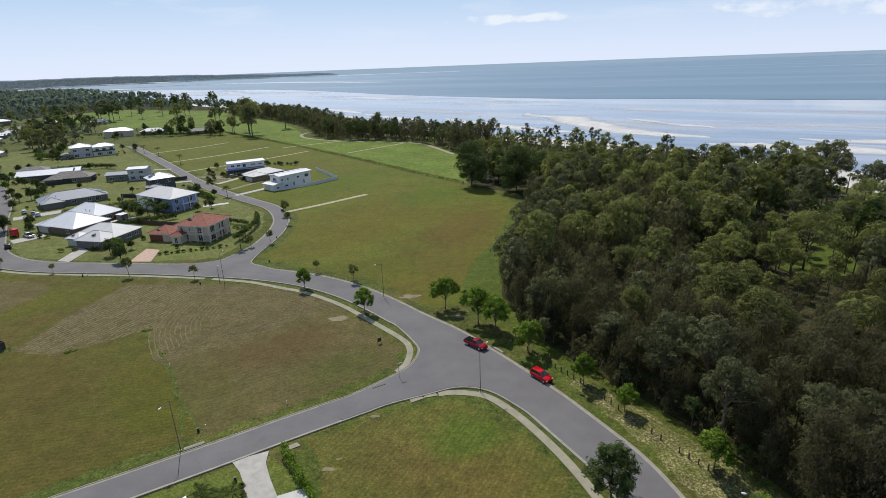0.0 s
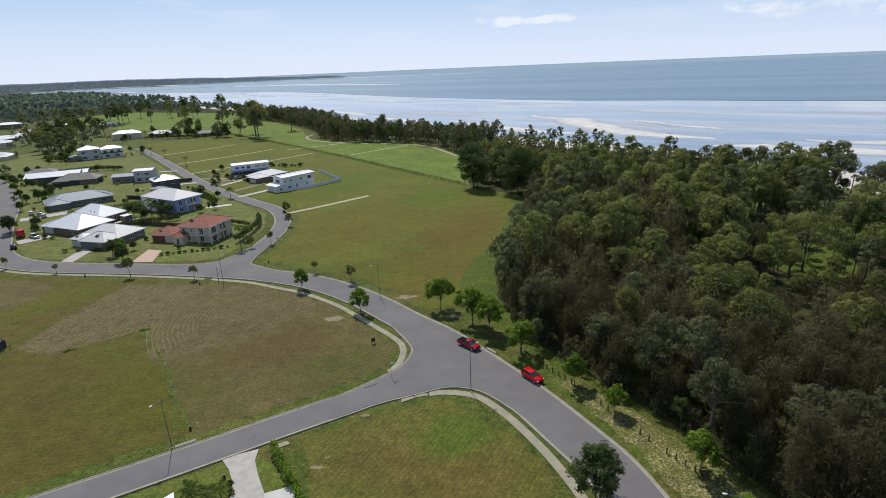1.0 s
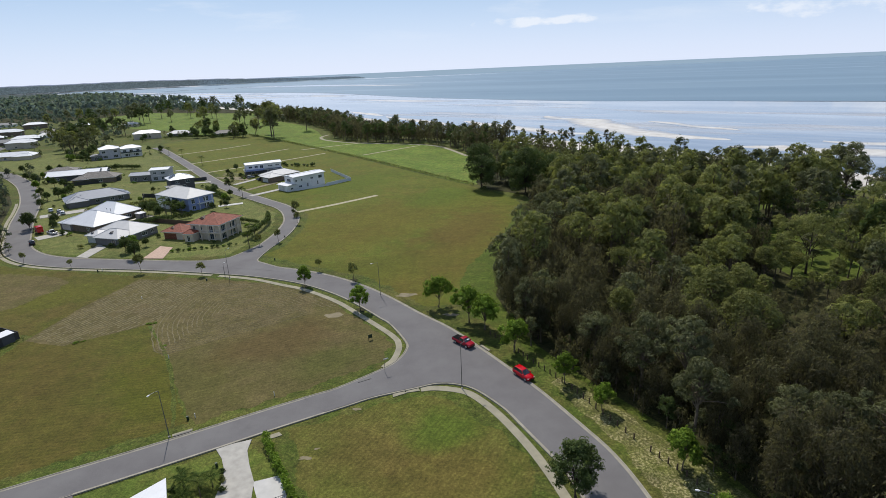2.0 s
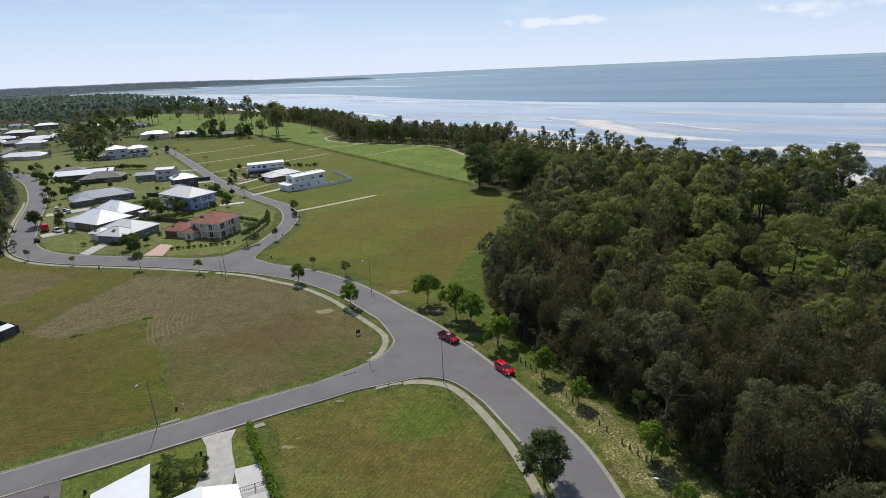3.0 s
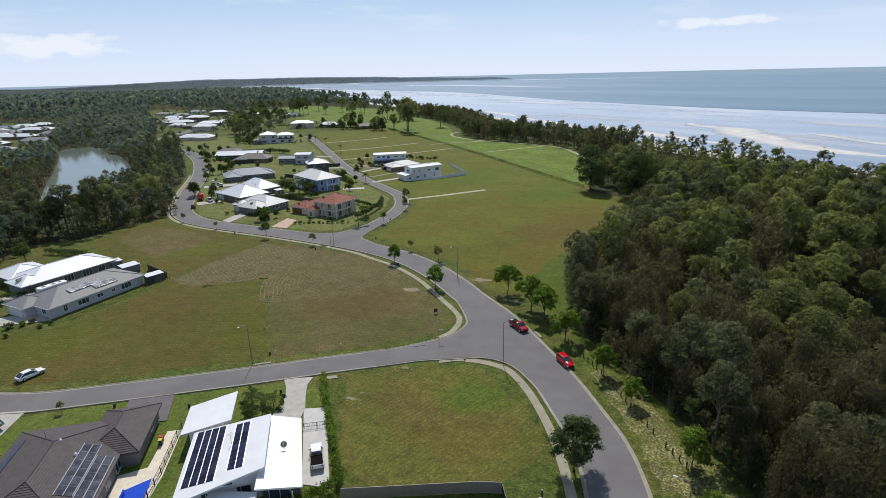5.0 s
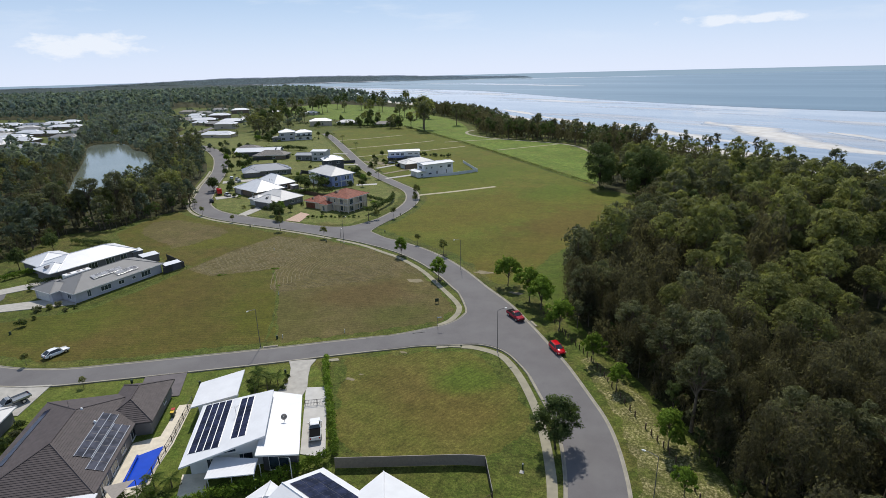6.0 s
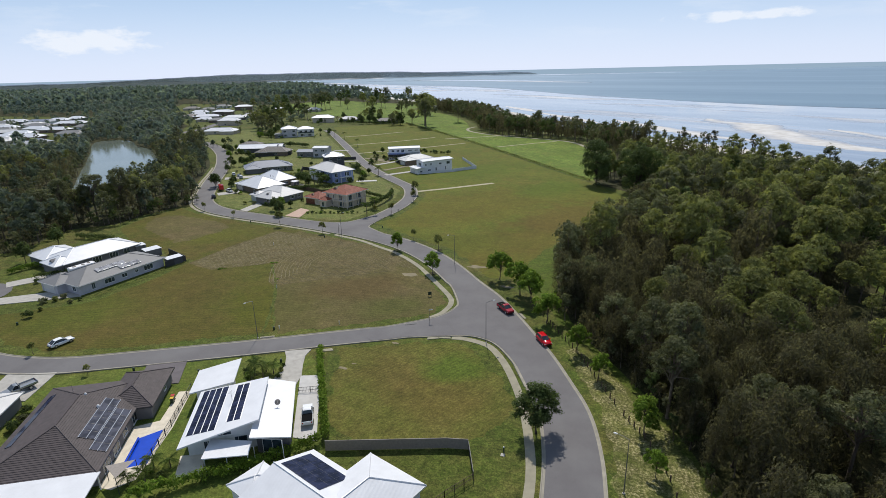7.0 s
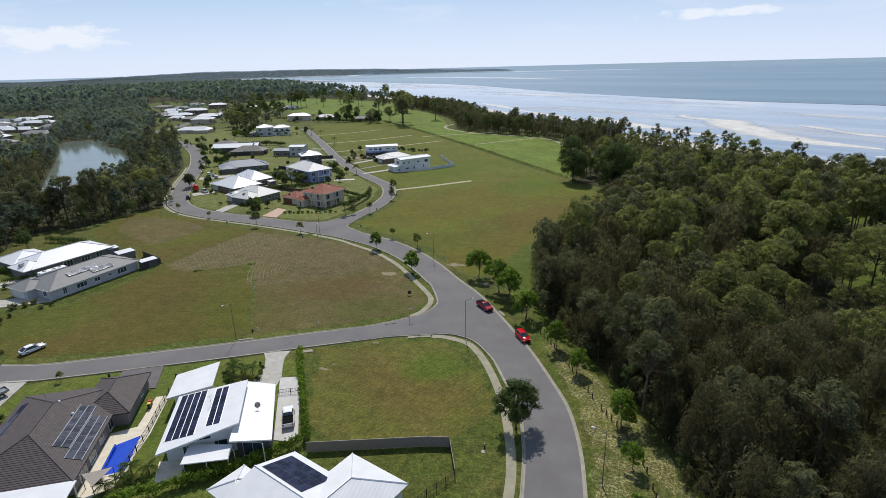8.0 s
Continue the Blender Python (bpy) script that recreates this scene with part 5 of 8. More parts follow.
# the pair of big trees at the corner of the park
FIG = Kind("fig_tree", "leaf_dark", "bark_dark", "big dense green tree at the corner of the park", forms(830, 3, height=21.5, spread=9.6, bare=0.6, low=-0.9, skirt=0.78, lobes_n=64, leaf_n=9500, leaf_size=0.68, gap=0.2, dome=True, flat=1.7, fuzz=0.24, shell=0.6, rag=0.8, slim=0.10))
for k, (x, y, s) in enumerate(((14.6, 246.5, 1.0), (33.5, 233.5, 0.98), (28.0, 256.0, 0.74), (46.0, 244.0, 0.72))):
    FIG.plant(x, y, s, x * 17, k, "", "park corner trees")

# belt of tall thin trees between the park and the beach
BELT = [(18, 348), (10, 352), (-8, 396), (-30, 415), (-76, 434), (-104, 458), (-114, 500), (-140, 560), (-190, 640), (-270, 730), (-300, 800), (-205, 705), (-132, 612), (-106, 545), (-78, 482), (-34, 446), (12, 412), (42, 378)]
belt = [(x, y, (0.85 + 0.45 * v), w * 6.283, "leaf_cas" if u < 0.7 else ("leaf_dark" if u < 0.9 else "leaf_grey"), int(u * 91)) for x, y, u, v, w in scatter(BELT, 6.8, 11)]
wood("shore_woods", belt, LIGHT, "dark belt of sheoaks between park and beach")
rng = random.Random(5)
shore_row = offset(spline([(100, 322), (56, 370), (14, 413), (-32, 446), (-74, 479)], 3.4), 5)
row_spots = [(p.x + rng.uniform(-3, 3), p.y + rng.uniform(-3, 3), rng.uniform(0.75, 1.15), rng.uniform(0, 6), "leaf_grey" if k % 3 else "leaf_cas", k) for k, p in enumerate(shore_row) if k % 7]
THIN = {k: forms(740 + 10 * i, 5, height=14.0, spread=2.7, bare=6.2, lobes_n=9, leaf_n=230, leaf_size=0.85, dome=True, flat=1.4, fuzz=0.3, subs=5, limbs=2, slim=0.13, rag=1.2) for i, k in enumerate(("leaf_grey", "leaf_cas"))}
wood("shore_row", row_spots, THIN, "row of tall thin-trunked gums on the shore")

# woods west of the road, round the pond
pond_line = spline(POND + [POND[0]], 8)
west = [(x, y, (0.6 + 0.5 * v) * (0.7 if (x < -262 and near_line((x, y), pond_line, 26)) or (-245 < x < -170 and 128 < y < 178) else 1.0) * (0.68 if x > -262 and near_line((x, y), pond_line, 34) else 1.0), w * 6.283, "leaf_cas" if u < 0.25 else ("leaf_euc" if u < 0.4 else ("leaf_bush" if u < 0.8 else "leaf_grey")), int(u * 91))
        for x, y, u, v, w in scatter(WEST, 6.7, 13, lambda x, y: not inside((x, y), POND) and not inside((x, y), BACKWATER) and not near_line((x, y), pond_line, 2.2))]
rim_rng = random.Random(15)
for p in offset(spline([(-151, 168), (-156, 146), (-155, 130), (-166, 120), (-158, 97), (-172, 82)], 2.2), 2.5):
    west.append((p.x - rim_rng.uniform(0, 5), p.y + rim_rng.uniform(-2, 2), rim_rng.uniform(0.3, 0.55), rim_rng.uniform(0, 6), rim_rng.choice(["leaf_cas", "leaf_dark", "leaf_grey"]), rim_rng.randrange(9)))
for p in pond_line[::1]:
    for k in range(2):
        x, y = p.x + rim_rng.uniform(-4, 4), p.y + rim_rng.uniform(-4, 4)
        if not inside((x, y), POND):
            west.append((x, y, rim_rng.uniform(0.3, 0.5), rim_rng.uniform(0, 6), rim_rng.choice(["leaf_cas", "leaf_dark", "leaf_grey"]), rim_rng.randrange(9)))
near_west = [s for s in west if s[0] > -330]
wood("west_woods", near_west, LIGHT, "mixed dark woods around the pond")
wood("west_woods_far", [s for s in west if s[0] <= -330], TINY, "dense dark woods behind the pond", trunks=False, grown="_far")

# big old trees before the pond, with bare pale trunks
for k, (x, y, hgt) in enumerate(((-178, 128, 17), (-171.5, 130, 14), (-167.5, 133, 18), (-165.5, 138, 15), (-164.5, 143, 19), (-166, 151, 16), (-169, 162, 13), (-170, 172, 14), (-176, 118, 15))):
    (EUC if k % 2 else GREY).plant(x, y, hgt / 15.0, x * 43, k, "big old tree with a bare trunk near the pond", "pondside trees", slim=1.1)

# ---- houses ----
def clip_z(poly, z0, z1):
    """The part of a convex polygon between two heights."""
    for level, keep in ((z0, 1), (z1, -1)):
        out = []
        for a, b in zip(poly, poly[1:] + poly[:1]):
            da, db = keep * (a.z - level), keep * (b.z - level)
            if da >= -1e-6:
                out.append(a)
            if (da > 1e-6 and db < -1e-6) or (da < -1e-6 and db > 1e-6):
                out.append(a.lerp(b, da / (da - db)))
        poly = out
        if len(poly) < 3:
            return []
    return poly


def roof_faces(w, d, z, rise, kind):
    """The sloping faces of a roof over a w x d plan centred on the origin, ridge along the longer side."""
    swap = d > w
    L, S = (d, w) if swap else (w, d)
    a, b = L / 2, S / 2
    r = max(0.05, a - b) if kind == "hip" else a
    P = [(-a, -b, z), (a, -b, z), (a, b, z), (-a, b, z), (-r, 0, z + rise), (r, 0, z + rise)]
    P = [Vector((-p[1], p[0], p[2])) if swap else Vector(p) for p in P]
    faces = [[P[0], P[1], P[5], P[4]], [P[2], P[3], P[4], P[5]]]
    if kind == "hip":
        faces += [[P[1], P[2], P[5]], [P[3], P[0], P[4]]]
    ridge = [(P[4], P[5])] + ([(P[0], P[4]), (P[3], P[4]), (P[1], P[5]), (P[2], P[5])] if kind == "hip" else [])
    return faces, ridge, P


def tiled_mesh(bm, face, course, lift, courses=None):
    """Overlapping courses of tiles on one roof face: each course's lower edge stands proud."""
    n = (face[1] - face[0]).cross(face[2] - face[0]).normalized()
    if n.z < 0:
        n = -n
    z0, z1 = min(p.z for p in face), max(p.z for p in face)
    step = course * math.sqrt(max(0.01, 1 - n.z * n.z))
    k = 0
    while z0 + k * step < z1 - 0.02:
        strip = clip_z(face, z0 + k * step, min(z1, z0 + (k + 1) * step))
        if len(strip) >= 3:
            lo = min(p.z for p in strip)
            top = [p + n * (lift if p.z < lo + 0.01 else 0.004) for p in strip]
            t = [bm.verts.new(p) for p in top]
            f = bm.faces.new(t)
            low = [i for i, p in enumerate(strip) if p.z < lo + 0.01]
            if len(low) == 2:
                i, j = low
                bm.faces.new((t[i], t[j], bm.verts.new(strip[j] + n * 0.004), bm.verts.new(strip[i] + n * 0.004)))
        k += 1
        if courses is not None:
            courses.append(bm)
            bm = bmesh.new()
    if courses is None:
        bmesh.ops.remove_doubles(bm, verts=bm.verts, dist=0.001)
    return bm


def window(parent, x, y, z, w, h, face, frame="fascia", bars=1, name="window"):
    """A framed window on a wall face: face is the way it looks, in degrees (0: along +y, 180: along -y)."""
    f = bmesh.new()
    t = 0.07
    ring = []
    for yy in (-0.02, 0.06):
        for k in (0, t):
            ring.append([f.verts.new(p) for p in ((-w / 2 + k, yy, k), (w / 2 - k, yy, k), (w / 2 - k, yy, h - k), (-w / 2 + k, yy, h - k))])
    for k in range(4):
        m = (k + 1) % 4
        f.faces.new((ring[2][k], ring[2][m], ring[3][m], ring[3][k]))
        f.faces.new((ring[0][m], ring[0][k], ring[1][k], ring[1][m]))
        f.faces.new((ring[0][k], ring[0][m], ring[2][m], ring[2][k]))
        f.faces.new((ring[1][m], ring[1][k], ring[3][k], ring[3][m]))
    bmesh.ops.recalc_face_normals(f, faces=f.faces)
    win = part(name, f, M[frame], parent, at=(x, y, z), turn=face)
    for k in range(bars):
        c = -w / 2 + w * (k + 1) / (bars + 1)
        part("mullion", boxes((c - 0.03, c + 0.03, -0.02, 0.05, t, h - t)), M[frame], win)
    part("pane", boxes((-w / 2 + t * 0.5, w / 2 - t * 0.5, -0.02, 0.02, t * 0.5, h - t * 0.5)), M["glass"], win)
    part("sill", boxes((-w / 2 - 0.06, w / 2 + 0.06, -0.02, 0.13, -0.06, -0.004)), M[frame], win)
    return win


def panel_door(parent, x, y, z, w, h, face, mat, name="garage_door", rows=4):
    f = bmesh.new()
    for k in range(rows):
        box(f, -w / 2, w / 2, -0.02, 0.04 + 0.012 * (k % 2), h * k / rows + 0.015, h * (k + 1) / rows - 0.015)
    box(f, -w / 2 - 0.06, -w / 2, -0.02, 0.09, 0, h + 0.06); box(f, w / 2, w / 2 + 0.06, -0.02, 0.09, 0, h + 0.06)
    return part(name, f, M[mat], parent, at=(x, y, z), turn=face)


def solar(parent, origin, along, up, nx, ny, pw=1.0, ph=1.65, gap=0.03, lift=0.12, frame="alu", row_gap=0.03, cells="panel", label="dark blue solar panel"):
    """A solar array on a roof: origin is its lower corner, along and up its axes in the roof's plane."""
    along, up = Vector(along).normalized(), Vector(up).normalized()
    n = along.cross(up)
    if n.z < 0:
        n = -n
    if row_gap > 0.05:
        for j in range(ny + 1):
            a = Vector(origin) + up * (j * (ph + row_gap) - row_gap) + n * lift
            part("rail", tube(bmesh.new(), [a - along * 0.1, a + along * (nx * (pw + gap) + 0.05)], 0.065, 4), M["alu"], parent, "bright mounting rail")
    for i in range(nx):
        for j in range(ny):
            o = Vector(origin) + along * (i * (pw + gap)) + up * (j * (ph + row_gap)) + n * lift
            bm = bmesh.new()
            c = [o, o + along * pw, o + along * pw + up * ph, o + up * ph]
            lo = [bm.verts.new(p - n * 0.04) for p in c]
            hi = [bm.verts.new(p) for p in c]
            inn = [bm.verts.new(p.lerp(o + along * pw / 2 + up * ph / 2, 0.018) + n * 0.002) for p in c]
            for k in range(4):
                m = (k + 1) % 4
                bm.faces.new((lo[k], lo[m], hi[m], hi[k])).material_index = 1
                bm.faces.new((hi[k], hi[m], inn[m], inn[k])).material_index = 1
            bm.faces.new(inn)
            bm.faces.new(lo[::-1]).material_index = 1
            bmesh.ops.recalc_face_normals(bm, faces=bm.faces)
            part("solar_panel", bm, [M[cells], M[frame]], parent, label)


def block(house, x, y, w, d, h, wall, roof, kind="hip", rise=2.0, z0=0.0, over=0.55, tiles=0.0, fascia="fascia", wins=(), turn=0.0, courses=False):
    """One wing of a house: walls, windows, roof with fascia, soffit and ridge caps, under the house's Empty."""
    wx, wy = w - 2 * over, d - 2 * over
    base = bmesh.new()
    box(base, -wx / 2, wx / 2, -wy / 2, wy / 2, z0 - (0.2 if z0 == 0 else 0), z0 + h)
    walls = part("wall", base, M[wall], house, at=(x, y, 0), turn=turn)
    z = z0 + h
    faces, ridge, P = roof_faces(w, d, z + 0.16, rise, kind)
    a, b = w / 2 + 0.05, d / 2 + 0.05
    rf = part("fascia", boxes((-a, a, -b, b, z - 0.04, z + 0.155)), M[fascia], house, at=(x, y, 0), turn=turn)
    if tiles:
        for f in faces:
            if courses:
                rows = []
                tiled_mesh(bmesh.new(), f, tiles, 0.05, rows)
                for row in rows:
                    part("tile_course", row, M[roof], rf)
            else:
                part("roof_slope", tiled_mesh(bmesh.new(), f, tiles, 0.05), M[roof], rf)
    else:
        rb = bmesh.new()
        for f in faces:
            rb.faces.new([rb.verts.new(p) for p in f])
        bmesh.ops.remove_doubles(rb, verts=rb.verts, dist=0.001)
        part("roof", rb, M[roof], rf)
    if kind == "gable":
        g = bmesh.new()
        for a, b, c in ((P[1], P[2], P[5]), (P[3], P[0], P[4])):
            mid = (a + b) / 2
            k = Vector((mid.x, mid.y, 0)).normalized() * (over * 0.9)
            v = [bm_v for bm_v in (g.verts.new(a - k), g.verts.new(b - k), g.verts.new(c - k))]
            g.faces.new(v)
        part("gable", g, M[wall], house, at=(x, y, 0), turn=turn)
    for p, q in ridge:
        part("ridge_cap", tube(bmesh.new(), [p + Vector((0, 0, 0.03)), q + Vector((0, 0, 0.03))], 0.10, 5), M[roof], rf)
    for side, off, sill, ww, hh in wins:
        if side == "S":
            args = (off, -wy / 2, 180)
        elif side == "N":
            args = (off, wy / 2, 0)
        elif side == "E":
            args = (wx / 2, off, -90)
        else:
            args = (-wx / 2, off, 90)
        window(walls, args[0], args[1], z0 + sill, ww, hh, args[2], bars=2 if ww > 2.2 else 1)
    return walls, rf


def pipes(house, x, y, z, n=2):
    for k in range(n):
        part("roof_vent", tube(bmesh.new(), [(0, 0, -0.4), (0, 0, 0.45), (0, 0, 0.5), (0, 0, 0.62)], [0.09, 0.09, 0.17, 0.1], 8), M["steel"], house, "small metal roof vent", at=(x + k * 2.3, y, z))


def gablet(house, x, y, z, turn, mat, s=1.0):
    bm = bmesh.new()
    v = [bm.verts.new(p) for p in ((-s, 0, 0), (s, 0, 0), (0, 0, s * 0.75), (0, 1.6 * s, s * 0.75))]
    bm.faces.new(v[:3]); bm.faces.new((v[1], v[3], v[2])); bm.faces.new((v[0], v[2], v[3]))
    part("gablet", bm, M[mat], house, "dark vented gablet", at=(x, y, z), turn=turn)


# red tiled two-storey house on the corner
h = thing("house", "two-storey cream house with terracotta tiled hip roof", "house", at=(-83.8, 182.7, 0), turn=-14)
w, r = block(h, 0, 0, 13.6, 13.6, 5.6, "cream_wall", "red_tile", rise=2.7, tiles=0.38, over=0.9,
             wins=[("S", -4.4, 3.4, 1.0, 1.5), ("S", -1.6, 3.4, 1.0, 1.5), ("S", -2.2, 0.5, 1.2, 1.9), ("W", 1, 3.6, 1.4, 1.3), ("W", -3, 3.6, 1.2, 1.3), ("S", 3.0, 3.0, 2.4, 2.1), ("E", -3.4, 3.0, 2.6, 2.1), ("E", 1.4, 3.0, 2.6, 2.1), ("E", -3.4, 0.3, 2.6, 2.1), ("E", 1.4, 0.3, 2.6, 2.1), ("S", 3.0, 0.3, 2.4, 2.1)])
bal = part("balcony", boxes((-1.2, 7.3, -7.2, -5.95, 2.7, 2.95), (5.95, 7.3, -5.95, 4.5, 2.7, 2.95)), M["cream_wall"], h)
for x, y in ((-0.9, -7.0), (2.0, -7.0), (4.6, -7.0), (7.1, -7.0), (7.1, -3.6), (7.1, -0.4), (7.1, 2.4), (7.1, 4.3)):
    part("column", boxes((x - 0.16, x + 0.16, y - 0.16, y + 0.16, 0, 5.5)), M["cream_wall"], bal)
for k in range(8):
    part("rail", boxes((-0.9 + k, -0.1 + k, -7.05, -6.98, 3.85, 3.93), (-0.9 + k, -0.1 + k, -7.05, -6.98, 3.1, 3.16)), M["fascia"], bal)
gw, gr = block(h, -12.6, -3.6, 9.4, 9.0, 2.7, "cream_wall", "red_tile", rise=2.0, tiles=0.38, over=0.6)
panel_door(gw, -1.3, -3.92, 0, 5.0, 2.2, 180, "door_brown")
block(h, -4.6, -7.6, 4.4, 4.0, 2.8, "cream_wall", "red_tile", rise=1.2, tiles=0.38, over=0.4, wins=[("S", 0, 0.2, 1.2, 2.0)])
gablet(h, -2.2, -3.8, 6.9, 0, "brick_wall", 1.3); gablet(h, -13.6, -6.4, 3.6, 0, "brick_wall", 0.9)

# blue two-storey house
h = thing("house", "two-storey blue rendered house with pale sheet roof", "house", at=(-115.5, 227, 0), turn=-30)
w, r = block(h, -3.4, 0.6, 23.8, 14.0, 5.8, "blue_wall", "offwhite_roof", rise=3.1, over=0.9, wins=[("S", 7.6, 3.5, 1.4, 1.4), ("S", 4.2, 3.5, 1.4, 1.4), ("S", 5.5, 0.8, 1.8, 1.5), ("E", -3.8, 3.2, 1.6, 1.9), ("E", 2.4, 3.2, 2.4, 1.9), ("E", -3.8, 0.6, 1.6, 1.6), ("E", 2.6, 0.3, 2.4, 2.0), ("S", -3, 3.4, 2.0, 1.5), ("S", -6, 0.8, 2.0, 1.4)])
bal = part("balcony", boxes((7.75, 9.3, -1.5, 5.2, 2.7, 2.9)), M["fascia"], h)
for y in (-1.3, 1.8, 5.0):
    part("column", boxes((9.0, 9.25, y - 0.12, y + 0.12, 0, 5.5)), M["fascia"], bal)
part("wall_panel", boxes((-11.4, 1.0, -7.06, -7.01, 0, 5.6)), M["white_wall"], w, "white rendered wall section")
pipes(h, 1.5, -1.5, 7.4, 1)

# pale hip-roofed bungalow with gablets
h = thing("house", "single-storey house with pale grey hip roof and gablets", "house", at=(-119.3, 182.2, 0), turn=-15)
block(h, 0, 2.2, 18.0, 13.2, 2.7, "grey_wall", "offwhite_roof", rise=3.1, wins=[("E", 0, 0.9, 2.4, 1.3), ("E", 3.6, 0.9, 1.4, 1.2)])
w, r = block(h, 2.6, -4.6, 11.6, 9.0, 2.7, "grey_wall", "offwhite_roof", rise=2.3, wins=[("S", 3.0, 0.8, 1.8, 1.4), ("E", -1.5, 0.9, 1.8, 1.3)])
w, r = block(h, -5.6, -4.0, 6.4, 7.0, 2.6, "grey_wall", "offwhite_roof", rise=1.4)
panel_door(w, 0, -2.97, 0, 4.6, 2.15, 180, "door_white")
gablet(h, 3.4, -7.0, 3.9, 0, "dark_trim", 1.0); gablet(h, -6.2, -6.4, 3.3, 0, "dark_trim", 0.7)

# large white-roofed bungalow
h = thing("house", "large single-storey house with bright white sheet roof", "house", at=(-139.5, 202, 0), turn=-24)
w, r = block(h, 1.4, -3.0, 20.0, 15.0, 2.8, "brick_wall", "white_roof", rise=3.9, wins=[("S", 5.5, 0.9, 1.8, 1.3), ("E", 0, 0.8, 2.4, 1.4)])
w, r = block(h, -6.8, -6.4, 9.0, 8.6, 2.6, "grey_wall", "white_roof", rise=1.7)
panel_door(w, 0, -3.77, 0, 5.0, 2.15, 180, "door_white")
block(h, -6.4, 9.6, 19.0, 13.0, 2.9, "brick_wall", "white_roof", rise=3.8, wins=[("E", 0, 0.8, 2.4, 1.4), ("E", 4, 0.8, 1.6, 1.4)])
pipes(h, -3.5, 5.0, 4.8, 2)

# blue-grey metal-roofed bungalow
h = thing("house", "single-storey house with blue-grey sheet roof", "house", at=(-171.0, 245.5, 0), turn=40)
block(h, 0, 0, 26, 13.5, 2.7, "grey_wall", "blue_roof", rise=3.0, wins=[("S", 6, 0.8, 1.8, 1.3), ("S", 0, 0.8, 1.8, 1.3), ("S", 9.6, 0.3, 2.4, 2.0)])
block(h, -8, -4.5, 9, 9, 2.6, "grey_wall", "blue_roof", rise=1.7)
block(h, 9.5, -2.5, 9, 8, 2.6, "grey_wall", "blue_roof", rise=1.5)
pipes(h, -6, -3, 4.2, 1)

# pair beyond it: white sheet roof and grey tiled roof
h = thing("house", "single-storey house with long white sheet roof", "house", at=(-226, 311, 0), turn=20)
block(h, -1, 0, 28, 13, 3.0, "dark_wall", "white_roof", "gable", rise=2.2, wins=[("S", -8, 0.8, 2, 1.3), ("S", 4, 0.8, 2, 1.3)])
block(h, 10, 4, 12, 10, 3.2, "dark_wall", "white_roof", "gable", rise=1.6)
h = thing("house", "single-storey house with grey tiled hip roof", "house", at=(-205.5, 299.5, 0), turn=14)
block(h, 0, 0, 22, 12.5, 2.7, "brick_wall", "grey_tile", rise=2.8, tiles=0.4, wins=[("S", -5, 0.8, 2, 1.3), ("S", 3, 0.8, 2, 1.3)])
block(h, -7, -3.5, 9, 8, 2.6, "brick_wall", "grey_tile", rise=1.8, tiles=0.4)
h = thing("house", "low dark-roofed house among garden shrubs", "house", at=(-246, 326, 0), turn=20)
block(h, 0, 0, 18, 12, 2.7, "brick_wall", "grey_tile", rise=2.2, tiles=0.4)

# two-storey pair near the branch road
h = thing("house", "two-storey grey house with a white upper roof and slate lower roof", "house", at=(-170.5, 299, 0), turn=12)
block(h, 3.2, 0, 10.5, 10.4, 3.1, "pale_wall", "white_roof", "gable", rise=0.7, z0=3.0, over=0.5, wins=[("S", -2.4, 0.8, 1.6, 1.2), ("S", 2, 0.8, 2.2, 1.2), ("W", 0, 0.9, 2.2, 1.1)])
block(h, 3.2, 0, 9.6, 9.6, 2.9, "pale_wall", "blue_roof", "gable", rise=0.05, over=0.1, wins=[("S", -2.4, 0.5, 2.4, 1.8), ("S", 2, 0.5, 2.4, 1.8)])
block(h, -7.6, 1.0, 12.5, 9.0, 3.4, "grey_wall", "blue_roof", "gable", rise=1.2, over=0.5, wins=[("S", -3, 0.5, 2.4, 1.8), ("S", 2.4, 0.5, 2.4, 1.8)])
h = thing("house", "two-storey dark house with white hip roof and solar panels", "house", at=(-142.5, 272, 0), turn=40)
w, r = block(h, 0, 0, 12.5, 11.5, 5.4, "dark_wall", "white_roof", rise=2.3, over=0.6, wins=[("S", -2.5, 3.3, 1.6, 1.3), ("S", 2.5, 3.3, 2.0, 1.3), ("S", 0, 0.4, 2.6, 2.0), ("E", 0, 3.3, 2.0, 1.3)])
solar(r, (-5.2, -2.4, 6.3), (0, 1, 0), (0.93, 0, 0.37), 3, 2)
block(h, -5.0, -7.0, 7, 6, 2.6, "dark_wall", "grey_roof", rise=0.7, over=0.4)

# white two-storey house by the vacant lots, and its neighbours
h = thing("house", "white two-storey house with flat white roof and walled yard", "house", at=(-75.0, 265.6, 0), turn=50)
w, r = block(h, 0.5, -0.3, 19.5, 9.0, 6.3, "white_wall", "white_roof", "gable", rise=0.55, over=0.6, wins=[("S", -7.6, 3.9, 1.0, 1.0), ("S", -4.4, 3.9, 0.9, 1.1), ("S", 1.5, 3.9, 1.6, 0.9), ("S", -5.5, 0.9, 1.8, 0.9), ("S", -1.2, 0.6, 0.9, 1.8), ("S", 4.8, 0.6, 0.8, 2.0), ("W", 0, 3.6, 3.0, 1.6), ("S", 6.6, 3.6, 2.2, 1.6)])
w2, r2 = block(h, -10.6, -1.0, 5.6, 9.6, 2.9, "white_wall", "white_roof", "gable", rise=0.4, over=0.5, wins=[("S", 0, 0.9, 1.4, 0.9)])
panel_door(w2, -2.32, 1.2, 0, 4.6, 2.2, 90, "door_white")
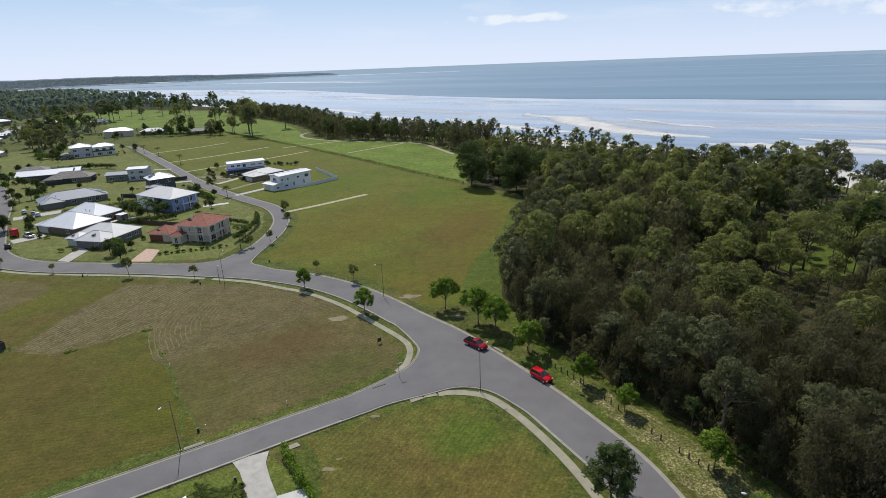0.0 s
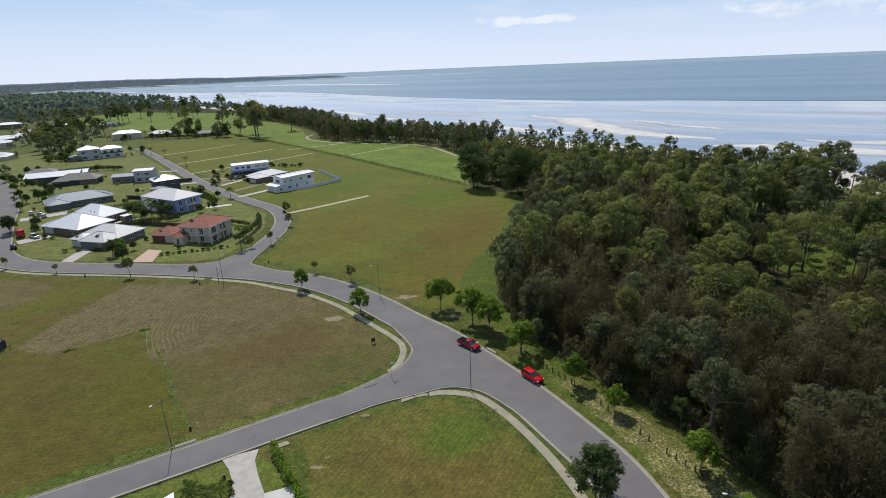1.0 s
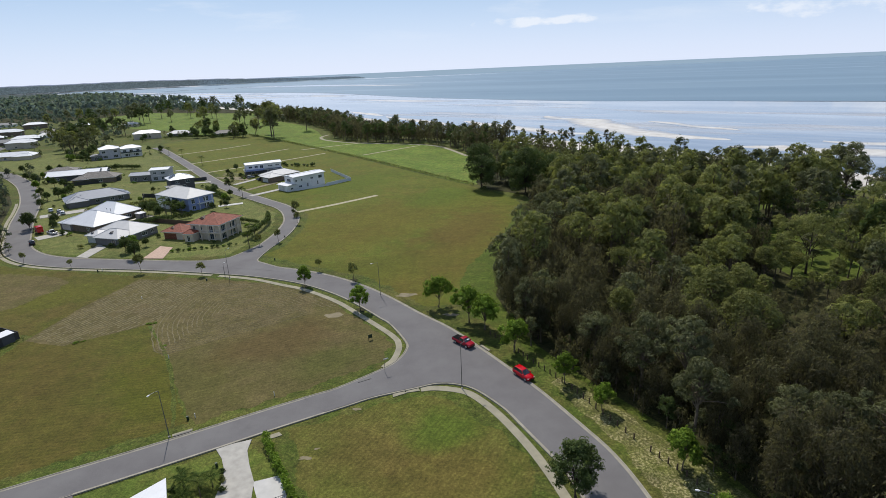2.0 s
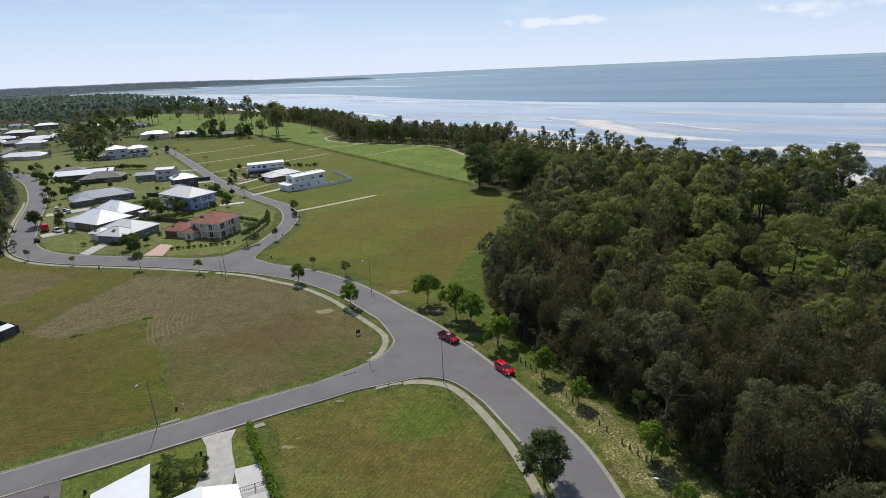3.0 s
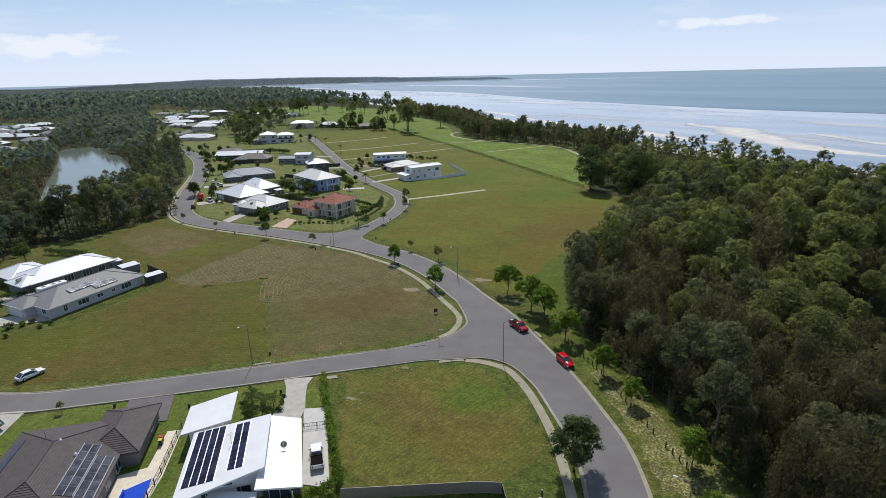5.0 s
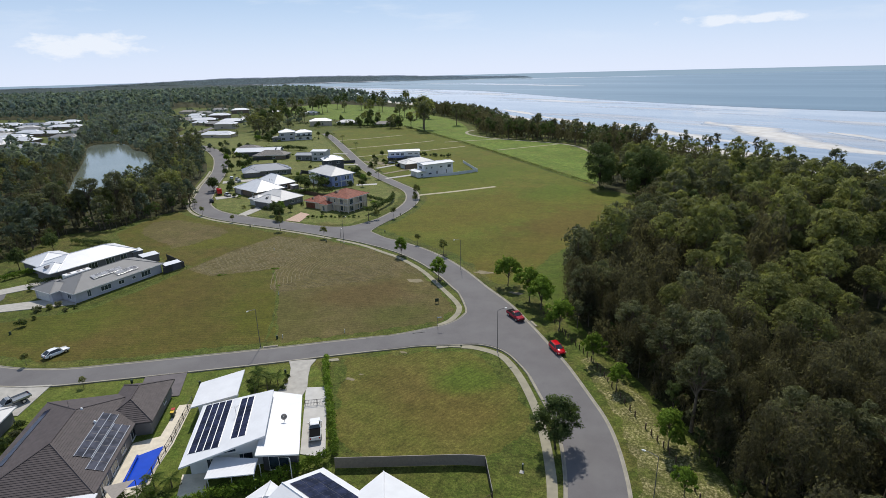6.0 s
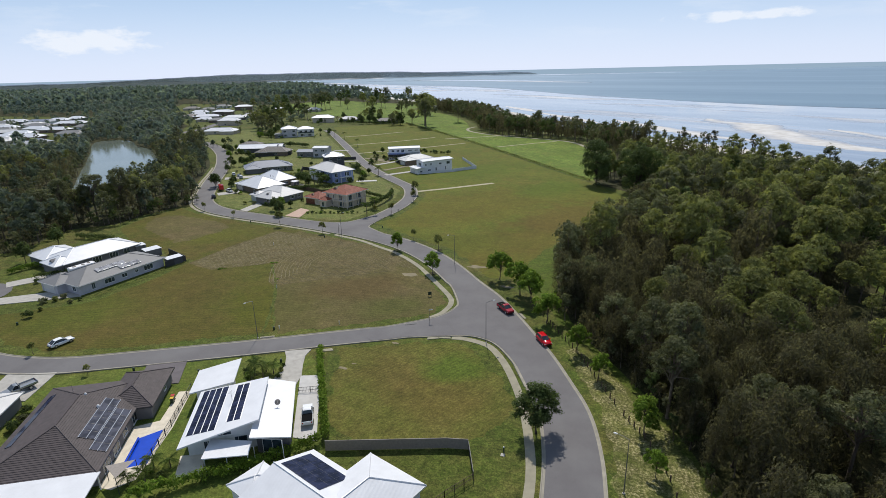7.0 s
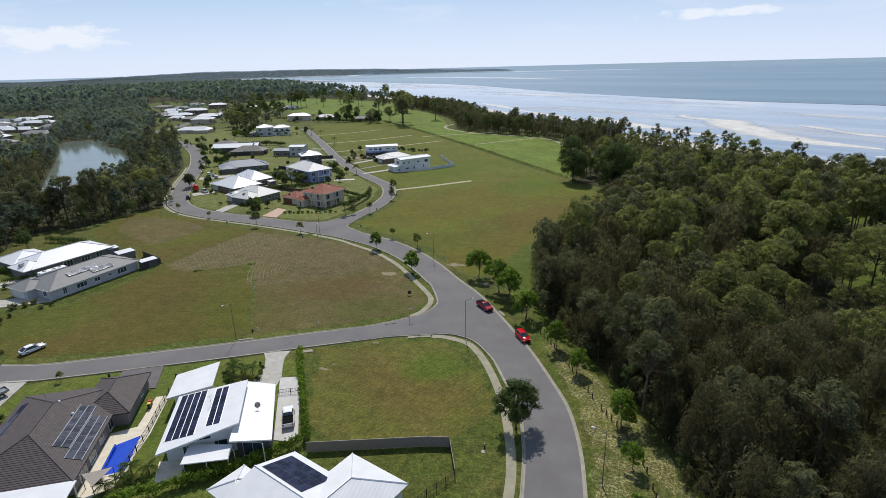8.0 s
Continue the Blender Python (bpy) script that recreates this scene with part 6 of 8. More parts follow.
h = thing("house", "two-storey house, white above a dark base", "house", at=(-110.9, 306.8, 0), turn=28)
block(h, 0, 0, 21, 9.4, 2.7, "dark_wall", "blue_roof", "gable", rise=0.3, over=0.4, wins=[("S", -6, 0.4, 2.4, 1.9), ("S", 3, 0.4, 2.6, 1.9)])
block(h, 0.2, 0.4, 20.5, 8.6, 3.0, "white_wall", "white_roof", "gable", rise=0.7, z0=3.2, over=0.45, wins=[("S", -7.4, 1.0, 1.8, 1.1), ("S", -4.2, 1.0, 1.8, 1.1), ("S", -1.2, 0.5, 1.8, 1.8), ("S", 3.6, 1.2, 2.6, 0.7), ("S", 7.6, 1.2, 2.2, 0.7)])
part("balcony", boxes((-10, 0, -6.3, -4.4, 2.9, 3.1), (-10, 0, -6.35, -6.25, 3.1, 3.9)), M["blue_wall"], h, "blue-grey balcony front")
h = thing("house", "single-storey house with pale grey hip roof", "house", at=(-95.4, 289, 0), turn=52)
block(h, 0, 0, 19, 12, 2.8, "brick_wall", "offwhite_roof", rise=2.2, wins=[("S", -3, 0.8, 2, 1.3), ("W", 2.5, 0.8, 1.8, 1.3)])
w, r = block(h, -6.5, -2.5, 9, 9, 2.7, "brick_wall", "offwhite_roof", rise=1.7)
panel_door(w, -3.97, 0, 0, 4.8, 2.15, 90, "door_white")

# grey and white bungalows on the court
h = thing("house", "long pale-walled single-storey house with grey sheet hip roof", "house", at=(-105.9, 87.4, 0), turn=82)
w, r = block(h, 0, 0, 25.2, 13.4, 2.6, "pale_wall", "grey_roof", rise=2.5, wins=[("S", -8.6, 0.6, 1.0, 1.7), ("S", -4.2, 0.8, 2.8, 1.3), ("S", 0, 0.9, 1.6, 1.1), ("S", 3.6, 1.1, 1.0, 0.8), ("S", 7.2, 0.7, 2.8, 1.5), ("W", -3.6, 0.8, 1.6, 1.3)])
solar(r, (-5.6, -3.9, 3.95), (1, 0, 0), (0, 0.937, 0.35), 8, 1, 0.98, 1.6, cells="panel_sky_tint", label="solar panel in a bright frame, coloured pale for the reflected sky")
solar(r, (-0.2, -5.5, 3.36), (1, 0, 0), (0, 0.937, 0.35), 6, 1, 0.98, 1.6, cells="panel_sky_tint", label="solar panel in a bright frame, coloured pale for the reflected sky")
w, r = block(h, -11.2, 3.6, 7.4, 8.6, 2.6, "pale_wall", "grey_roof", rise=1.5)
panel_door(w, -3.17, 0, 0, 5.0, 2.15, 90, "door_white")
h = thing("house", "white-roofed single-storey house behind a hedge", "house", at=(-125.2, 96.4, 0), turn=78)
block(h, 1.0, 0, 23.0, 13.0, 2.7, "grey_wall", "white_roof", rise=2.4, wins=[("S", -2, 0.5, 2.6, 1.9), ("S", 3, 0.5, 2.6, 1.9), ("S", 7, 0.5, 2.0, 1.9)])
w, r = block(h, -5.6, 8.8, 11, 12, 2.6, "grey_wall", "white_roof", rise=2.1)
block(h, -8.8, -1.5, 7.5, 9.0, 2.6, "grey_wall", "white_roof", rise=1.6)
gablet(h, -11.6, -2.0, 3.4, -90, "grey_wall", 1.0)
cv = thing("caravan", "white caravan parked between two houses", "caravan", at=(-115.9, 86.5, 0), turn=78)
bm = bmesh.new()
prism(bm, [(-3.4, -1.15), (3.1, -1.15), (3.5, -0.9), (3.5, 0.9), (3.1, 1.15), (-3.4, 1.15)], 0.5, 2.85)
bmesh.ops.bevel(bm, geom=bm.edges[:], offset=0.12, segments=2, affect="EDGES")
cb = part("body", bm, M["white_wall"], cv)
for x, y, w2 in ((-1.9, 0.1, 0.4), (0.4, -0.1, 0.35), (2.0, 0.1, 0.3)):
    part("roof_hatch", boxes((x - w2, x + w2, y - 0.35, y + 0.35, 2.85, 3.0)), M["fence_grey"], cb, "grey roof hatch")
for sgn in (-1, 1):
    for x in (-0.5, 0.35):
        part("wheel", tube(bmesh.new(), [(x, sgn * 0.98, 0.34), (x, sgn * 1.16, 0.34)], 0.34, 12), M["rubber"], cv, "black tyre")
    part("side_window", boxes((-2.2, -0.8, sgn * 1.155 - 0.01, sgn * 1.155 + 0.01, 1.5, 2.1)), M["glass"], cb)
part("drawbar", boxes((3.4, 4.6, -0.06, 0.06, 0.5, 0.6)), M["steel"], cv)
part("jockey_wheel", tube(bmesh.new(), [(4.4, 0, 0), (4.4, 0, 0.62)], 0.05, 6), M["steel"], cv)

# brown tiled house with the pool
brown = thing("house", "brown-tiled single-storey house with solar panels", "house", at=(-47.25, 31.8, 0), turn=120)
w, r = block(brown, 0, 0, 24.6, 16.5, 2.45, "grey_wall", "brown_tile", rise=2.9, tiles=0.36, courses=True, fascia="dark_trim", wins=[("S", -8.5, 0.2, 2.4, 2.0), ("S", -5.0, 0.2, 2.2, 2.0), ("S", -1.4, 0.7, 1.6, 1.4), ("S", 3.0, 0.2, 2.6, 2.0)])
solar(r, (-5.9, -5.5, 3.58), (1, 0, 0), (0, 0.943, 0.332), 6, 2, 1.66, 1.0, 0.02, 0.12, "fence_grey", 0.08, "panel_pale", "slate grey solar panel in a bright frame")
solar(r, (-8.1, -7.7, 2.80), (1, 0, 0), (0, 0.943, 0.332), 6, 2, 1.66, 1.0, 0.02, 0.12, "fence_grey", 0.08, "panel_pale", "slate grey solar panel in a bright frame")
solar(r, (8.6, 6.9, 3.08), (-1, 0, 0), (0, -0.943, 0.332), 8, 1, 1.66, 1.05, 0.015, 0.12, "dark_trim")
w, r = block(brown, 9.0, -6.6, 12.4, 8.2, 2.45, "grey_wall", "brown_tile", rise=1.9, tiles=0.36, courses=True, fascia="dark_trim", wins=[("S", 1.5, 0.9, 1.2, 1.2)])
panel_door(w, 5.67, 0, 0, 5.2, 2.15, -90, "dark_wall")
part("patio_roof", boxes((-17.5, -12.2, -8.6, 4.5, 2.55, 2.7)), M["white_roof"], brown, "white patio roof")
for x, y in ((-17.2, -8.3), (-12.6, -8.3), (-17.2, -1), (-17.2, 4.2)):
    part("patio_post", boxes((x - 0.07, x + 0.07, y - 0.07, y + 0.07, 0, 2.55)), M["fascia"], brown)
for x, y in ((4.4, -0.6), (1.6, -3.4)):
    part("roof_vent", tube(bmesh.new(), [(0, 0, 0), (0, 0, 0.3), (0, 0, 0.45)], [0.22, 0.22, 0.1], 8), M["white_wall"], brown, "round white roof vent", at=(x, y, 5.1 if y > -1 else 4.35))
part("aerial", tube(bmesh.new(), [(0, 0, 0), (0, 0, 1.6)], 0.025, 5), M["steel"], brown, at=(6.5, 2.2, 4.4))

# low white house at the west drive
h = thing("house", "small pale-roofed house at the edge of the street", "house", at=(-66.5, 27.0, 0), turn=118)
block(h, 0, 0, 14, 12, 2.5, "grey_wall", "offwhite_roof", rise=1.6)


def slanted(name, parent, quad, thick, mat, label=""):
    """A flat roof plane through four corners with its own thickness."""
    bm = bmesh.new()
    pts = [(q[0], q[1]) for q in quad]
    prism(bm, pts, [q[2] - thick for q in quad], [q[2] for q in quad])
    bmesh.ops.recalc_face_normals(bm, faces=bm.faces)
    return part(name, bm, M[mat], parent, label)


# white modern house with skillion roofs; its parts lie in the ground's own axes
mod = thing("house", "white modern house with skillion roofs and solar panels", "house")
slanted("roof", mod, [(-39.1, 49.8, 3.4), (-35.6, 43.6, 3.2), (-30.2, 48.3, 3.7), (-33.9, 54.9, 4.0)], 0.22, "white_roof", "white skillion carport roof")
rm = slanted("roof", mod, [(-33.6, 44.3, 3.5), (-26.4, 31.7, 3.4), (-17.6, 38.9, 5.4), (-23.5, 49.2, 5.4)], 0.24, "white_roof", "white skillion roof with solar panels")
rr = slanted("roof", mod, [(-24.6, 50.0, 4.4), (-17.2, 36.0, 4.4), (-12.2, 38.9, 3.6), (-20.0, 51.6, 3.6)], 0.22, "white_roof")
slanted("roof", mod, [(-24.1, 35.7, 2.75), (-22.3, 31.8, 2.7), (-16.5, 34.6, 2.7), (-17.9, 37.3, 2.75)], 0.15, "white_roof", "low white patio roof")
A1, B1 = Vector((0.51, -0.86, 0)), Vector((0.86, 0.51, 0))
bm = bmesh.new()
prism(bm, [(-32.6, 43.9), (-26.9, 34.0), (-18.8, 39.4), (-24.4, 48.4)], 0, [3.2, 3.1, 4.9, 4.9])
wm = part("wall", bm, M["white_wall"], mod)
bm = bmesh.new()
prism(bm, [(-24.3, 48.8), (-17.9, 38.2), (-13.0, 39.4), (-20.4, 51.0)], 0, [4.05, 4.05, 3.3, 3.3])
# deep shade under the roof is put into this wall's dark colour
wr = part("wall", bm, M["dark_wall"], mod, "wall coloured dark for the shade under its roof")
bm = bmesh.new()
prism(bm, [(-37.6, 49.0), (-35.0, 44.6), (-31.4, 48.0), (-34.2, 52.8)], 0, [3.1, 2.95, 3.35, 3.6])
part("wall", bm, M["white_wall"], mod)
window(wm, -27.4, 35.0, 0.9, 1.2, 1.4, 120); window(wm, -24.6, 35.55, 0.2, 2.6, 2.2, 213); window(wm, -21.0, 37.95, 0.2, 2.6, 2.2, 213); window(wm, -29.6, 38.7, 0.9, 1.4, 1.3, 120)
window(wr, -15.6, 38.75, 0.2, 3.0, 2.3, 194); window(wm, -30.2, 45.5, 1.0, 1.6, 1.3, 30); window(wm, -22.7, 36.8, 2.9, 2.4, 0.9, 213)
panel_door(wr, -22.3, 50.0, 0, 3.6, 2.3, 30, "door_white")
for x, y in ((-22.2, 32.2), (-19.4, 33.5), (-16.8, 34.8), (-13.0, 37.8), (-17.0, 36.4)):
    part("post", tube(bmesh.new(), [(x, y, 0), (x, y, 2.7 if x < -16 else 3.6)], 0.06, 8), M["fascia"], mod)
part("deck", prism(bmesh.new(), [(-28.2, 33.6), (-25.4, 29.6), (-22.4, 31.6), (-25, 35)], 0, 0.35), M["paving"], mod, "pale paved terrace")
up_m = (Vector((-23.5, 49.2, 5.4)) - Vector((-33.6, 44.3, 3.5))).normalized()
al_m = (Vector((-26.4, 31.7, 3.4)) - Vector((-33.6, 44.3, 3.5))).normalized()
o = Vector((-33.6, 44.3, 3.5))
solar(rm, o + al_m * 0.3 + up_m * 0.7, al_m, up_m, 7, 4, 1.65, 1.0, 0.012, 0.06, "dark_trim", 0.06)
solar(rm, o + al_m * 0.7 + up_m * 6.4, al_m, up_m, 6, 2, 1.65, 1.0, 0.012, 0.06, "dark_trim", 0.06)
dish = thing("satellite_dish", "grey satellite dish on the white roof", "dish", at=(-18.2, 44.2, 3.95), turn=30)
part("mast", tube(bmesh.new(), [(0, 0, 0), (0, 0, 0.8)], 0.03, 6), M["steel"], dish)
bm = bmesh.new()
bmesh.ops.create_cone(bm, cap_ends=False, segments=16, radius1=0.45, radius2=0.05, depth=0.16, matrix=pose(0, -0.05, 0.85, 60, 0, 0))
part("reflector", bm, M["fence_grey"], dish, "grey dish reflector")
aer = thing("roof_aerial", "thin metal television aerial on the roof", "aerial", at=(-25.6, 42.6, 4.7))
part("mast", tube(bmesh.new(), [(0, 0, -0.2), (0, 0, 1.4)], 0.025, 5), M["steel"], aer)
for k in range(4):
    part("rod", tube(bmesh.new(), [(-0.4, -0.3 + k * 0.25, 1.35), (0.4, -0.3 + k * 0.25, 1.35)], 0.012, 4), M["steel"], aer)

# white-roofed house at the near corner
S0 = thing("house", "white-roofed house with large solar array, near the path", "house", at=(-3.4, 30.0, 0), turn=-19)
w, r = block(S0, 0, 0, 14.4, 12.6, 2.7, "white_wall", "white_roof", "gable", rise=2.0, over=0.6)
solar(r, (-6.4, 5.2, 3.2), (1, 0, 0), (0, -0.953, 0.302), 8, 3, 0.98, 1.62, 0.008, 0.08, "dark_trim", 0.01)
block(S0, 5.0, 2.6, 10.2, 16.2, 2.7, "white_wall", "white_roof", rise=2.1, over=0.6, wins=[("E", 0, 0.2, 2.6, 2.1), ("N", 0, 0.4, 2.4, 1.9)])
block(S0, -8.2, -2.2, 5.4, 5.6, 2.6, "white_wall", "white_roof", rise=1.0, over=0.4)

# further two-storey houses along the branch road and the far suburb
h = thing("house", "two-storey pale house with stepped white roofs and balconies", "house", at=(-255, 400, 0), turn=36)
block(h, -6.5, 0, 14, 13, 7.2, "pale_wall", "white_roof", "hip", rise=2.4, wins=[("S", -4, 4.4, 2.2, 1.6), ("S", 3.6, 4.4, 2.2, 1.6), ("S", -3.4, 0.8, 2.8, 1.9), ("S", 3.4, 0.8, 2.8, 1.9), ("W", 0, 4.4, 2.6, 1.4)])
block(h, 7.5, -1, 15, 11, 6.4, "white_wall", "white_roof", "hip", rise=2.0, wins=[("S", -4.4, 3.8, 2.2, 1.6), ("S", 0, 3.8, 2.2, 1.6), ("S", 4.6, 3.8, 2.2, 1.6), ("S", -3, 0.6, 3, 1.8), ("S", 3, 0.6, 3, 1.8), ("E", 0, 3.8, 3, 1.6)])
bal = part("balcony", boxes((0.2, 14.4, -8.0, -6.2, 3.0, 3.25)), M["fascia"], h)
for x in (0.4, 5.0, 9.6, 14.2):
    part("column", boxes((x - 0.15, x + 0.15, -7.9, -7.6, 0, 6.2)), M["fascia"], bal)
part("rail", boxes((0.3, 14.3, -7.95, -7.88, 3.25, 4.2)), M["glass"], bal, "dark glass balustrade")
block(h, -15.5, -3, 8, 9, 3.2, "grey_wall", "grey_roof", "gable", rise=0.6, over=0.4, wins=[("S", 0, 0.6, 3, 1.8)])
far_wins = [("S", -3.6, 0.8, 1.8, 1.3), ("S", 3.2, 0.8, 2.2, 1.3)]


def far_house(x, y, turn, w, d, roof, wall, h=2.9, rise=2.6, wing=True):
    hs = thing("house", {"white_roof": "distant bungalow with white sheet roof", "grey_tile": "distant bungalow with grey tiled roof", "offwhite_roof": "distant bungalow with cream sheet roof", "blue_roof": "distant bungalow with blue-grey roof", "brown_tile": "distant bungalow with brown tiled roof", "grey_roof": "distant bungalow with grey sheet roof"}[roof], "house", "houses of the far suburb", at=(x, y, 0), turn=turn)
    h = 5.4 if (x, y) in ((-306, 527), (-560, 706), (-512, 604), (-400, 484)) else h
    block(hs, 0, 0, w, d, h, wall, roof, rise=rise, wins=far_wins)
    if wing:
        block(hs, w * 0.28, -d * 0.4, w * 0.42, d * 0.7, h - 0.1, wall, roof, rise=rise * 0.6)


rng = random.Random(21)
roofs = ["white_roof", "grey_tile", "offwhite_roof", "blue_roof", "white_roof", "grey_roof", "grey_tile"]
FAR = [(-346, 409, 22, 32, 14, 0), (-500, 559, 25, 34, 15, 0), (-512, 604, 30, 28, 14, 0), (-447, 549, 35, 28, 14, 4), (-400, 484, 22, 24, 13, 0), (-560, 706, 30, 27, 14, 0), (-606, 680, 28, 25, 14, 5), (-660, 702, 30, 26, 14, 1), (-642, 754, 30, 26, 14, 5), (-444, 573, 30, 17, 12, 2),
       (-486, 696, 34, 20, 12, 0), (-415, 678, 20, 22, 12, 2), (-306, 527, 30, 25, 13, 0), (-279, 539, 15, 22, 12, 2), (-225, 524, 20, 24, 11, 6), (-541, 590, 28, 22, 12, 0), (-468, 521, 24, 20, 12, 4), (-540, 640, 30, 24, 13, 3), (-470, 615, 30, 22, 13, 6), (-575, 628, 26, 24, 13, 4), (-530, 560, 20, 22, 13, 6), (-440, 512, 30, 20, 12, 5),
       (-725, 468, 24, 34, 14, 0), (-684, 472, 20, 36, 14, 3), (-618, 425, 22, 32, 14, 5), (-552, 394, 22, 33, 14, 0), (-682, 519, 25, 22, 14, 0), (-613, 459, 26, 36, 14, 0), (-580, 364, 14, 26, 14, 2), (-551, 359, 16, 28, 14, 0), (-506, 339, 18, 21, 13, 4), (-454, 309, 14, 19, 13, 3), (-493, 368, 24, 27, 14, 5), (-451, 295, 8, 16, 13, 3), (-500, 312, 10, 22, 13, 2), (-714, 446, 20, 25, 14, 5), (-681, 494, 25, 25, 14, 4),
       (-650, 440, 24, 26, 14, 2), (-585, 398, 20, 26, 13, 4), (-640, 402, 18, 28, 14, 0), (-610, 380, 14, 26, 14, 5), (-670, 415, 16, 26, 14, 2), (-530, 330, 12, 22, 13, 0), (-680, 580, 30, 18, 12, 0), (-612, 558, 34, 13, 10, 0), (-545, 425, 26, 24, 13, 5), (-700, 395, 12, 28, 14, 4), (-735, 425, 14, 28, 14, 0), (-560, 310, 8, 24, 13, 5), (-600, 335, 10, 24, 13, 0), (-640, 350, 10, 26, 13, 4)]
for x, y, t, w, d, k in FAR:
    far_house(x, y, t + rng.uniform(-8, 8), w, d, roofs[k], rng.choice(["grey_wall", "brick_wall", "white_wall", "cream_wall"]), wing=rng.random() < 0.7)

# ---- plants in gardens and on the verges ----
def bush_mesh(seed, lobes, count, size, leaf):
    rng = np.random.default_rng(seed)
    v, f = leaf_cloud(rng, lobes, count, size)
    return array_mesh("foliage", v, f, [M[leaf]])


BUSH = {}
for k, (leaf, n) in enumerate((("leaf_dark", 420), ("leaf_euc", 380), ("leaf_lime", 380), ("leaf_grey", 360))):
    rg = random.Random(k)
    BUSH[leaf] = [bush_mesh(300 + k * 10 + j, [(rg.uniform(-.5, .5), rg.uniform(-.5, .5), rg.uniform(.4, .9), rg.uniform(.4, .6)) for _ in range(5)], n, 0.28, leaf) for j in range(3)]


def shrub(x, y, s, leaf="leaf_dark", label="rounded garden shrub beside a house", squash=1.0):
    ob = new("shrub", BUSH[leaf][int(abs(x * 7 + y * 3)) % 3])
    ob.matrix_world = pose(x, y, -0.14 * s, 0, 0, (x * 37 + y * 11) % 360)
    ob.scale = (s, s, s * squash)
    return tagged(ob, label, "shrub", "garden shrubs")


def hedge(pts, width, height, leaf, label, density=80, size=0.30, name="hedge"):
    """Dense leaves along a line, as one clipped or shaggy hedge."""
    line = spline(pts, 0.7)
    rng = np.random.default_rng(int(abs(pts[0][0] * 10)))
    lobes = []
    for p in line:
        lobes.append((p.x + rng.uniform(-.15, .15), p.y + rng.uniform(-.15, .15), height * rng.uniform(0.42, 0.58), width * rng.uniform(0.5, 0.62)))
        lobes.append((p.x + rng.uniform(-.2, .2), p.y + rng.uniform(-.2, .2), height * rng.uniform(0.68, 0.85), width * rng.uniform(0.34, 0.5)))
    v, f = leaf_cloud(rng, lobes, len(line) * density, size)
    v[:, 2] = np.maximum(v[:, 2], 0.02)
    return tagged(new(name, array_mesh(name, v, f, [M[leaf]])), label, "hedge")


def frond_mesh(seed, length):
    rng = random.Random(seed)
    bm = bmesh.new()
    spine = [Vector((length * t, 0, length * (0.42 * t - 0.75 * t * t))) for t in (0, 0.2, 0.4, 0.6, 0.8, 1.0)]
    tube(bm, spine, [0.035, 0.03, 0.025, 0.02, 0.015, 0.008], 3, cap=False)
    for i in range(14):
        t = 0.16 + 0.84 * i / 14
        k = min(4, int(t * 5))
        p = spine[k].lerp(spine[k + 1], t * 5 - k)
        l = length * 0.30 * math.sin(math.pi * min(1, t * 0.9 + 0.12)) + 0.1
        for sgn in (-1, 1):
            e = p + Vector((l * 0.55, sgn * l, -l * 0.5 * rng.uniform(0.6, 1.3)))
            q = p + Vector((0.12 * length / 2, 0, 0))
            bm.faces.new([bm.verts.new(c) for c in (p, e, q)])
    return mesh_of("frond", bm, M["leaf_palm"])


FROND = [frond_mesh(k, 1.0) for k in range(3)]
PTRUNK = mesh_of("trunk", tube(bmesh.new(), [(0, 0, -0.1), (0.02, 0, 0.33), (0, 0.02, 0.66), (0, 0, 1)], [0.2, 0.15, 0.13, 0.11], 8), M["bark"])


def palm(x, y, height, spread, n=11, label="slender palm with drooping fronds", group="palms"):
    ob = thing("palm", label, "palm", group, at=(x, y, 0), turn=(x * 53 + y * 17) % 360)
    tr = part("trunk", PTRUNK, None, ob)
    tr.scale = (max(0.6, spread * 0.35),) * 2 + (height,)
    rg = random.Random(int(x * 10 + y))
    for k in range(n):
        f = part("frond", FROND[k % 3], None, ob)
        f.matrix_basis = pose(0, 0, height, 0, rg.uniform(-42, 18), k * 360 / n + rg.uniform(-14, 14)) @ Matrix.Diagonal((spread, spread, spread, 1))
    return ob


# street trees with their own forms
STREET.plant(20.6, 55.2, 8.5 / 7.6, 640, 0, "dense dark green street tree on the grass verge", "street trees", slim=1.12)
for k, (x, y, hgt) in enumerate(((-18.9, 114.9, 6.3), (-36.8, 130.8, 5.8))):
    LIME.plant(x, y, hgt / 6.6, x * 31, k, "leafy green street tree in a ring of mulch and painted shadow", "street trees", slim=0.95)
# mulch discs, coloured dark to deepen the tree shadows as well
for x, y in ((-18.9, 114.9), (-36.8, 130.8), (-24.3, 134.5)):
    sheet("ground_mulch_shadow", [(x + 1.25 * math.cos(a * math.pi / 8), y + 1.25 * math.sin(a * math.pi / 8)) for a in range(16)], 0.05, M["forest_floor"], "ring of mulch with the street tree's shadow painted in", ragged=0.12)
for x, y, hgt, k in ((0.0, 115.6, 7.9, 0), (7.2, 107.2, 8.6, 1), (10.6, 103.4, 8.4, 2), (16.0, 93.5, 7.2, 0), (24.0, 82.2, 6.0, 1), (28.6, 74.0, 5.0, 2), (36.3, 60.0, 6.4, 0), (37.8, 50.8, 4.3, 1), (38.5, 40, 5, 2)):
    LIME.plant(x, y, hgt / 6.6, x * 47, k, "bright green leafy verge tree beside the road" if x > 5 else "round green verge tree at the vacant lot", "verge trees", slim=0.9 if hgt < 6.3 else 1.0)
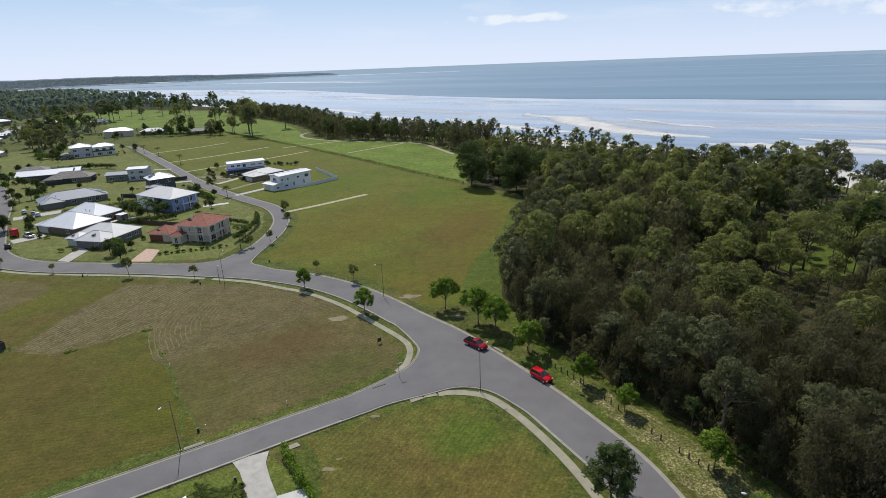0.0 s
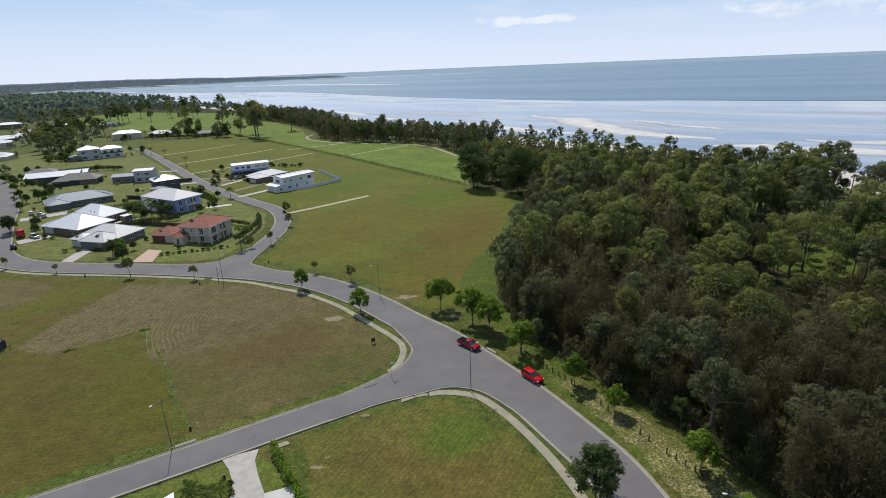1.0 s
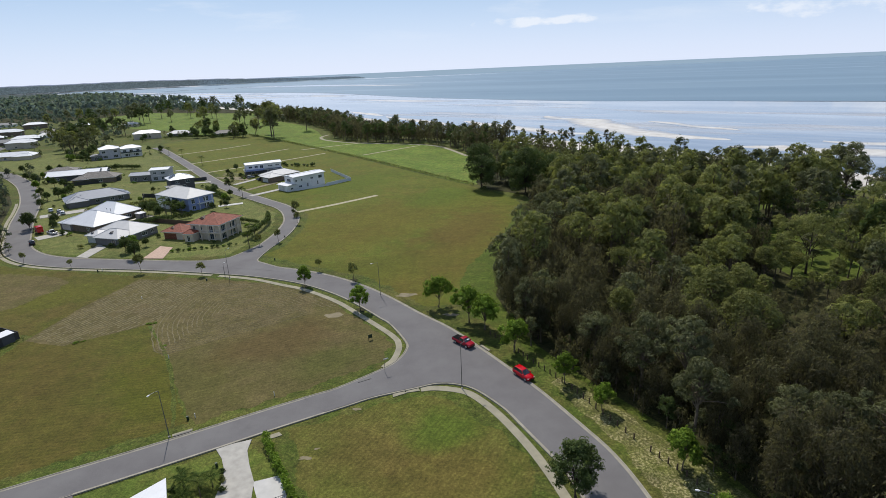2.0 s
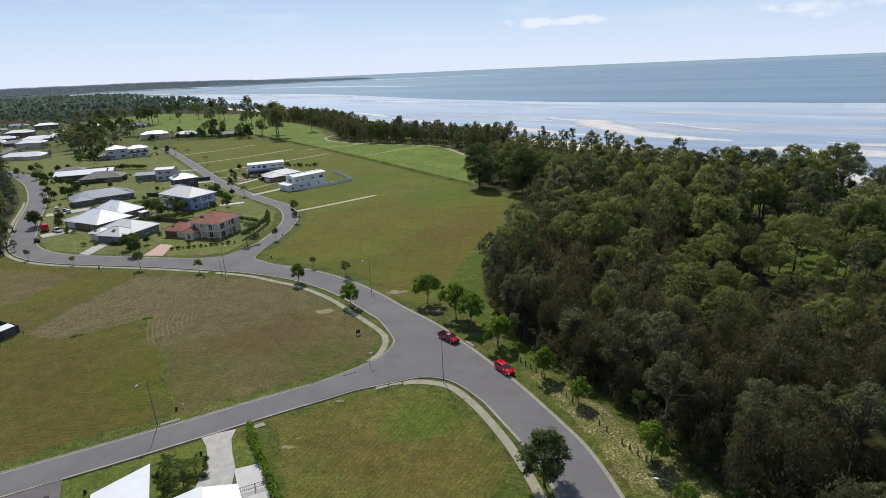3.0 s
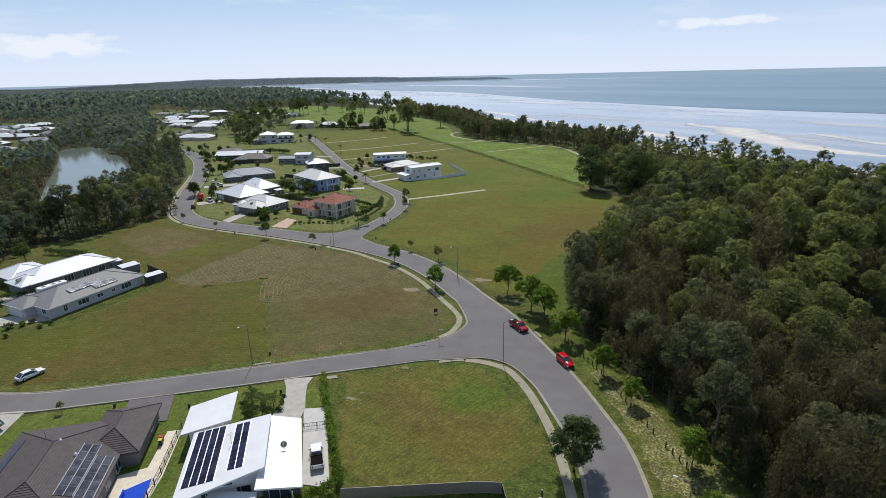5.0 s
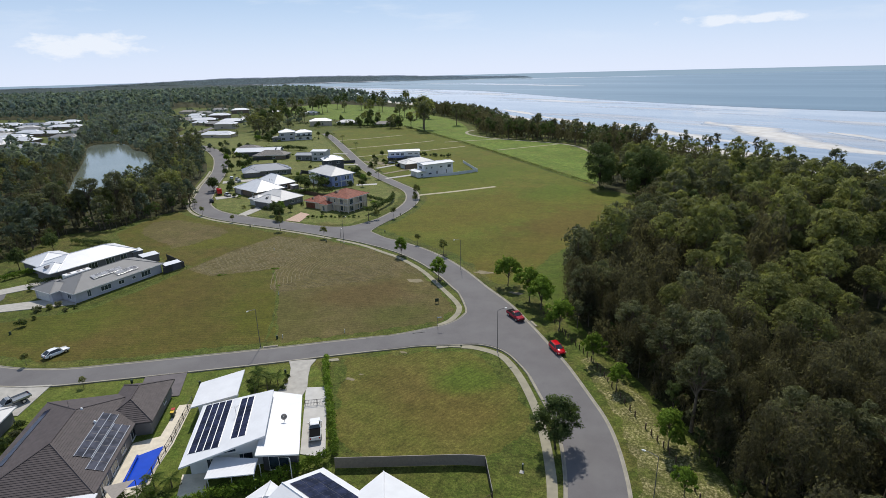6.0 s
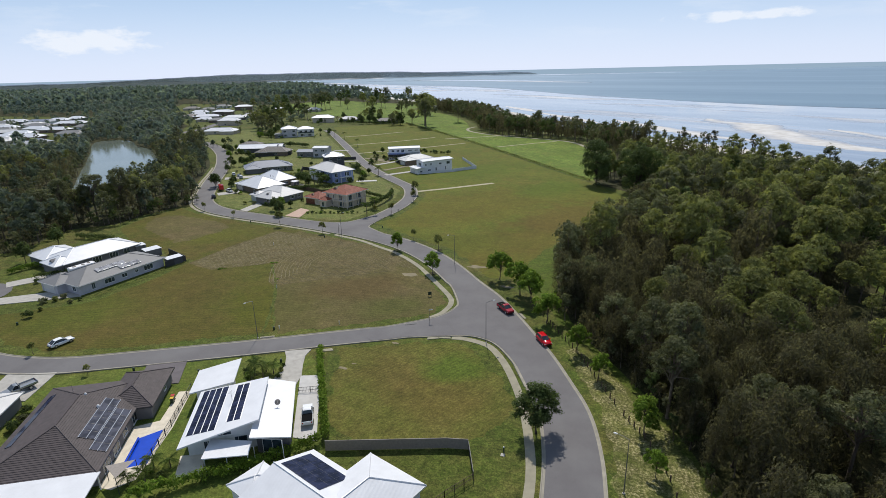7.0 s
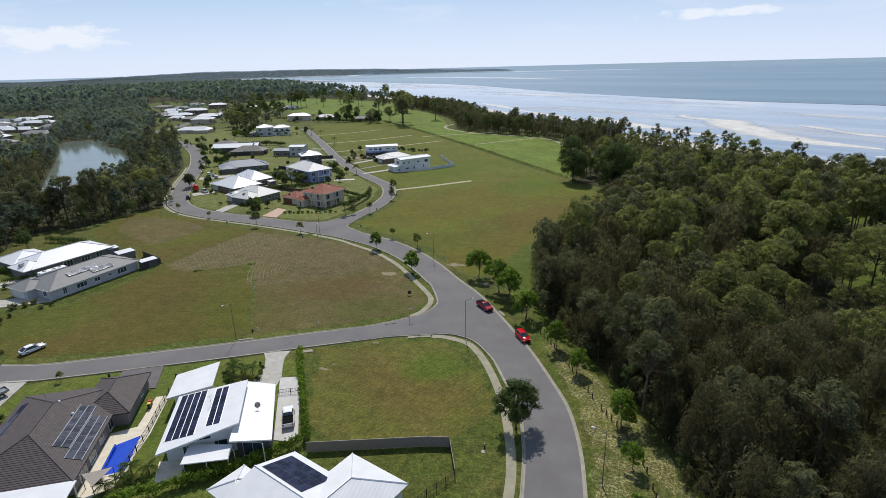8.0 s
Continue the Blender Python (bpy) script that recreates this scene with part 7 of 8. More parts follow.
for x, y, hgt, k in ((-24.3, 134.5, 5.3, 0), (-36.0, 142.6, 3.7, 1), (-70.1, 141.2, 4.3, 0), (-90.7, 145.2, 5.8, 1), (-116.2, 150.6, 3.0, 0), (-136.2, 156.4, 3.8, 1), (-63.5, 46.5, 2.2, 0), (-81.8, 48.8, 2.8, 1), (-63.0, 168.3, 4.2, 0), (-57.4, 171.5, 4.6, 1), (-57.2, 193.5, 5.0, 1), (-61.5, 206.0, 6.6, 0), (-62.0, 204.4, 3.4, 1)):
    SAPLING.plant(x, y, hgt / 4.6, x * 29, k, "slim young street tree on a thin trunk", "young street trees")
for x, y, hgt in ((-65.8, 166.6, 4.6), (-98.8, 244.6, 4.4), (-166.0, 346, 5.4), (-199, 385, 5.4), (-218, 402, 5), (-67.8, 177.5, 4.2), (-122, 217.5, 6.5), (-119.5, 214, 5.5), (-116, 211.5, 5.8), (-125, 215.5, 5.0), (-112.5, 213.5, 5.0)):
    palm(x, y, hgt, 2.3)
# garden palms and shrubs round the nearest houses
for x, y, hgt in ((-33.6, 57.6, 2.0), (-32.4, 56.0, 2.4), (-31.2, 57.8, 1.6), (-30.2, 55.6, 2.6), (-29.4, 57.6, 1.8), (-31.6, 54.0, 1.8), (-30.2, 30.6, 1.8), (-29.0, 28.0, 2.0), (-31.0, 27.0, 1.4), (-28.0, 31.5, 1.3)):
    palm(x, y, hgt, 1.5, 10, "small garden palm with arching fronds")
for k, (x, y, s, l) in enumerate(((-34.6, 56.4, 0.8, "leaf_dark"), (-28.4, 58.6, 0.8, "leaf_euc"), (-29.2, 60.2, 0.6, "leaf_dark"), (-33.0, 54.8, 0.9, "leaf_lime"), (-27.8, 56.6, 0.7, "leaf_dark"), (-30.0, 29.4, 0.9, "leaf_lime"), (-27.6, 29.6, 0.8, "leaf_dark"),
                                   (-53.6, 47.2, 0.5, "leaf_lime"), (-52.6, 47.6, 0.5, "leaf_lime"), (-51.6, 48.0, 0.45, "leaf_lime"), (-62, 34.4, 1.3, "leaf_dark"), (-60.6, 32.6, 1.2, "leaf_grey"), (-59.8, 30.4, 1.4, "leaf_dark"))):
    shrub(x, y, s, l)
rg = random.Random(77)
HOUSE_GARDENS = [(-83.8, 182.7, 11, 8), (-115.5, 227, 11, 9), (-119.3, 182.2, 12, 6), (-139.5, 202, 14, 5), (-171, 245.5, 15, 6), (-205.5, 299.5, 14, 8), (-226, 311, 16, 7), (-142.5, 272, 10, 5), (-170.5, 299, 12, 5), (-95.4, 289, 12, 4), (-110.9, 306.8, 13, 8), (-252, 400, 16, 8), (-137.2, 96.4, 7, 3)]
for cx, cy, rad, n in HOUSE_GARDENS:
    for k in range(n):
        a = rg.uniform(0, 6.283)
        q = rad * rg.uniform(0.88, 1.2)
        shrub(cx + q * math.cos(a), cy + q * math.sin(a), rg.uniform(0.6, 1.5), rg.choice(["leaf_dark", "leaf_euc", "leaf_lime", "leaf_grey", "leaf_dark"]))
for k in range(12):      # low planting before the red-roofed house
    shrub(-91 + k * 1.75, 163.6 + 0.012 * (k - 4) ** 2 + 0.5 * k, rg.uniform(0.5, 1.0), "leaf_dark" if k % 3 else "leaf_lime", "low clipped shrub in a garden row")
hedge([(-70.2, 174), (-69.0, 184), (-69.6, 196), (-72.6, 205)], 1.6, 3.2, "leaf_dark", "tall dark garden hedge beside the red-roofed house", 120, 0.36)
hedge([(-72, 193), (-78, 197), (-84, 200)], 1.4, 2.2, "leaf_dark", "dark clipped hedge behind the house", 100, 0.34)
hedge([(-104, 238), (-110, 246), (-118, 254), (-124, 262)], 2.2, 2.6, "leaf_dark", "dense dark hedge behind the blue house", 70, 0.5)
hedge([(-128, 196), (-122, 200), (-114, 204), (-106, 208)], 1.8, 2.4, "leaf_dark", "shaggy back-garden hedge between two houses", 70, 0.5)
hedge([(-160, 222), (-152, 226), (-144, 232), (-136, 240)], 1.8, 2.2, "leaf_euc", "grey-green planting along a back fence", 60, 0.5)
hedge([(-240, 330), (-228, 336), (-214, 340), (-202, 336)], 2.4, 3.0, "leaf_dark", "dark planting behind the white-roofed house", 60, 0.6)
hedge([(-286, 392), (-276, 388), (-268, 386)], 2.6, 3.2, "leaf_dark", "dense dark shrubs before the two-storey house", 60, 0.6)
for k in range(9):
    shrub(-109 + 2.7 * k, 331.5 - 0.75 * k + 1.2 * math.sin(k * 2.3), 1.5 + 0.5 * math.sin(k * 1.7), "leaf_dark" if k % 3 else "leaf_grey", "rounded dark shrub behind a house")
hedge([(-118, 292), (-112, 296), (-106, 299)], 1.6, 1.6, "leaf_grey", "low grey-green shrubs in a front garden", 60, 0.4)
hedge([(-25.2, 67.2), (-21.6, 61.6), (-17.0, 54.6), (-12.8, 48.4), (-9.9, 44.0)], 1.15, 1.9, "leaf_lime", "shaggy bright green boundary hedge", 130, 0.26)
hedge([(-9.9, 43.2), (-12.6, 39.4), (-15.6, 36.0), (-19.4, 32.4), (-23.6, 28.8), (-28, 25)], 1.5, 1.9, "leaf_lime", "shaggy green hedge between two houses", 130, 0.28)
hedge([(-137.6, 80.4), (-136.6, 84.6), (-134.6, 88.0)], 1.6, 1.5, "leaf_lime", "low clipped hedge beside a driveway", 110)
hedge([(-125.4, 79.6), (-121.4, 83.4), (-118.6, 87)], 1.6, 1.6, "leaf_dark", "dark clipped hedge beside a driveway", 110)
hedge([(-97.2, 75.2), (-95.0, 88.0), (-93.6, 103.5)], 0.7, 0.8, "leaf_dark", "low straggling planting along a boundary", 16, 0.22)
hedge([(-152, 112.5), (-144, 113.2), (-136, 113.2)], 2.2, 1.8, "leaf_dark", "dense garden hedge behind the house", 100, 0.36)
for x, y, s, l in ((-106.4, 68.2, 1.3, "leaf_grey"), (-104.3, 72.0, 1.0, "leaf_grey"), (-100.9, 61.4, 1.4, "leaf_dark"), (-102.6, 64.8, 0.9, "leaf_euc"), (-99.7, 70.4, 0.8, "leaf_grey"), (-104.8, 70.2, 1.2, "leaf_euc"), (-98.9, 72.2, 0.6, "leaf_dark"), (-122.4, 77.6, 1.1, "leaf_dark"), (-138.6, 77.0, 1.1, "leaf_lime")):
    shrub(x, y, s, l, "grey-green shrub on the edge of a lawn")
for x, y, s in ((-142.8, 88.4, 0.62), (-150, 104, 0.6), (-100.0, 157.9, 0.58), (-160, 203, 0.5), (-155.5, 196, 0.4), (-196, 262, 0.5), (-212, 280, 0.55), (-202, 272, 0.42), (-222, 286, 0.5), (-119, 221, 0.5), (-114.5, 217.5, 0.44), (-123, 224, 0.5), (-117, 216, 0.36), (-126, 219, 0.4), (-102, 219.5, 0.35), (-98, 224, 0.32), (-103.6, 170.6, 0.3)):
    GARDEN.plant(x, y, s * 1.8, x * 13, int(x), "leafy dark green garden tree beside a house", "garden trees")

for x, y, s, l in ((-168, 200, 0.62, 0), (-228.7, 281, 0.5, 1), (-255.7, 308, 0.5, 0), (-250.7, 315, 0.4, 1), (-259, 332, 0.55, 0), (-190, 249.5, 0.34, 1), (-106.3, 168, 0.5, 1), (-116.4, 254, 0.5, 0), (-103.8, 236.5, 0.4, 1), (-105.3, 246, 0.36, 0), (-283, 387, 0.5, 1), (-272, 389, 0.55, 0), (-290, 392, 0.45, 1), (-220, 339, 0.4, 0), (-109, 306, 0.24, 1), (-105.4, 316, 0.26, 0), (-114, 286, 0.2, 1), (-121, 280.4, 0.22, 0), (-215, 264.6, 0.32, 1), (-262, 345, 0.4, 0), (-236, 300, 0.36, 1), (-152, 262, 0.3, 0), (-158, 233, 0.3, 1), (-186, 275, 0.36, 0), (-146, 240, 0.28, 1), (-133, 250, 0.3, 0)):
    (GARDEN if l == 0 else GARDEN_LIME).plant(x, y, s * 1.7, x * 17, int(y), "", "garden trees")
for x, y, s in ((-165.5, 196.3, 1.25), (-190.1, 234.1, 0.8), (-213.3, 264.7, 0.7), (-281.7, 337.3, 0.9), (-242.3, 298.3, 1.05), (-196.2, 254.0, 1.0), (-194.1, 256.2, 0.9), (-199, 250, 0.8), (-115.1, 250.8, 0.8), (-107.6, 231.0, 0.55), (-101.1, 233.7, 0.5), (-107.1, 164.6, 0.95), (-131.5, 305.7, 0.6), (-132.4, 319.7, 0.7), (-119.4, 294.5, 0.5), (-128.8, 216.1, 1.0), (-120.4, 210.1, 0.9), (-124.5, 213, 1.1), (-133, 220, 0.8)):
    GARDEN.plant(x, y, s, x * 19, int(y), "", "garden trees")

# planted bed before the pair of houses by the vacant lots
sheet("ground_garden_bed", [(-121, 270), (-114, 276), (-113, 292), (-122, 305), (-134, 314), (-136, 308), (-128, 294), (-124, 282)], 0.03, M["mulch"], "brown mulch bed with scattered shrubs", smooth_step=4, ragged=0.7)
bed = random.Random(91)
for k in range(22):
    t = bed.random()
    shrub(-118 - 15 * t + bed.uniform(-2.4, 2.4), 273 + 38 * t + bed.uniform(-3, 3), bed.uniform(0.5, 1.5), bed.choice(["leaf_dark", "leaf_grey", "leaf_euc", "leaf_dark"]), "dark shrub in a mulched garden bed")
# gardens round the row of houses at the park's end, and round the pale two-storey house
for x, y, s in ((-291, 492, 0.9), (-296, 506, 1.1), (-272, 508, 1.1), (-265, 512, 0.8), (-258, 509, 1.2), (-250, 513, 1.5), (-246, 507, 0.9), (-240, 512, 1.7), (-236, 516, 1.3), (-231, 508, 0.8), (-222, 508, 0.7), (-214, 506, 1.0), (-208, 504, 1.3), (-203, 508, 1.8), (-198, 503, 1.1), (-262, 532, 1.5), (-250, 538, 1.3), (-290, 548, 1.2), (-300, 512, 0.7), (-212, 532, 1.4), (-240, 536, 1.6),
                (-274, 384, 0.8), (-281, 396, 1.0), (-284, 408, 1.2), (-288, 418, 1.4), (-277, 376, 0.7), (-262, 372, 0.6), (-268, 417, 1.0), (-230, 412, 0.7), (-234, 420, 0.9), (-296, 402, 1.2), (-246, 424, 0.8)):
    GARDEN.plant(x, y, s, x * 23, int(y), "leafy dark green garden tree beside a house", "garden trees")

# hedge-like fence along the park, with its posts
park_line = spline([(11, 254), (-25, 302), (-66.3, 357), (-123, 428.5), (-203, 524)], 3)
pf = thing("park_fence", "low overgrown post fence along the park", "fence")
for p in park_line[::2]:
    part("post", boxes((p.x - 0.08, p.x + 0.08, p.y - 0.08, p.y + 0.08, 0, 1.25)), M["timber"], pf)
rng2 = np.random.default_rng(8)
v, f = leaf_cloud(rng2, [(p.x, p.y, 0.55, rng2.uniform(0.7, 1.1)) for p in spline([(11, 254), (-25, 302), (-66.3, 357), (-123, 428.5), (-203, 524)], 1.1)], 9000, 0.42)
v[:, 2] = np.maximum(v[:, 2], 0.02)
part("overgrowth", array_mesh("overgrowth", v, f, [M["leaf_euc"]]), None, pf, "rough green overgrowth")

# scattered trees of the park, the suburb and the far edge
mid = []
rg = random.Random(31)
# tall gums of the park and its edges
gums = []
for x, y, k in ((-306, 418, 1.0), (-300, 424, 0.8), (-312, 430, 1.1), (-311, 446, 1.2), (-318, 438, 0.9), (-326, 478, 1.1), (-386, 530, 1.2), (-372, 532, 1.3), (-360, 542, 1.2), (-374, 580, 1.2), (-415, 610, 1.3), (-398, 548, 1.0), (-346, 556, 0.9), (-356, 566, 1.1), (-402, 588, 1.1), (-346, 462, 1.1), (-360, 490, 1.0), (-322, 456, 0.9), (-376, 512, 1.1), (-392, 512, 0.9), (-268, 556, 0.7), (-258, 548, 0.9), (-250, 540, 1.0), (-246, 552, 0.8), (-212, 512, 0.7), (-214, 524, 0.8), (-190, 512, 0.9), (-290, 545, 0.6), (-180, 522, 1.1), (-150, 540, 1.2), (-330, 459, 1.3), (-327, 440, 1.1), (-370, 502, 1.2), (-565, 777, 1.1), (-548, 777, 1.2), (-504, 738, 1.3), (-502, 764, 1.3), (-495, 777, 1.1), (-414, 684, 1.5), (-408, 690, 1.3), (-412, 705, 1.6), (-417, 728, 1.3),
                (-388, 729, 1.0), (-385, 778, 1.3), (-417, 930, 1.5), (-390, 833, 1.4), (-195, 521, 0.9), (-172, 500, 1.75), (-163, 480, 1.5), (-200, 503, 0.8), (-207, 497, 0.7), (-300, 639, 1.4), (-565, 736, 1.0), (-240, 596, 1.2), (-227, 618, 1.5), (-213, 622, 1.4), (-255, 648, 1.2), (-440, 800, 1.3), (-460, 860, 1.4),
                (-350, 770, 1.2), (-330, 740, 1.1), (-470, 770, 1.2), (-430, 860, 1.2), (-520, 870, 1.3), (-400, 990, 1.4), (-455, 968, 1.4), (-360, 905, 1.3)):
    gums.append((x, y, k * (1.3 if x > -182 else 1.15), rg.uniform(0, 6), rg.choice(["leaf_grey", "leaf_dark", "leaf_euc"]), rg.randrange(9)))
PARK = {k: forms(640 + 10 * i, 4, height=14.5, spread=5.4, bare=3.2, lobes_n=22, leaf_n=640, leaf_size=1.15, gap=0.15, dome=True, flat=1.7, fuzz=0.26, subs=6, limbs=2, rag=1.2) for i, k in enumerate(("leaf_euc", "leaf_grey", "leaf_cas", "leaf_dark"))}
wood("park_gums", gums, PARK, "tall dark gums standing in the park")
# garden trees between the far houses
for k in range(1100):
    x, y = (rg.uniform(-700, -370), rg.uniform(420, 800)) if k % 2 else (rg.uniform(-760, -430), rg.uniform(285, 540))
    tree_free = all(((x - q[0] - 5) / 1.2) ** 2 + (y - q[1] + 10) ** 2 > 560 for q in FAR) and not near_line((x, y), ROAD_A, 6) and not inside((x, y), POND)
    west_part = y < 0.62 * -x + 130
    if tree_free and (west_part or y > 0.92 * -x + 60) and noise.noise((x * 0.02, y * 0.02, 5)) > -0.3 and not inside((x, y), FAR_PARK):
        mid.append((x, y, rg.uniform(0.28, 0.66), rg.uniform(0, 6), rg.choice(["leaf_grey", "leaf_euc", "leaf_dark", "leaf_dark"]), rg.randrange(9)))
# planting close round every far house
for q in FAR:
    for k in range(8):
        a = rg.uniform(0, 6.283)
        x, y = q[0] + (q[3] * 0.5 + rg.uniform(2, 6)) * math.cos(a), q[1] + (q[4] * 0.5 + rg.uniform(3, 7)) * math.sin(a)
        if all(abs(x - o[0]) > o[3] * 0.5 + 1 or abs(y - o[1]) > o[4] * 0.5 + 2 for o in FAR) and not near_line((x, y), ROAD_A, 6):
            mid.append((x, y, rg.uniform(0.2, 0.42), rg.uniform(0, 6), rg.choice(["leaf_grey", "leaf_dark", "leaf_bush"]), rg.randrange(9)))
# dense planting under the gums beside the back street, and shrubs down the verge
for x, y, n, wide in ((-290, 401, 7, 6), (-273, 400, 6, 5), (-340, 462, 6, 9), (-333, 474, 4, 8), (-362, 530, 8, 10), (-388, 526, 6, 8), (-386, 416, 7, 8), (-374, 582, 8, 10), (-308, 428, 9, 9), (-318, 468, 7, 9), (-345, 520, 8, 12), (-360, 552, 8, 12), (-300, 440, 5, 6), (-330, 500, 6, 10), (-414, 622, 6, 9), (-417, 652, 6, 9), (-258, 312, 4, 4), (-240, 298, 4, 4), (-279, 324, 3, 3), (-281, 344, 3, 4), (-202, 252, 4, 4)):
    for k in range(n):
        mid.append((x + rg.uniform(-wide, wide), y + rg.uniform(-wide, wide) * 0.6, rg.uniform(0.2, 0.52), rg.uniform(0, 6), rg.choice(["leaf_grey", "leaf_dark", "leaf_bush"]), rg.randrange(9)))
near_mid = [m for m in mid if math.hypot(m[0], m[1]) < 620]
wood("suburb_trees", near_mid, LIGHT, "scattered gum trees among the distant houses")
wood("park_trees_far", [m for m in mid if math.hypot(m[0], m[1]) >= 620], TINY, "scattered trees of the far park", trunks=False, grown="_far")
hedge([(-282, 513), (-262, 516), (-240, 512), (-222, 508), (-204, 519)], 2.4, 2.4, "leaf_dark", "shaggy garden hedge along the park", 40, 0.6)
# the woods that fill the land behind the suburb
OPEN = [(-100, 520), (-260, 480), (-300, 420), (-340, 360), (-430, 280), (-520, 275), (-940, 380), (-940, 560), (-742, 562), (-625, 575), (-590, 600), (-700, 700), (-760, 765), (-830, 860), (-640, 815), (-600, 800), (-570, 880), (-545, 950), (-480, 920), (-440, 895), (-374, 858), (-335, 838), (-285, 842), (-190, 720)]
LAND = [(c[0], c[1]) for c in COAST[5:]] + [(-4900, 3500), (-4900, -500), (100, -500)]
back = []
y = 470.0
while y < 2300:
    across, along = (8.5, 9.0) if y < 760 else ((13.0, 17.0) if y < 1150 else (19.0, 30.0))
    ang = 100.0
    while ang < (186 if y < 900 else 168):
        x2, y2 = y * math.cos(radians(ang)) + rg.uniform(-5, 5), y * math.sin(radians(ang)) + rg.uniform(-5, 5)
        if (x2 < -430 or y2 > 830) and inside((x2, y2), LAND) and not inside((x2, y2), OPEN) and not inside((x2, y2), WEST) and y2 > 40 and not inside((x2, y2), BELT):
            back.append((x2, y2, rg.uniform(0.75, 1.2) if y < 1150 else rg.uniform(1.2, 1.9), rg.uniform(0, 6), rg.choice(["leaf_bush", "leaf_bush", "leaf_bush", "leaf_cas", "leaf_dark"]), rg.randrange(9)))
        ang += math.degrees(across / y)
    y += along
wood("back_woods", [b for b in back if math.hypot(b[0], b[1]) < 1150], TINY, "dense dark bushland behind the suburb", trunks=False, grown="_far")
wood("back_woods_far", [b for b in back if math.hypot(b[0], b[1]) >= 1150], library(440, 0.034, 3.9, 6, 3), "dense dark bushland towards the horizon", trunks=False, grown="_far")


def far_canopy():
    """The crowns of the far bushland as one rolling sheet out to the horizon."""
    verts, faces, idx = [], [], {}
    land = [(c[0], c[1]) for c in COAST[12:]] + [(-4930, 3560), (-4930, -600), (-100, -600)]
    radii, r = [], 2150.0
    while r < 4880:
        radii.append(r)
        r *= 1.0105
    angs = [102 + k * 0.26 for k in range(320)]
    for i, rr in enumerate(radii):
        for j, a in enumerate(angs):
            x, y = rr * math.cos(radians(a)), rr * math.sin(radians(a))
            if x > -4920 and inside((x, y), land) and inside((x + 25, y + 25), land):
                hgt = 11 + 3.5 * noise.noise((x * 0.05, y * 0.05, 0)) + 5 * noise.noise((x * 0.006, y * 0.006, 4)) + 3 * noise.noise((x * 0.21, y * 0.21, 9))
                if noise.noise((x * 0.0025, y * 0.004, 12)) > 0.38:
                    hgt = 1.0
                hgt *= min(1.0, 0.1 + i / 6)
                idx[i, j] = len(verts)
                verts.append((x, y, max(0.6, hgt)))
    for i in range(len(radii) - 1):
        for j in range(len(angs) - 1):
            q = [(i, j), (i + 1, j), (i + 1, j + 1), (i, j + 1)]
            if all(c in idx for c in q):
                faces.append([idx[c] for c in q])
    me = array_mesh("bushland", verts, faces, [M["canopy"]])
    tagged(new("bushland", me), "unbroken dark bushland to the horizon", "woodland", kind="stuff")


far_canopy()

# ---- vehicles ----
def loft(sections, closed=True):
    """A body from cross-sections (x, [(y, z) of one half from the bottom up]); the other half is mirrored."""
    bm = bmesh.new()
    rings = []
    for x, half in sections:
        pts = [(y, z) for y, z in half] + [(-y, z) for y, z in reversed(half)]
        rings.append([bm.verts.new((x, y, z)) for y, z in pts])
    n = len(rings[0])
    for a, b in zip(rings, rings[1:]):
        for k in range(n):
            bm.faces.new((a[k], b[k], b[(k + 1) % n], a[(k + 1) % n]))
    bm.faces.new(rings[0])
    bm.faces.new(rings[-1][::-1])
    bmesh.ops.recalc_face_normals(bm, faces=bm.faces)
    return bm


def wheel(parent, x, y, r, wd=0.22):
    bm = bmesh.new()
    prof = [(r * 0.62, -wd / 2), (r * 0.93, -wd / 2), (r, -wd * 0.3), (r, wd * 0.3), (r * 0.93, wd / 2), (r * 0.62, wd / 2)]
    n = 18
    rings = [[bm.verts.new((x + q * math.cos(a), y + c, r + q * math.sin(a))) for a in (2 * math.pi * k / n for k in range(n))] for q, c in prof]
    for a, b in zip(rings, rings[1:] + rings[:1]):
        for k in range(n):
            bm.faces.new((a[k], a[(k + 1) % n], b[(k + 1) % n], b[k]))
    bmesh.ops.recalc_face_normals(bm, faces=bm.faces)
    wh = part("wheel", bm, M["rubber"], parent, "black tyre")
    bm = bmesh.new()
    bmesh.ops.create_cone(bm, cap_ends=True, segments=14, radius1=r * 0.62, radius2=r * 0.62, depth=wd * 0.8, matrix=pose(x, y, r, 90, 0, 0))
    part("rim", bm, M["alu"], wh, "silver alloy rim")


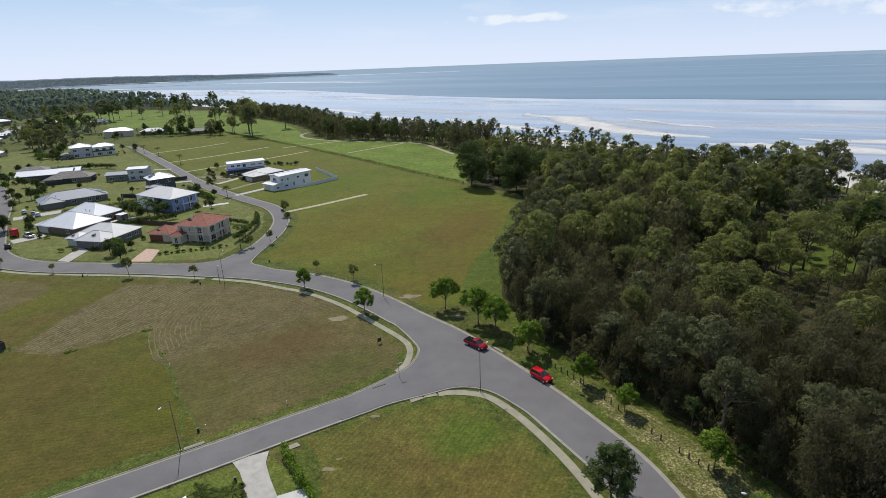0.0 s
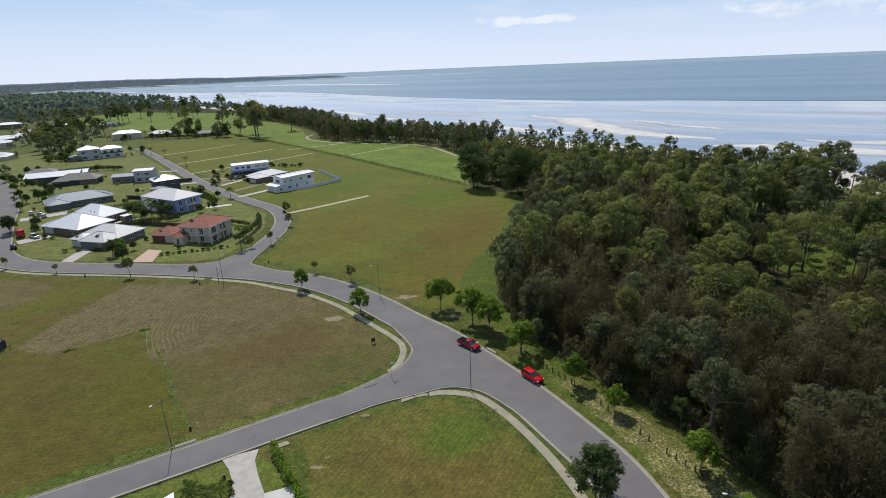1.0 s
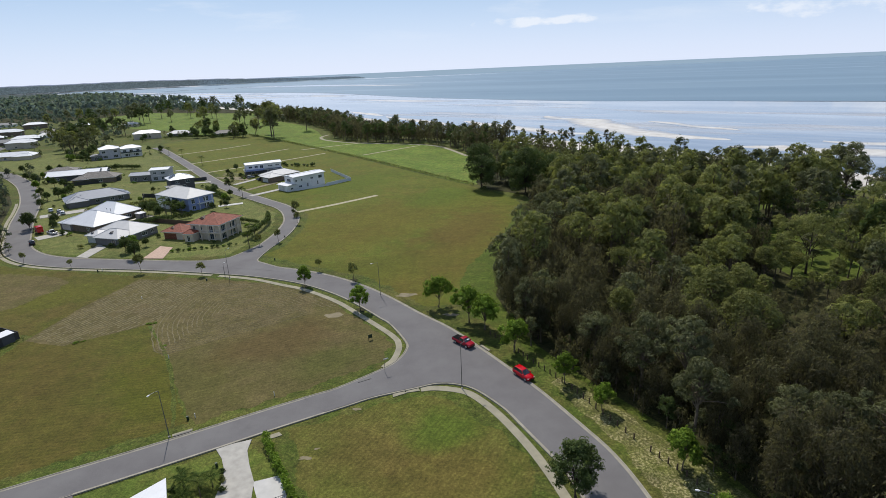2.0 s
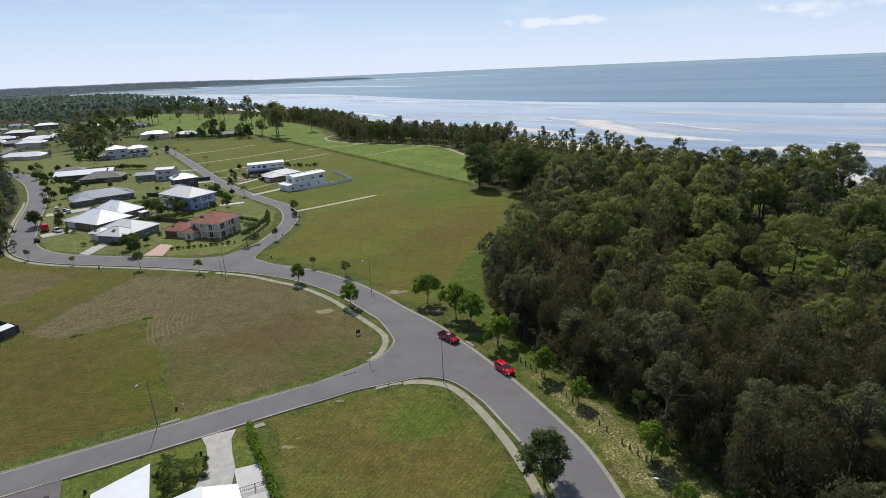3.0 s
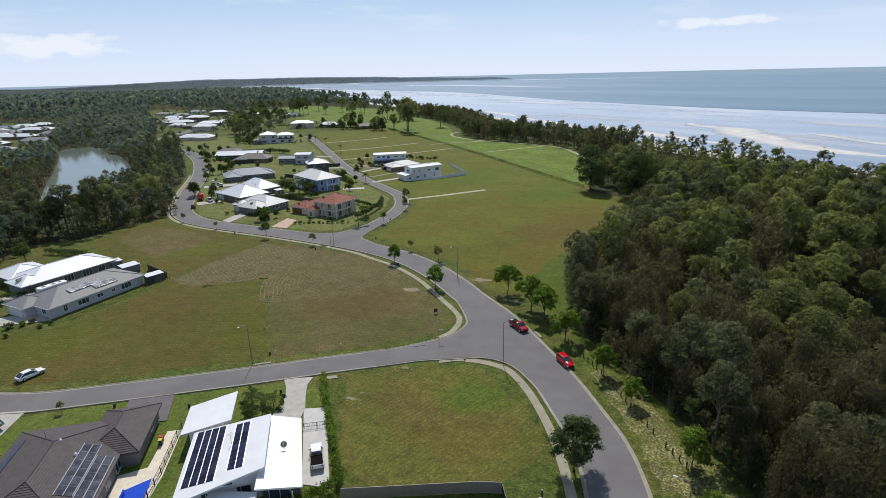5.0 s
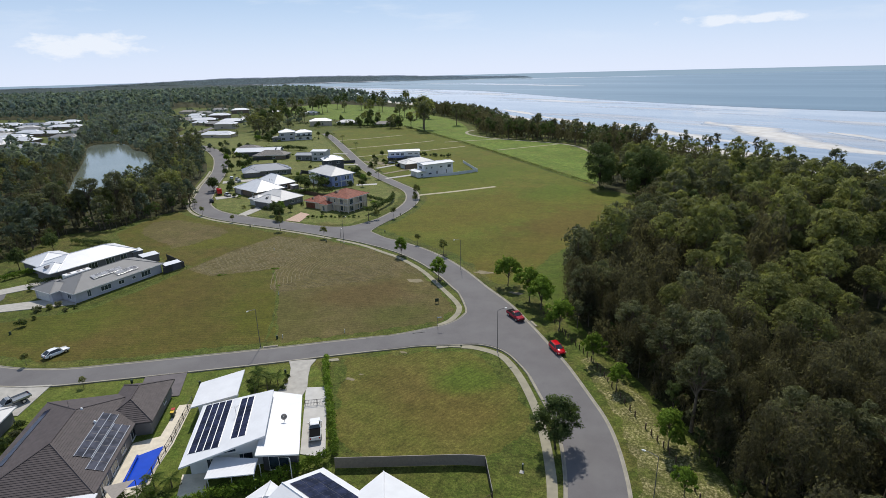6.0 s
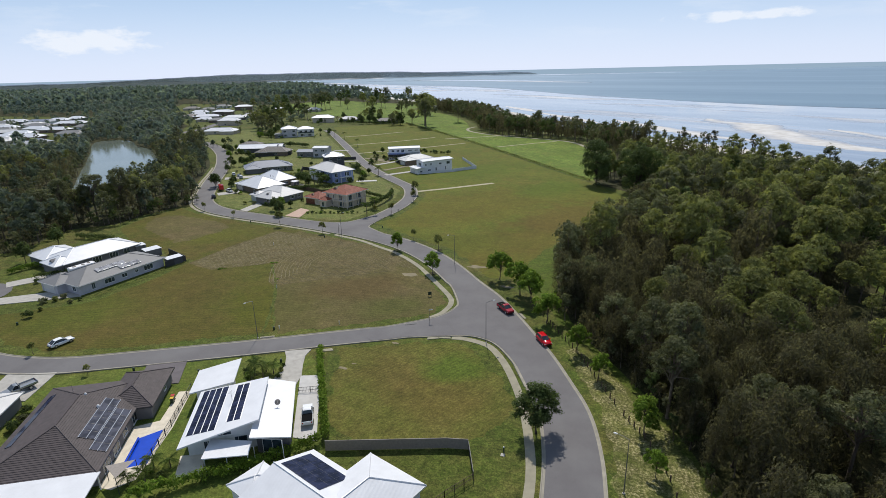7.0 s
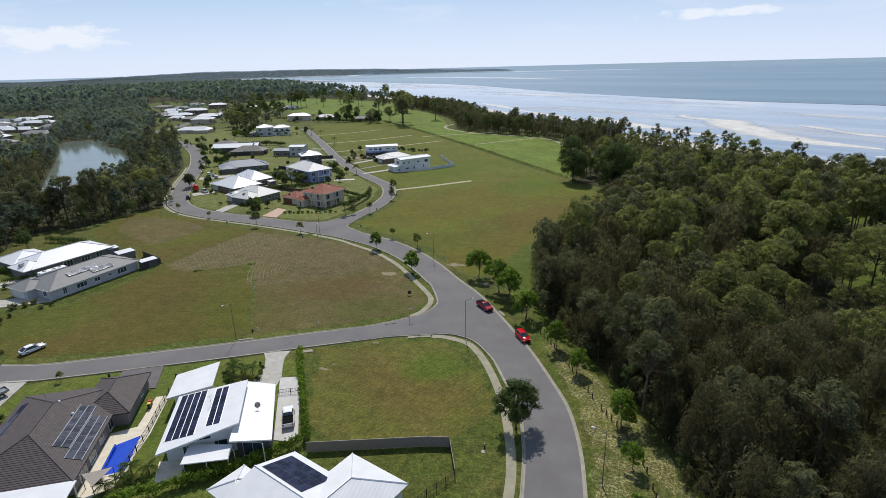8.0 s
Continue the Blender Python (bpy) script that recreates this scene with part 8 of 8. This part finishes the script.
def greenhouse(car, x0, x1, t0, t1, zb, zt, wb, wt, paint):
    """Glass cabin with a painted roof and pillars: base from x0 to x1, top from t0 to t1."""
    b = [(x0, -wb, zb), (x1, -wb, zb), (x1, wb, zb), (x0, wb, zb)]
    t = [(t0, -wt, zt), (t1, -wt, zt), (t1, wt, zt), (t0, wt, zt)]
    names = ("side_window", "windscreen", "side_window", "rear_window")
    for k, nm in enumerate(names):
        m = (k + 1) % 4
        bm = bmesh.new()
        q = [Vector(p) for p in (b[k], b[m], t[m], t[k])]
        c = sum(q, Vector()) / 4
        n = (q[1] - q[0]).cross(q[3] - q[0]).normalized()
        lo = [bm.verts.new(p.lerp(c, 0.03)) for p in q]
        hi = [bm.verts.new(p.lerp(c, 0.03) + n * 0.012) for p in q]
        bm.faces.new(hi)
        bm.faces.new(lo[::-1])
        for i in range(4):
            bm.faces.new((lo[i], lo[(i + 1) % 4], hi[(i + 1) % 4], hi[i]))
        part(nm, bm, M["car_glass"], car, "dark tinted glass")
    bm = bmesh.new()
    rows = [(t0 - 0.06, wt * 0.92, zt - 0.02), (t0 + 0.1, wt, zt + 0.03), ((t0 + t1) / 2, wt * 1.02, zt + 0.06), (t1 - 0.1, wt, zt + 0.03), (t1 + 0.06, wt * 0.92, zt - 0.02)]
    part("roof", loft([(x, [(w2, z - 0.05), (w2, z - 0.01), (w2 * 0.75, z + 0.02)]) for x, w2, z in rows]), M[paint], car)
    bm.free()
    for k in range(4):
        part("pillar", tube(bmesh.new(), [b[k], t[k]], [0.06, 0.045], 6), M[paint], car)
    for sgn in (-1, 1):
        xm = (x0 + x1) / 2
        part("pillar", tube(bmesh.new(), [(xm, sgn * (wb + 0.005), zb), ((t0 + t1) / 2, sgn * (wt + 0.005), zt)], 0.035, 6), M["black_plastic"], car)


def lamps(car, xf, xr, yw, zf, zr):
    for sgn in (-1, 1):
        part("headlight", boxes((xf - 0.16, xf + 0.02, sgn * yw - 0.17, sgn * yw + 0.17, zf, zf + 0.16)), M["lamp_glass"], car, "clear headlight")
        part("tail_light", boxes((xr - 0.02, xr + 0.12, sgn * yw - 0.1, sgn * yw + 0.1, zr, zr + 0.3)), M["tail_red"], car, "red tail light")


def mirrors(car, x, y, z, paint):
    for sgn in (-1, 1):
        part("mirror", boxes((x - 0.08, x + 0.06, sgn * y - 0.1, sgn * y + 0.1, z, z + 0.14)), M[paint], car)


def body_half(w, zb, zs, zt):
    return [(w * 0.88, zb), (w, zb + 0.12), (w * 1.0, (zb + zs) / 2), (w * 0.985, zs), (w * 0.9, zt)]


def suv(at, turn, paint, label, length=4.35, width=1.82, estate=False):
    """A hatchback, or a long low estate, with its nose along +x."""
    car = thing("car", label, "car", "parked cars", at=at, turn=turn)
    L, w = length / 2, width / 2
    low = 0.14 if estate else 0.0
    secs = [(-L, body_half(w * 0.86, 0.42, 0.78 - low, 0.98 - low)), (-L + 0.12, body_half(w * 0.95, 0.30, 0.86 - low, 1.04 - low)), (-L * 0.55, body_half(w, 0.24, 0.88 - low, 1.06 - low)), (0, body_half(w, 0.22, 0.86 - low, 1.03 - low)),
            (L * 0.38, body_half(w, 0.24, 0.84 - low, 1.0 - low)), (L * 0.74, body_half(w * 0.97, 0.28, 0.78 - low, 0.92 - low)), (L - 0.10, body_half(w * 0.88, 0.32, 0.66 - low, 0.78 - low)), (L, body_half(w * 0.78, 0.38, 0.58 - low, 0.68 - low))]
    body = part("body", loft(secs), M[paint], car, smooth=True)
    greenhouse(car, -L + 0.22, L * 0.46, -L + (1.15 if estate else 0.46), L * 0.08, 1.0 - low, (1.42 if estate else 1.56), w * 0.9, w * 0.68, paint)
    part("bumper", boxes((L - 0.06, L + 0.03, -w * 0.7, w * 0.7, 0.30, 0.50)), M["black_plastic"], car)
    part("grille", boxes((L - 0.04, L + 0.022, -w * 0.4, w * 0.4, 0.52, 0.62)), M["black_plastic"], car)
    part("bumper", boxes((-L - 0.03, -L + 0.06, -w * 0.75, w * 0.75, 0.32, 0.5)), M["black_plastic"], car)
    lamps(car, L - 0.08, -L + 0.02, w * 0.72, 0.62 - low * 0.5, 0.74 - low)
    mirrors(car, L * 0.36, w + 0.06, 1.0 - low, paint)
    for x in (-L * 0.6, L * 0.62):
        for y in (-w + 0.1, w - 0.1):
            wheel(car, x, y, 0.34)
    return car


def pickup(at, turn, paint, label, tray="open", length=5.2):
    """A utility truck with its nose along +x: an open tub, a covered tub or a flat tray."""
    car = thing("pickup_truck", label, "pickup truck", "parked cars", at=at, turn=turn)
    L, w = length / 2, 0.92
    rear = 0.0 if tray == "flat" else -L
    secs = [(rear - 0.0, body_half(w * 0.95, 0.5, 0.95, 1.06)), (rear + 0.1, body_half(w, 0.42, 0.98, 1.1))] + ([(-L * 0.4, body_half(w, 0.4, 0.98, 1.1))] if tray != "flat" else []) + [(L * 0.2, body_half(w, 0.38, 0.98, 1.1)), (L * 0.5, body_half(w, 0.38, 0.96, 1.08)), (L - 0.1, body_half(w * 0.92, 0.42, 0.86, 0.98)), (L, body_half(w * 0.8, 0.48, 0.76, 0.86))]
    part("body", loft(secs), M[paint], car)
    greenhouse(car, -L * 0.18 if tray != "flat" else 0.05, L * 0.52, -L * 0.08 if tray != "flat" else 0.12, L * 0.24, 1.08, 1.68, w * 0.92, w * 0.74, paint)
    if tray == "flat":
        tr = part("tray", boxes((-L - 0.2, 0.0, -1.0, 1.0, 0.86, 0.94)), M["silver_paint"], car, "silver flat tray")
        for r in ((-L - 0.2, 0, -1.02, -0.97, 0.94, 1.2), (-L - 0.2, 0, 0.97, 1.02, 0.94, 1.2), (-L - 0.22, -L - 0.17, -0.97, 0.97, 0.94, 1.2), (-0.06, 0, -0.97, 0.97, 0.94, 1.75)):
            part("tray_side", boxes(r), M["silver_paint"], tr)
        part("chassis", boxes((-L, 0.2, -0.4, 0.4, 0.45, 0.84)), M["black_plastic"], car)
    else:
        part("tub", boxes((-L + 0.12, -L * 0.2, -w * 0.9, w * 0.9, 1.09, 1.16)), M["tub_black"], car, "black tub cover" if tray == "covered" else "dark load tub")
        if tray == "open":
            part("sports_bar", tube(bmesh.new(), [(-L * 0.3, -w * 0.8, 1.1), (-L * 0.32, -w * 0.7, 1.6), (-L * 0.32, w * 0.7, 1.6), (-L * 0.3, w * 0.8, 1.1)], 0.04, 6), M["black_plastic"], car)
    part("bumper", boxes((L - 0.05, L + 0.06, -w * 0.75, w * 0.75, 0.42, 0.62)), M["black_plastic"], car)
    lamps(car, L - 0.08, -L - 0.02 if tray != "flat" else -L - 0.2, w * 0.74, 0.72, 0.74)
    mirrors(car, L * 0.44, w + 0.08, 1.1, paint)
    for x in (-L * 0.6, L * 0.64):
        for y in (-w + 0.08, w - 0.08):
            wheel(car, x, y, 0.38, 0.24)
    return car


suv((16.9, 84.4, 0.1), -54, "red_paint", "bright red hatchback parked at the kerb")
pickup((5.9, 97.0, 0.1), -46, "maroon_paint", "crimson dual-cab pickup parked at the kerb")
suv((-80.4, 53.8, 0.05), 80, "white_paint", "white sedan parked on the grass", 4.75, 1.84, True)
pickup((-69.9, 38.2, 0.13), 254, "silver_paint", "silver utility truck with a flat tray", "flat")
pickup((-15.4, 47.6, 0.13), 122, "white_paint", "white pickup with a black tub cover on the drive", "covered")
suv((-149.9, 177.4, 0.1), 130, "grey_paint", "dark grey car parked at the kerb")
suv((-101.8, 81.8, 0.02), 82, "silver_paint", "car parked under the house wall")
pickup((-151.6, 189.8, 0.13), 150, "white_paint", "white utility truck on a driveway")
van = thing("box_truck", "small red box truck parked beside a street tree", "truck", "parked cars", at=(-158.4, 192.0, 0.05), turn=140)
part("cargo_box", boxes((-2.4, 0.9, -1.0, 1.0, 0.75, 2.9)), M["red_paint"], van, "red cargo box")
part("cab", loft([(1.0, body_half(0.95, 0.45, 1.2, 2.1)), (1.9, body_half(0.95, 0.45, 1.2, 2.0)), (2.5, body_half(0.9, 0.45, 1.0, 1.15))]), M["red_paint"], van)
part("windscreen", boxes((1.96, 2.06, -0.75, 0.75, 1.3, 1.85)), M["car_glass"], van, "dark windscreen")
for x in (-1.5, 1.7):
    for y in (-0.82, 0.82):
        wheel(van, x, y, 0.36)
for x, y, t, p in ((-169.6, 215.4, 130, "grey_paint"), (-174.3, 224.4, 130, "silver_paint"), (-180.4, 227.4, 130, "white_paint"), (-170.6, 221.6, 130, "white_paint"), (-113.3, 293.3, 45, "silver_paint"), (-104.4, 285.0, 50, "grey_paint")):
    suv((x, y, 0.05), t, p, "parked car on a house driveway")

# ---- street furniture ----
def street_lamp(x, y, face, height=9.0, arm=1.6):
    ob = thing("street_lamp", "tall galvanised street lamp on the verge", "street lamp", "street lamps", at=(x, y, 0), turn=face)
    part("pole", tube(bmesh.new(), [(0, 0, -0.1), (0, 0, 2), (0, 0, height)], [0.085, 0.065, 0.04], 8), M["steel"], ob)
    part("base_plate", tube(bmesh.new(), [(0, 0, 0), (0, 0, 0.12)], 0.2, 8), M["concrete"], ob)
    a = part("arm", tube(bmesh.new(), [(0, 0, height - 0.05), (arm * 0.5, 0, height + 0.16), (arm, 0, height + 0.22)], [0.045, 0.04, 0.035], 6), M["steel"], ob)
    lum = part("luminaire", loft([(arm - 0.1, [(0.05, height + 0.18), (0.05, height + 0.25)]), (arm + 0.15, [(0.11, height + 0.16), (0.1, height + 0.27)]), (arm + 0.42, [(0.08, height + 0.18), (0.06, height + 0.24)])]), M["fascia"], ob, "white lamp head")
    part("lens", boxes((arm + 0.0, arm + 0.36, -0.08, 0.08, height + 0.11, height + 0.16)), M["lamp_glass"], lum)


street_lamp(5.6, 81.0, 40)
street_lamp(-41.5, 68.6, 250, 8.6)
street_lamp(-15.2, 123.2, 215)
street_lamp(-60.6, 138.0, 80, 8.4)
street_lamp(33.8, 46.4, 165, 8.6)
street_lamp(-62.5, 139.4, 80, 4.0, 0.5)
sg = thing("street_sign", "street name sign on a thin steel pole", "sign", at=(-9.0, 86.6, 0), turn=30)
part("pole", tube(bmesh.new(), [(0, 0, 0), (0, 0, 3.2)], 0.035, 6), M["steel"], sg)
part("blade", boxes((-0.1, 0.85, -0.02, 0.02, 2.85, 3.05)), M["fascia"], sg, "white name blade with plain lettering bars")
sg = thing("sign_board", "small sale board standing in the grass", "sign", at=(-14.0, 99.9, 0), turn=35)
for x in (-0.4, 0.4):
    part("post", boxes((x - 0.03, x + 0.03, -0.03, 0.03, 0, 1.0)), M["timber"], sg)
part("board", boxes((-0.45, 0.45, -0.045, -0.03, 0.45, 1.3)), M["green_plastic"], sg, "dark green board")
hy = thing("hydrant_post", "green and white service post in the grass", "post", at=(16.9, 49.4, 0))
part("post", tube(bmesh.new(), [(0, 0, 0), (0, 0, 0.9)], 0.11, 8), M["green_plastic"], hy)
part("cap", tube(bmesh.new(), [(0, 0, 0.9), (0, 0, 1.05)], [0.12, 0.07], 8), M["fascia"], hy, "white cap")
part("pad", boxes((-0.3, 0.3, -0.9, -0.3, 0.0, 0.05)), M["concrete"], hy)


def bollard(x, y, k):
    ob = solo("bollard", tube(bmesh.new(), [(0, 0, -0.1), (0.01 * (k % 3), 0, 0.5), (0.015 * (k % 5 - 2), 0, 1.02), (0.015 * (k % 5 - 2), 0, 1.06)], [0.11, 0.11, 0.105, 0.08], 8), M["timber"], "round dark timber bollard on the verge", "bollard", "row of timber bollards", at=(x, y, 0), turn=k * 40)
    return ob


k = 0
for p in spline([(11.6, 101), (14.6, 97.2), (18.3, 90.6), (21.0, 86.6), (23.6, 82.6), (26.3, 77.4), (30.0, 69.9), (33.2, 63.9), (36.4, 58.8), (39.2, 52.2), (40.6, 46)], 1.6):
    k += 1
    if k % 11 != 5:
        bollard(p.x, p.y, k)


def pit(x, y, turn, label="concrete stormwater pit with a dark inlet in the kerb"):
    ob = thing("stormwater_pit", label, "drain", "kerb drains", at=(x, y, 0), turn=turn)
    part("lid", boxes((-1.5, 1.5, 0.14, 0.72, 0.0, 0.1)), M["path"], ob)
    part("inlet", boxes((-1.3, 1.3, -0.2, 0.14, 0.06, 0.208)), M["black_plastic"], ob, "dark slot inlet")


pit(-12.5, 84.0, 30); pit(-39.6, 69.2, 30); pit(9.9, 95.2, -55)


for x, y, turn in ((-5.6, 79.6, 28), (-24.4, 68.4, 30), (-3.2, 80.6, 12)):
    slab("kerb_ramp", [(x + a * math.cos(radians(turn)) - b * math.sin(radians(turn)), y + a * math.sin(radians(turn)) + b * math.cos(radians(turn))) for a, b in ((-1.3, -0.5), (1.3, -0.5), (1.0, 0.5), (-1.0, 0.5))], 0.1, M["path"], "pale concrete kerb ramp", "kerb")


def service_post(x, y, h=0.7, mat="green_plastic", label="small green service pillar in the grass"):
    ob = solo("service_post", boxes((-0.18, 0.18, -0.14, 0.14, 0, h)), M[mat], label, "utility pillar", "service pillars", at=(x, y, 0), turn=30)


for x, y in ((-40.6, 73.0), (-66.8, 137.0), (-105.0, 146.6), (-30.6, 61.6), (-43.4, 53.6), (-56.0, 50.2), (-57.0, 176.8), (-52.6, 153.0), (-99.6, 57.4)):
    service_post(x, y)


def bin_(x, y, lid):
    ob = thing("wheelie_bin", "green wheeled bin with a coloured lid", "bin", "wheelie bins", at=(x, y, 0), turn=30)
    bm = bmesh.new()
    prism(bm, [(-0.25, -0.28), (0.25, -0.28), (0.25, 0.28), (-0.25, 0.28)], 0.1, 1.0)
    part("body", bm, M["green_plastic"], ob)
    part("lid", boxes((-0.29, 0.29, -0.33, 0.31, 1.0, 1.07)), M[lid], ob, "coloured lid")
    for s in (-1, 1):
        part("wheel", tube(bmesh.new(), [(s * 0.2, 0.26, 0.1), (s * 0.26, 0.26, 0.1)], 0.1, 10), M["rubber"], ob)


bin_(-40.4, 44.2, "yellow"); bin_(-40.9, 44.9, "red_plastic"); bin_(-116.9, 63.6, "fascia")


def sheet_fence(pts, height, mat, label, panel=2.4, cap=True, name="fence", post="same"):
    """A fence of separate panels between posts along straight runs."""
    ob = thing(name, label, "fence")
    for a, b in zip(pts, pts[1:]):
        a, b = Vector((*a, 0)), Vector((*b, 0))
        n = max(1, round((b - a).length / panel))
        ang = math.degrees(math.atan2(b.y - a.y, b.x - a.x))
        L = (b - a).length / n
        for i in range(n):
            p = a.lerp(b, i / n)
            pn = part("panel", boxes((0.04, L - 0.04, -0.02, 0.02, 0.04, height)), M[mat], ob, at=(p.x, p.y, 0), turn=ang)
            part("post", boxes((-0.04, 0.04, -0.045, 0.045, 0, height + 0.03)), M[mat if post == "same" else post], ob, at=(p.x, p.y, 0), turn=ang)
            if cap:
                part("rail", boxes((0.04, L - 0.04, -0.04, 0.04, height, height + 0.05)), M[mat if post == "same" else post], pn)
    return ob


sheet_fence([(-8.4, 41.6), (8.6, 47.7), (11.8, 48.4)], 1.8, "fence_grey", "grey sheet steel boundary fence")
sheet_fence([(11.8, 48.4), (14.3, 42.5)], 1.5, "dark_trim", "dark slatted side fence", 1.2)


def bar_fence(pts, height, mat, label, panel=2.2, rails=2, glass=False, name="fence"):
    ob = thing(name, label, "fence")
    for a, b in zip(pts, pts[1:]):
        a, b = Vector((*a, 0)), Vector((*b, 0))
        n = max(1, round((b - a).length / panel))
        for i in range(n + 1):
            p = a.lerp(b, i / n)
            part("post", boxes((p.x - 0.04, p.x + 0.04, p.y - 0.04, p.y + 0.04, 0, height)), M[mat], ob)
            if i < n:
                q = a.lerp(b, (i + 1) / n)
                for k in range(rails):
                    z = height * (k + 1) / rails - 0.06
                    part("rail", tube(bmesh.new(), [(p.x, p.y, z), (q.x, q.y, z)], 0.035, 4), M[mat], ob)
                for m in range(8):
                    c = p.lerp(q, (m + 0.5) / 8)
                    part("bar", boxes((c.x - 0.012, c.x + 0.012, c.y - 0.012, c.y + 0.012, 0.1, height - 0.06)), M[mat], ob)
    return ob


bar_fence([(14.3, 42.5), (11.6, 38.2), (9.8, 34.6)], 1.3, "timber", "weathered brown open rail fence", 2.0)
bar_fence([(-31.0, 28.6), (-33.4, 34.6), (-35.4, 39.0), (-38.0, 44.0), (-40.2, 48.4)], 1.4, "dark_trim", "dark tubular pool fence")
bar_fence([(-21.0, 53.4), (-17.4, 55.2)], 1.2, "dark_trim", "light metal gate across the drive", 1.8)
sheet_fence([(-63.2, 263.8), (-53.2, 276.4), (-70.8, 305.6)], 1.6, "fence_white", "white rendered yard wall", 4.0)
sheet_fence([(-77.2, 253.6), (-63.2, 263.8)], 1.2, "fence_white", "white rendered front wall", 4.0)
hedge([(-215.0, 286.6), (-204, 294.0), (-194.0, 301.4)], 1.4, 2.2, "leaf_dark", "tall dark clipped hedge on a boundary", 100, 0.36)
sheet_fence([(-216, 285.4), (-193.0, 300.4), (-205.8, 319)], 2.0, "dark_trim", "dark sheet steel boundary fence", 3.0)
sheet_fence([(-130, 190), (-124, 205), (-141, 232), (-150, 250)], 1.8, "dark_trim", "dark boundary fence between gardens", 3.0)
sheet_fence([(-124, 205), (-108, 199), (-98, 196)], 1.7, "timber", "timber paling fence between gardens", 3.0)
sheet_fence([(-152, 252), (-132, 246), (-122, 240)], 1.8, "dark_trim", "dark boundary fence behind the house", 3.0)
sheet_fence([(-152, 284), (-138, 292)], 1.8, "dark_trim", "dark boundary fence between gardens", 3.0)
sheet_fence([(-96.6, 97.6), (-95.0, 103.8), (-106, 108)], 1.8, "dark_trim", "dark sheet fence round the back yard", 2.6)

# pool yard
slab("paving_pool", [(-32.4, 25.4), (-30.8, 28.0), (-35.0, 38.8), (-40.0, 48.2), (-42.0, 47.2), (-38.4, 39.6), (-41.2, 37.0), (-34.4, 25.2)], 0.05, M["paving"], "cream paving round the swimming pool", "paving")
pool = thing("swimming_pool", "bright blue swimming pool with a cover", "pool", at=(0, 0, 0))
PP = [(-34.2, 29.2), (-31.9, 31.0), (-36.0, 37.9), (-37.9, 35.0)]
part("coping", prism(bmesh.new(), [(-34.4, 28.7), (-31.4, 30.9), (-35.9, 38.5), (-38.4, 35.0)], 0.02, 0.10), M["paving"], pool, "cream stone coping")
part("water_surface", prism(bmesh.new(), PP, 0.03, 0.112), M["pool_blue"], pool, "bright blue water")
part("cover_roller", tube(bmesh.new(), [(-37.6, 34.7, 0.45), (-34.6, 29.5, 0.45)], 0.16, 8), M["pool_blue"], pool, "rolled blue pool cover")
sail = thing("shade_sail", "grey shade sail on dark posts", "shade sail", at=(0, 0, 0))
SP = [(-34.2, 26.6, 2.6), (-31.6, 29.2, 2.3), (-30.6, 25.2, 2.7)]
bm = bmesh.new()
prism(bm, [(p[0], p[1]) for p in SP[::-1]], [p[2] - 0.02 for p in SP[::-1]], [p[2] for p in SP[::-1]])
part("sail", bm, M["fence_grey"], sail, "grey mesh sail")
for p in SP:
    part("post", tube(bmesh.new(), [(p[0], p[1], 0), p], 0.05, 8), M["dark_trim"], sail)
# sheds and small roofs behind the grey house
for x, y, w2, d2, hh, rmat, wmat, lab in ((-96.8, 101.0, 4.4, 2.2, 2.1, "white_roof", "dark_wall", "dark garden shed with a pale roof"), (-109.6, 105.0, 4.6, 3.0, 2.3, "white_roof", "grey_wall", "small garden shed with white roof"), (-117.4, 107.4, 3.0, 2.6, 2.2, "white_roof", "grey_wall", "small garden shed with white roof"), (-128.5, 210.5, 3.2, 2.6, 2.2, "white_roof", "grey_wall", "small garden shed with white roof")):
    sh = thing("shed", lab, "shed", "garden sheds", at=(x, y, 0), turn=70)
    part("wall", boxes((-w2 / 2, w2 / 2, -d2 / 2, d2 / 2, 0, hh)), M[wmat], sh)
    part("roof", prism(bmesh.new(), [(-w2 / 2 - 0.15, -d2 / 2 - 0.15), (w2 / 2 + 0.15, -d2 / 2 - 0.15), (w2 / 2 + 0.15, d2 / 2 + 0.15), (-w2 / 2 - 0.15, d2 / 2 + 0.15)], [hh + 0.004, hh + 0.004, hh + 0.25, hh + 0.25], [hh + 0.08, hh + 0.08, hh + 0.33, hh + 0.33]), M[rmat], sh)

# pegs, weeds and scraps on the vacant lots
for x, y in ((-54.8, 93.6), (-78.6, 124.8), (-39.6, 73.6), (-104, 147.2), (-28, 79.6), (-112, 111)):
    solo("survey_peg", boxes((-0.05, 0.05, -0.05, 0.05, 0, 0.7), (-0.07, 0.07, -0.07, 0.07, 0.7, 0.85)), M["fascia"], "white-topped survey peg in the grass", "peg", "survey pegs", at=(x, y, 0), turn=20)
for x, y, s in ((-68.2, 109.9, 0.9), (-66.9, 110.4, 0.6), (-80.2, 101.4, 0.8), (-78.9, 101.9, 0.6), (-58.8, 99.2, 0.5)):
    shrub(x, y, s, "leaf_lime", "low patch of green weeds in the mown lot", 0.35)
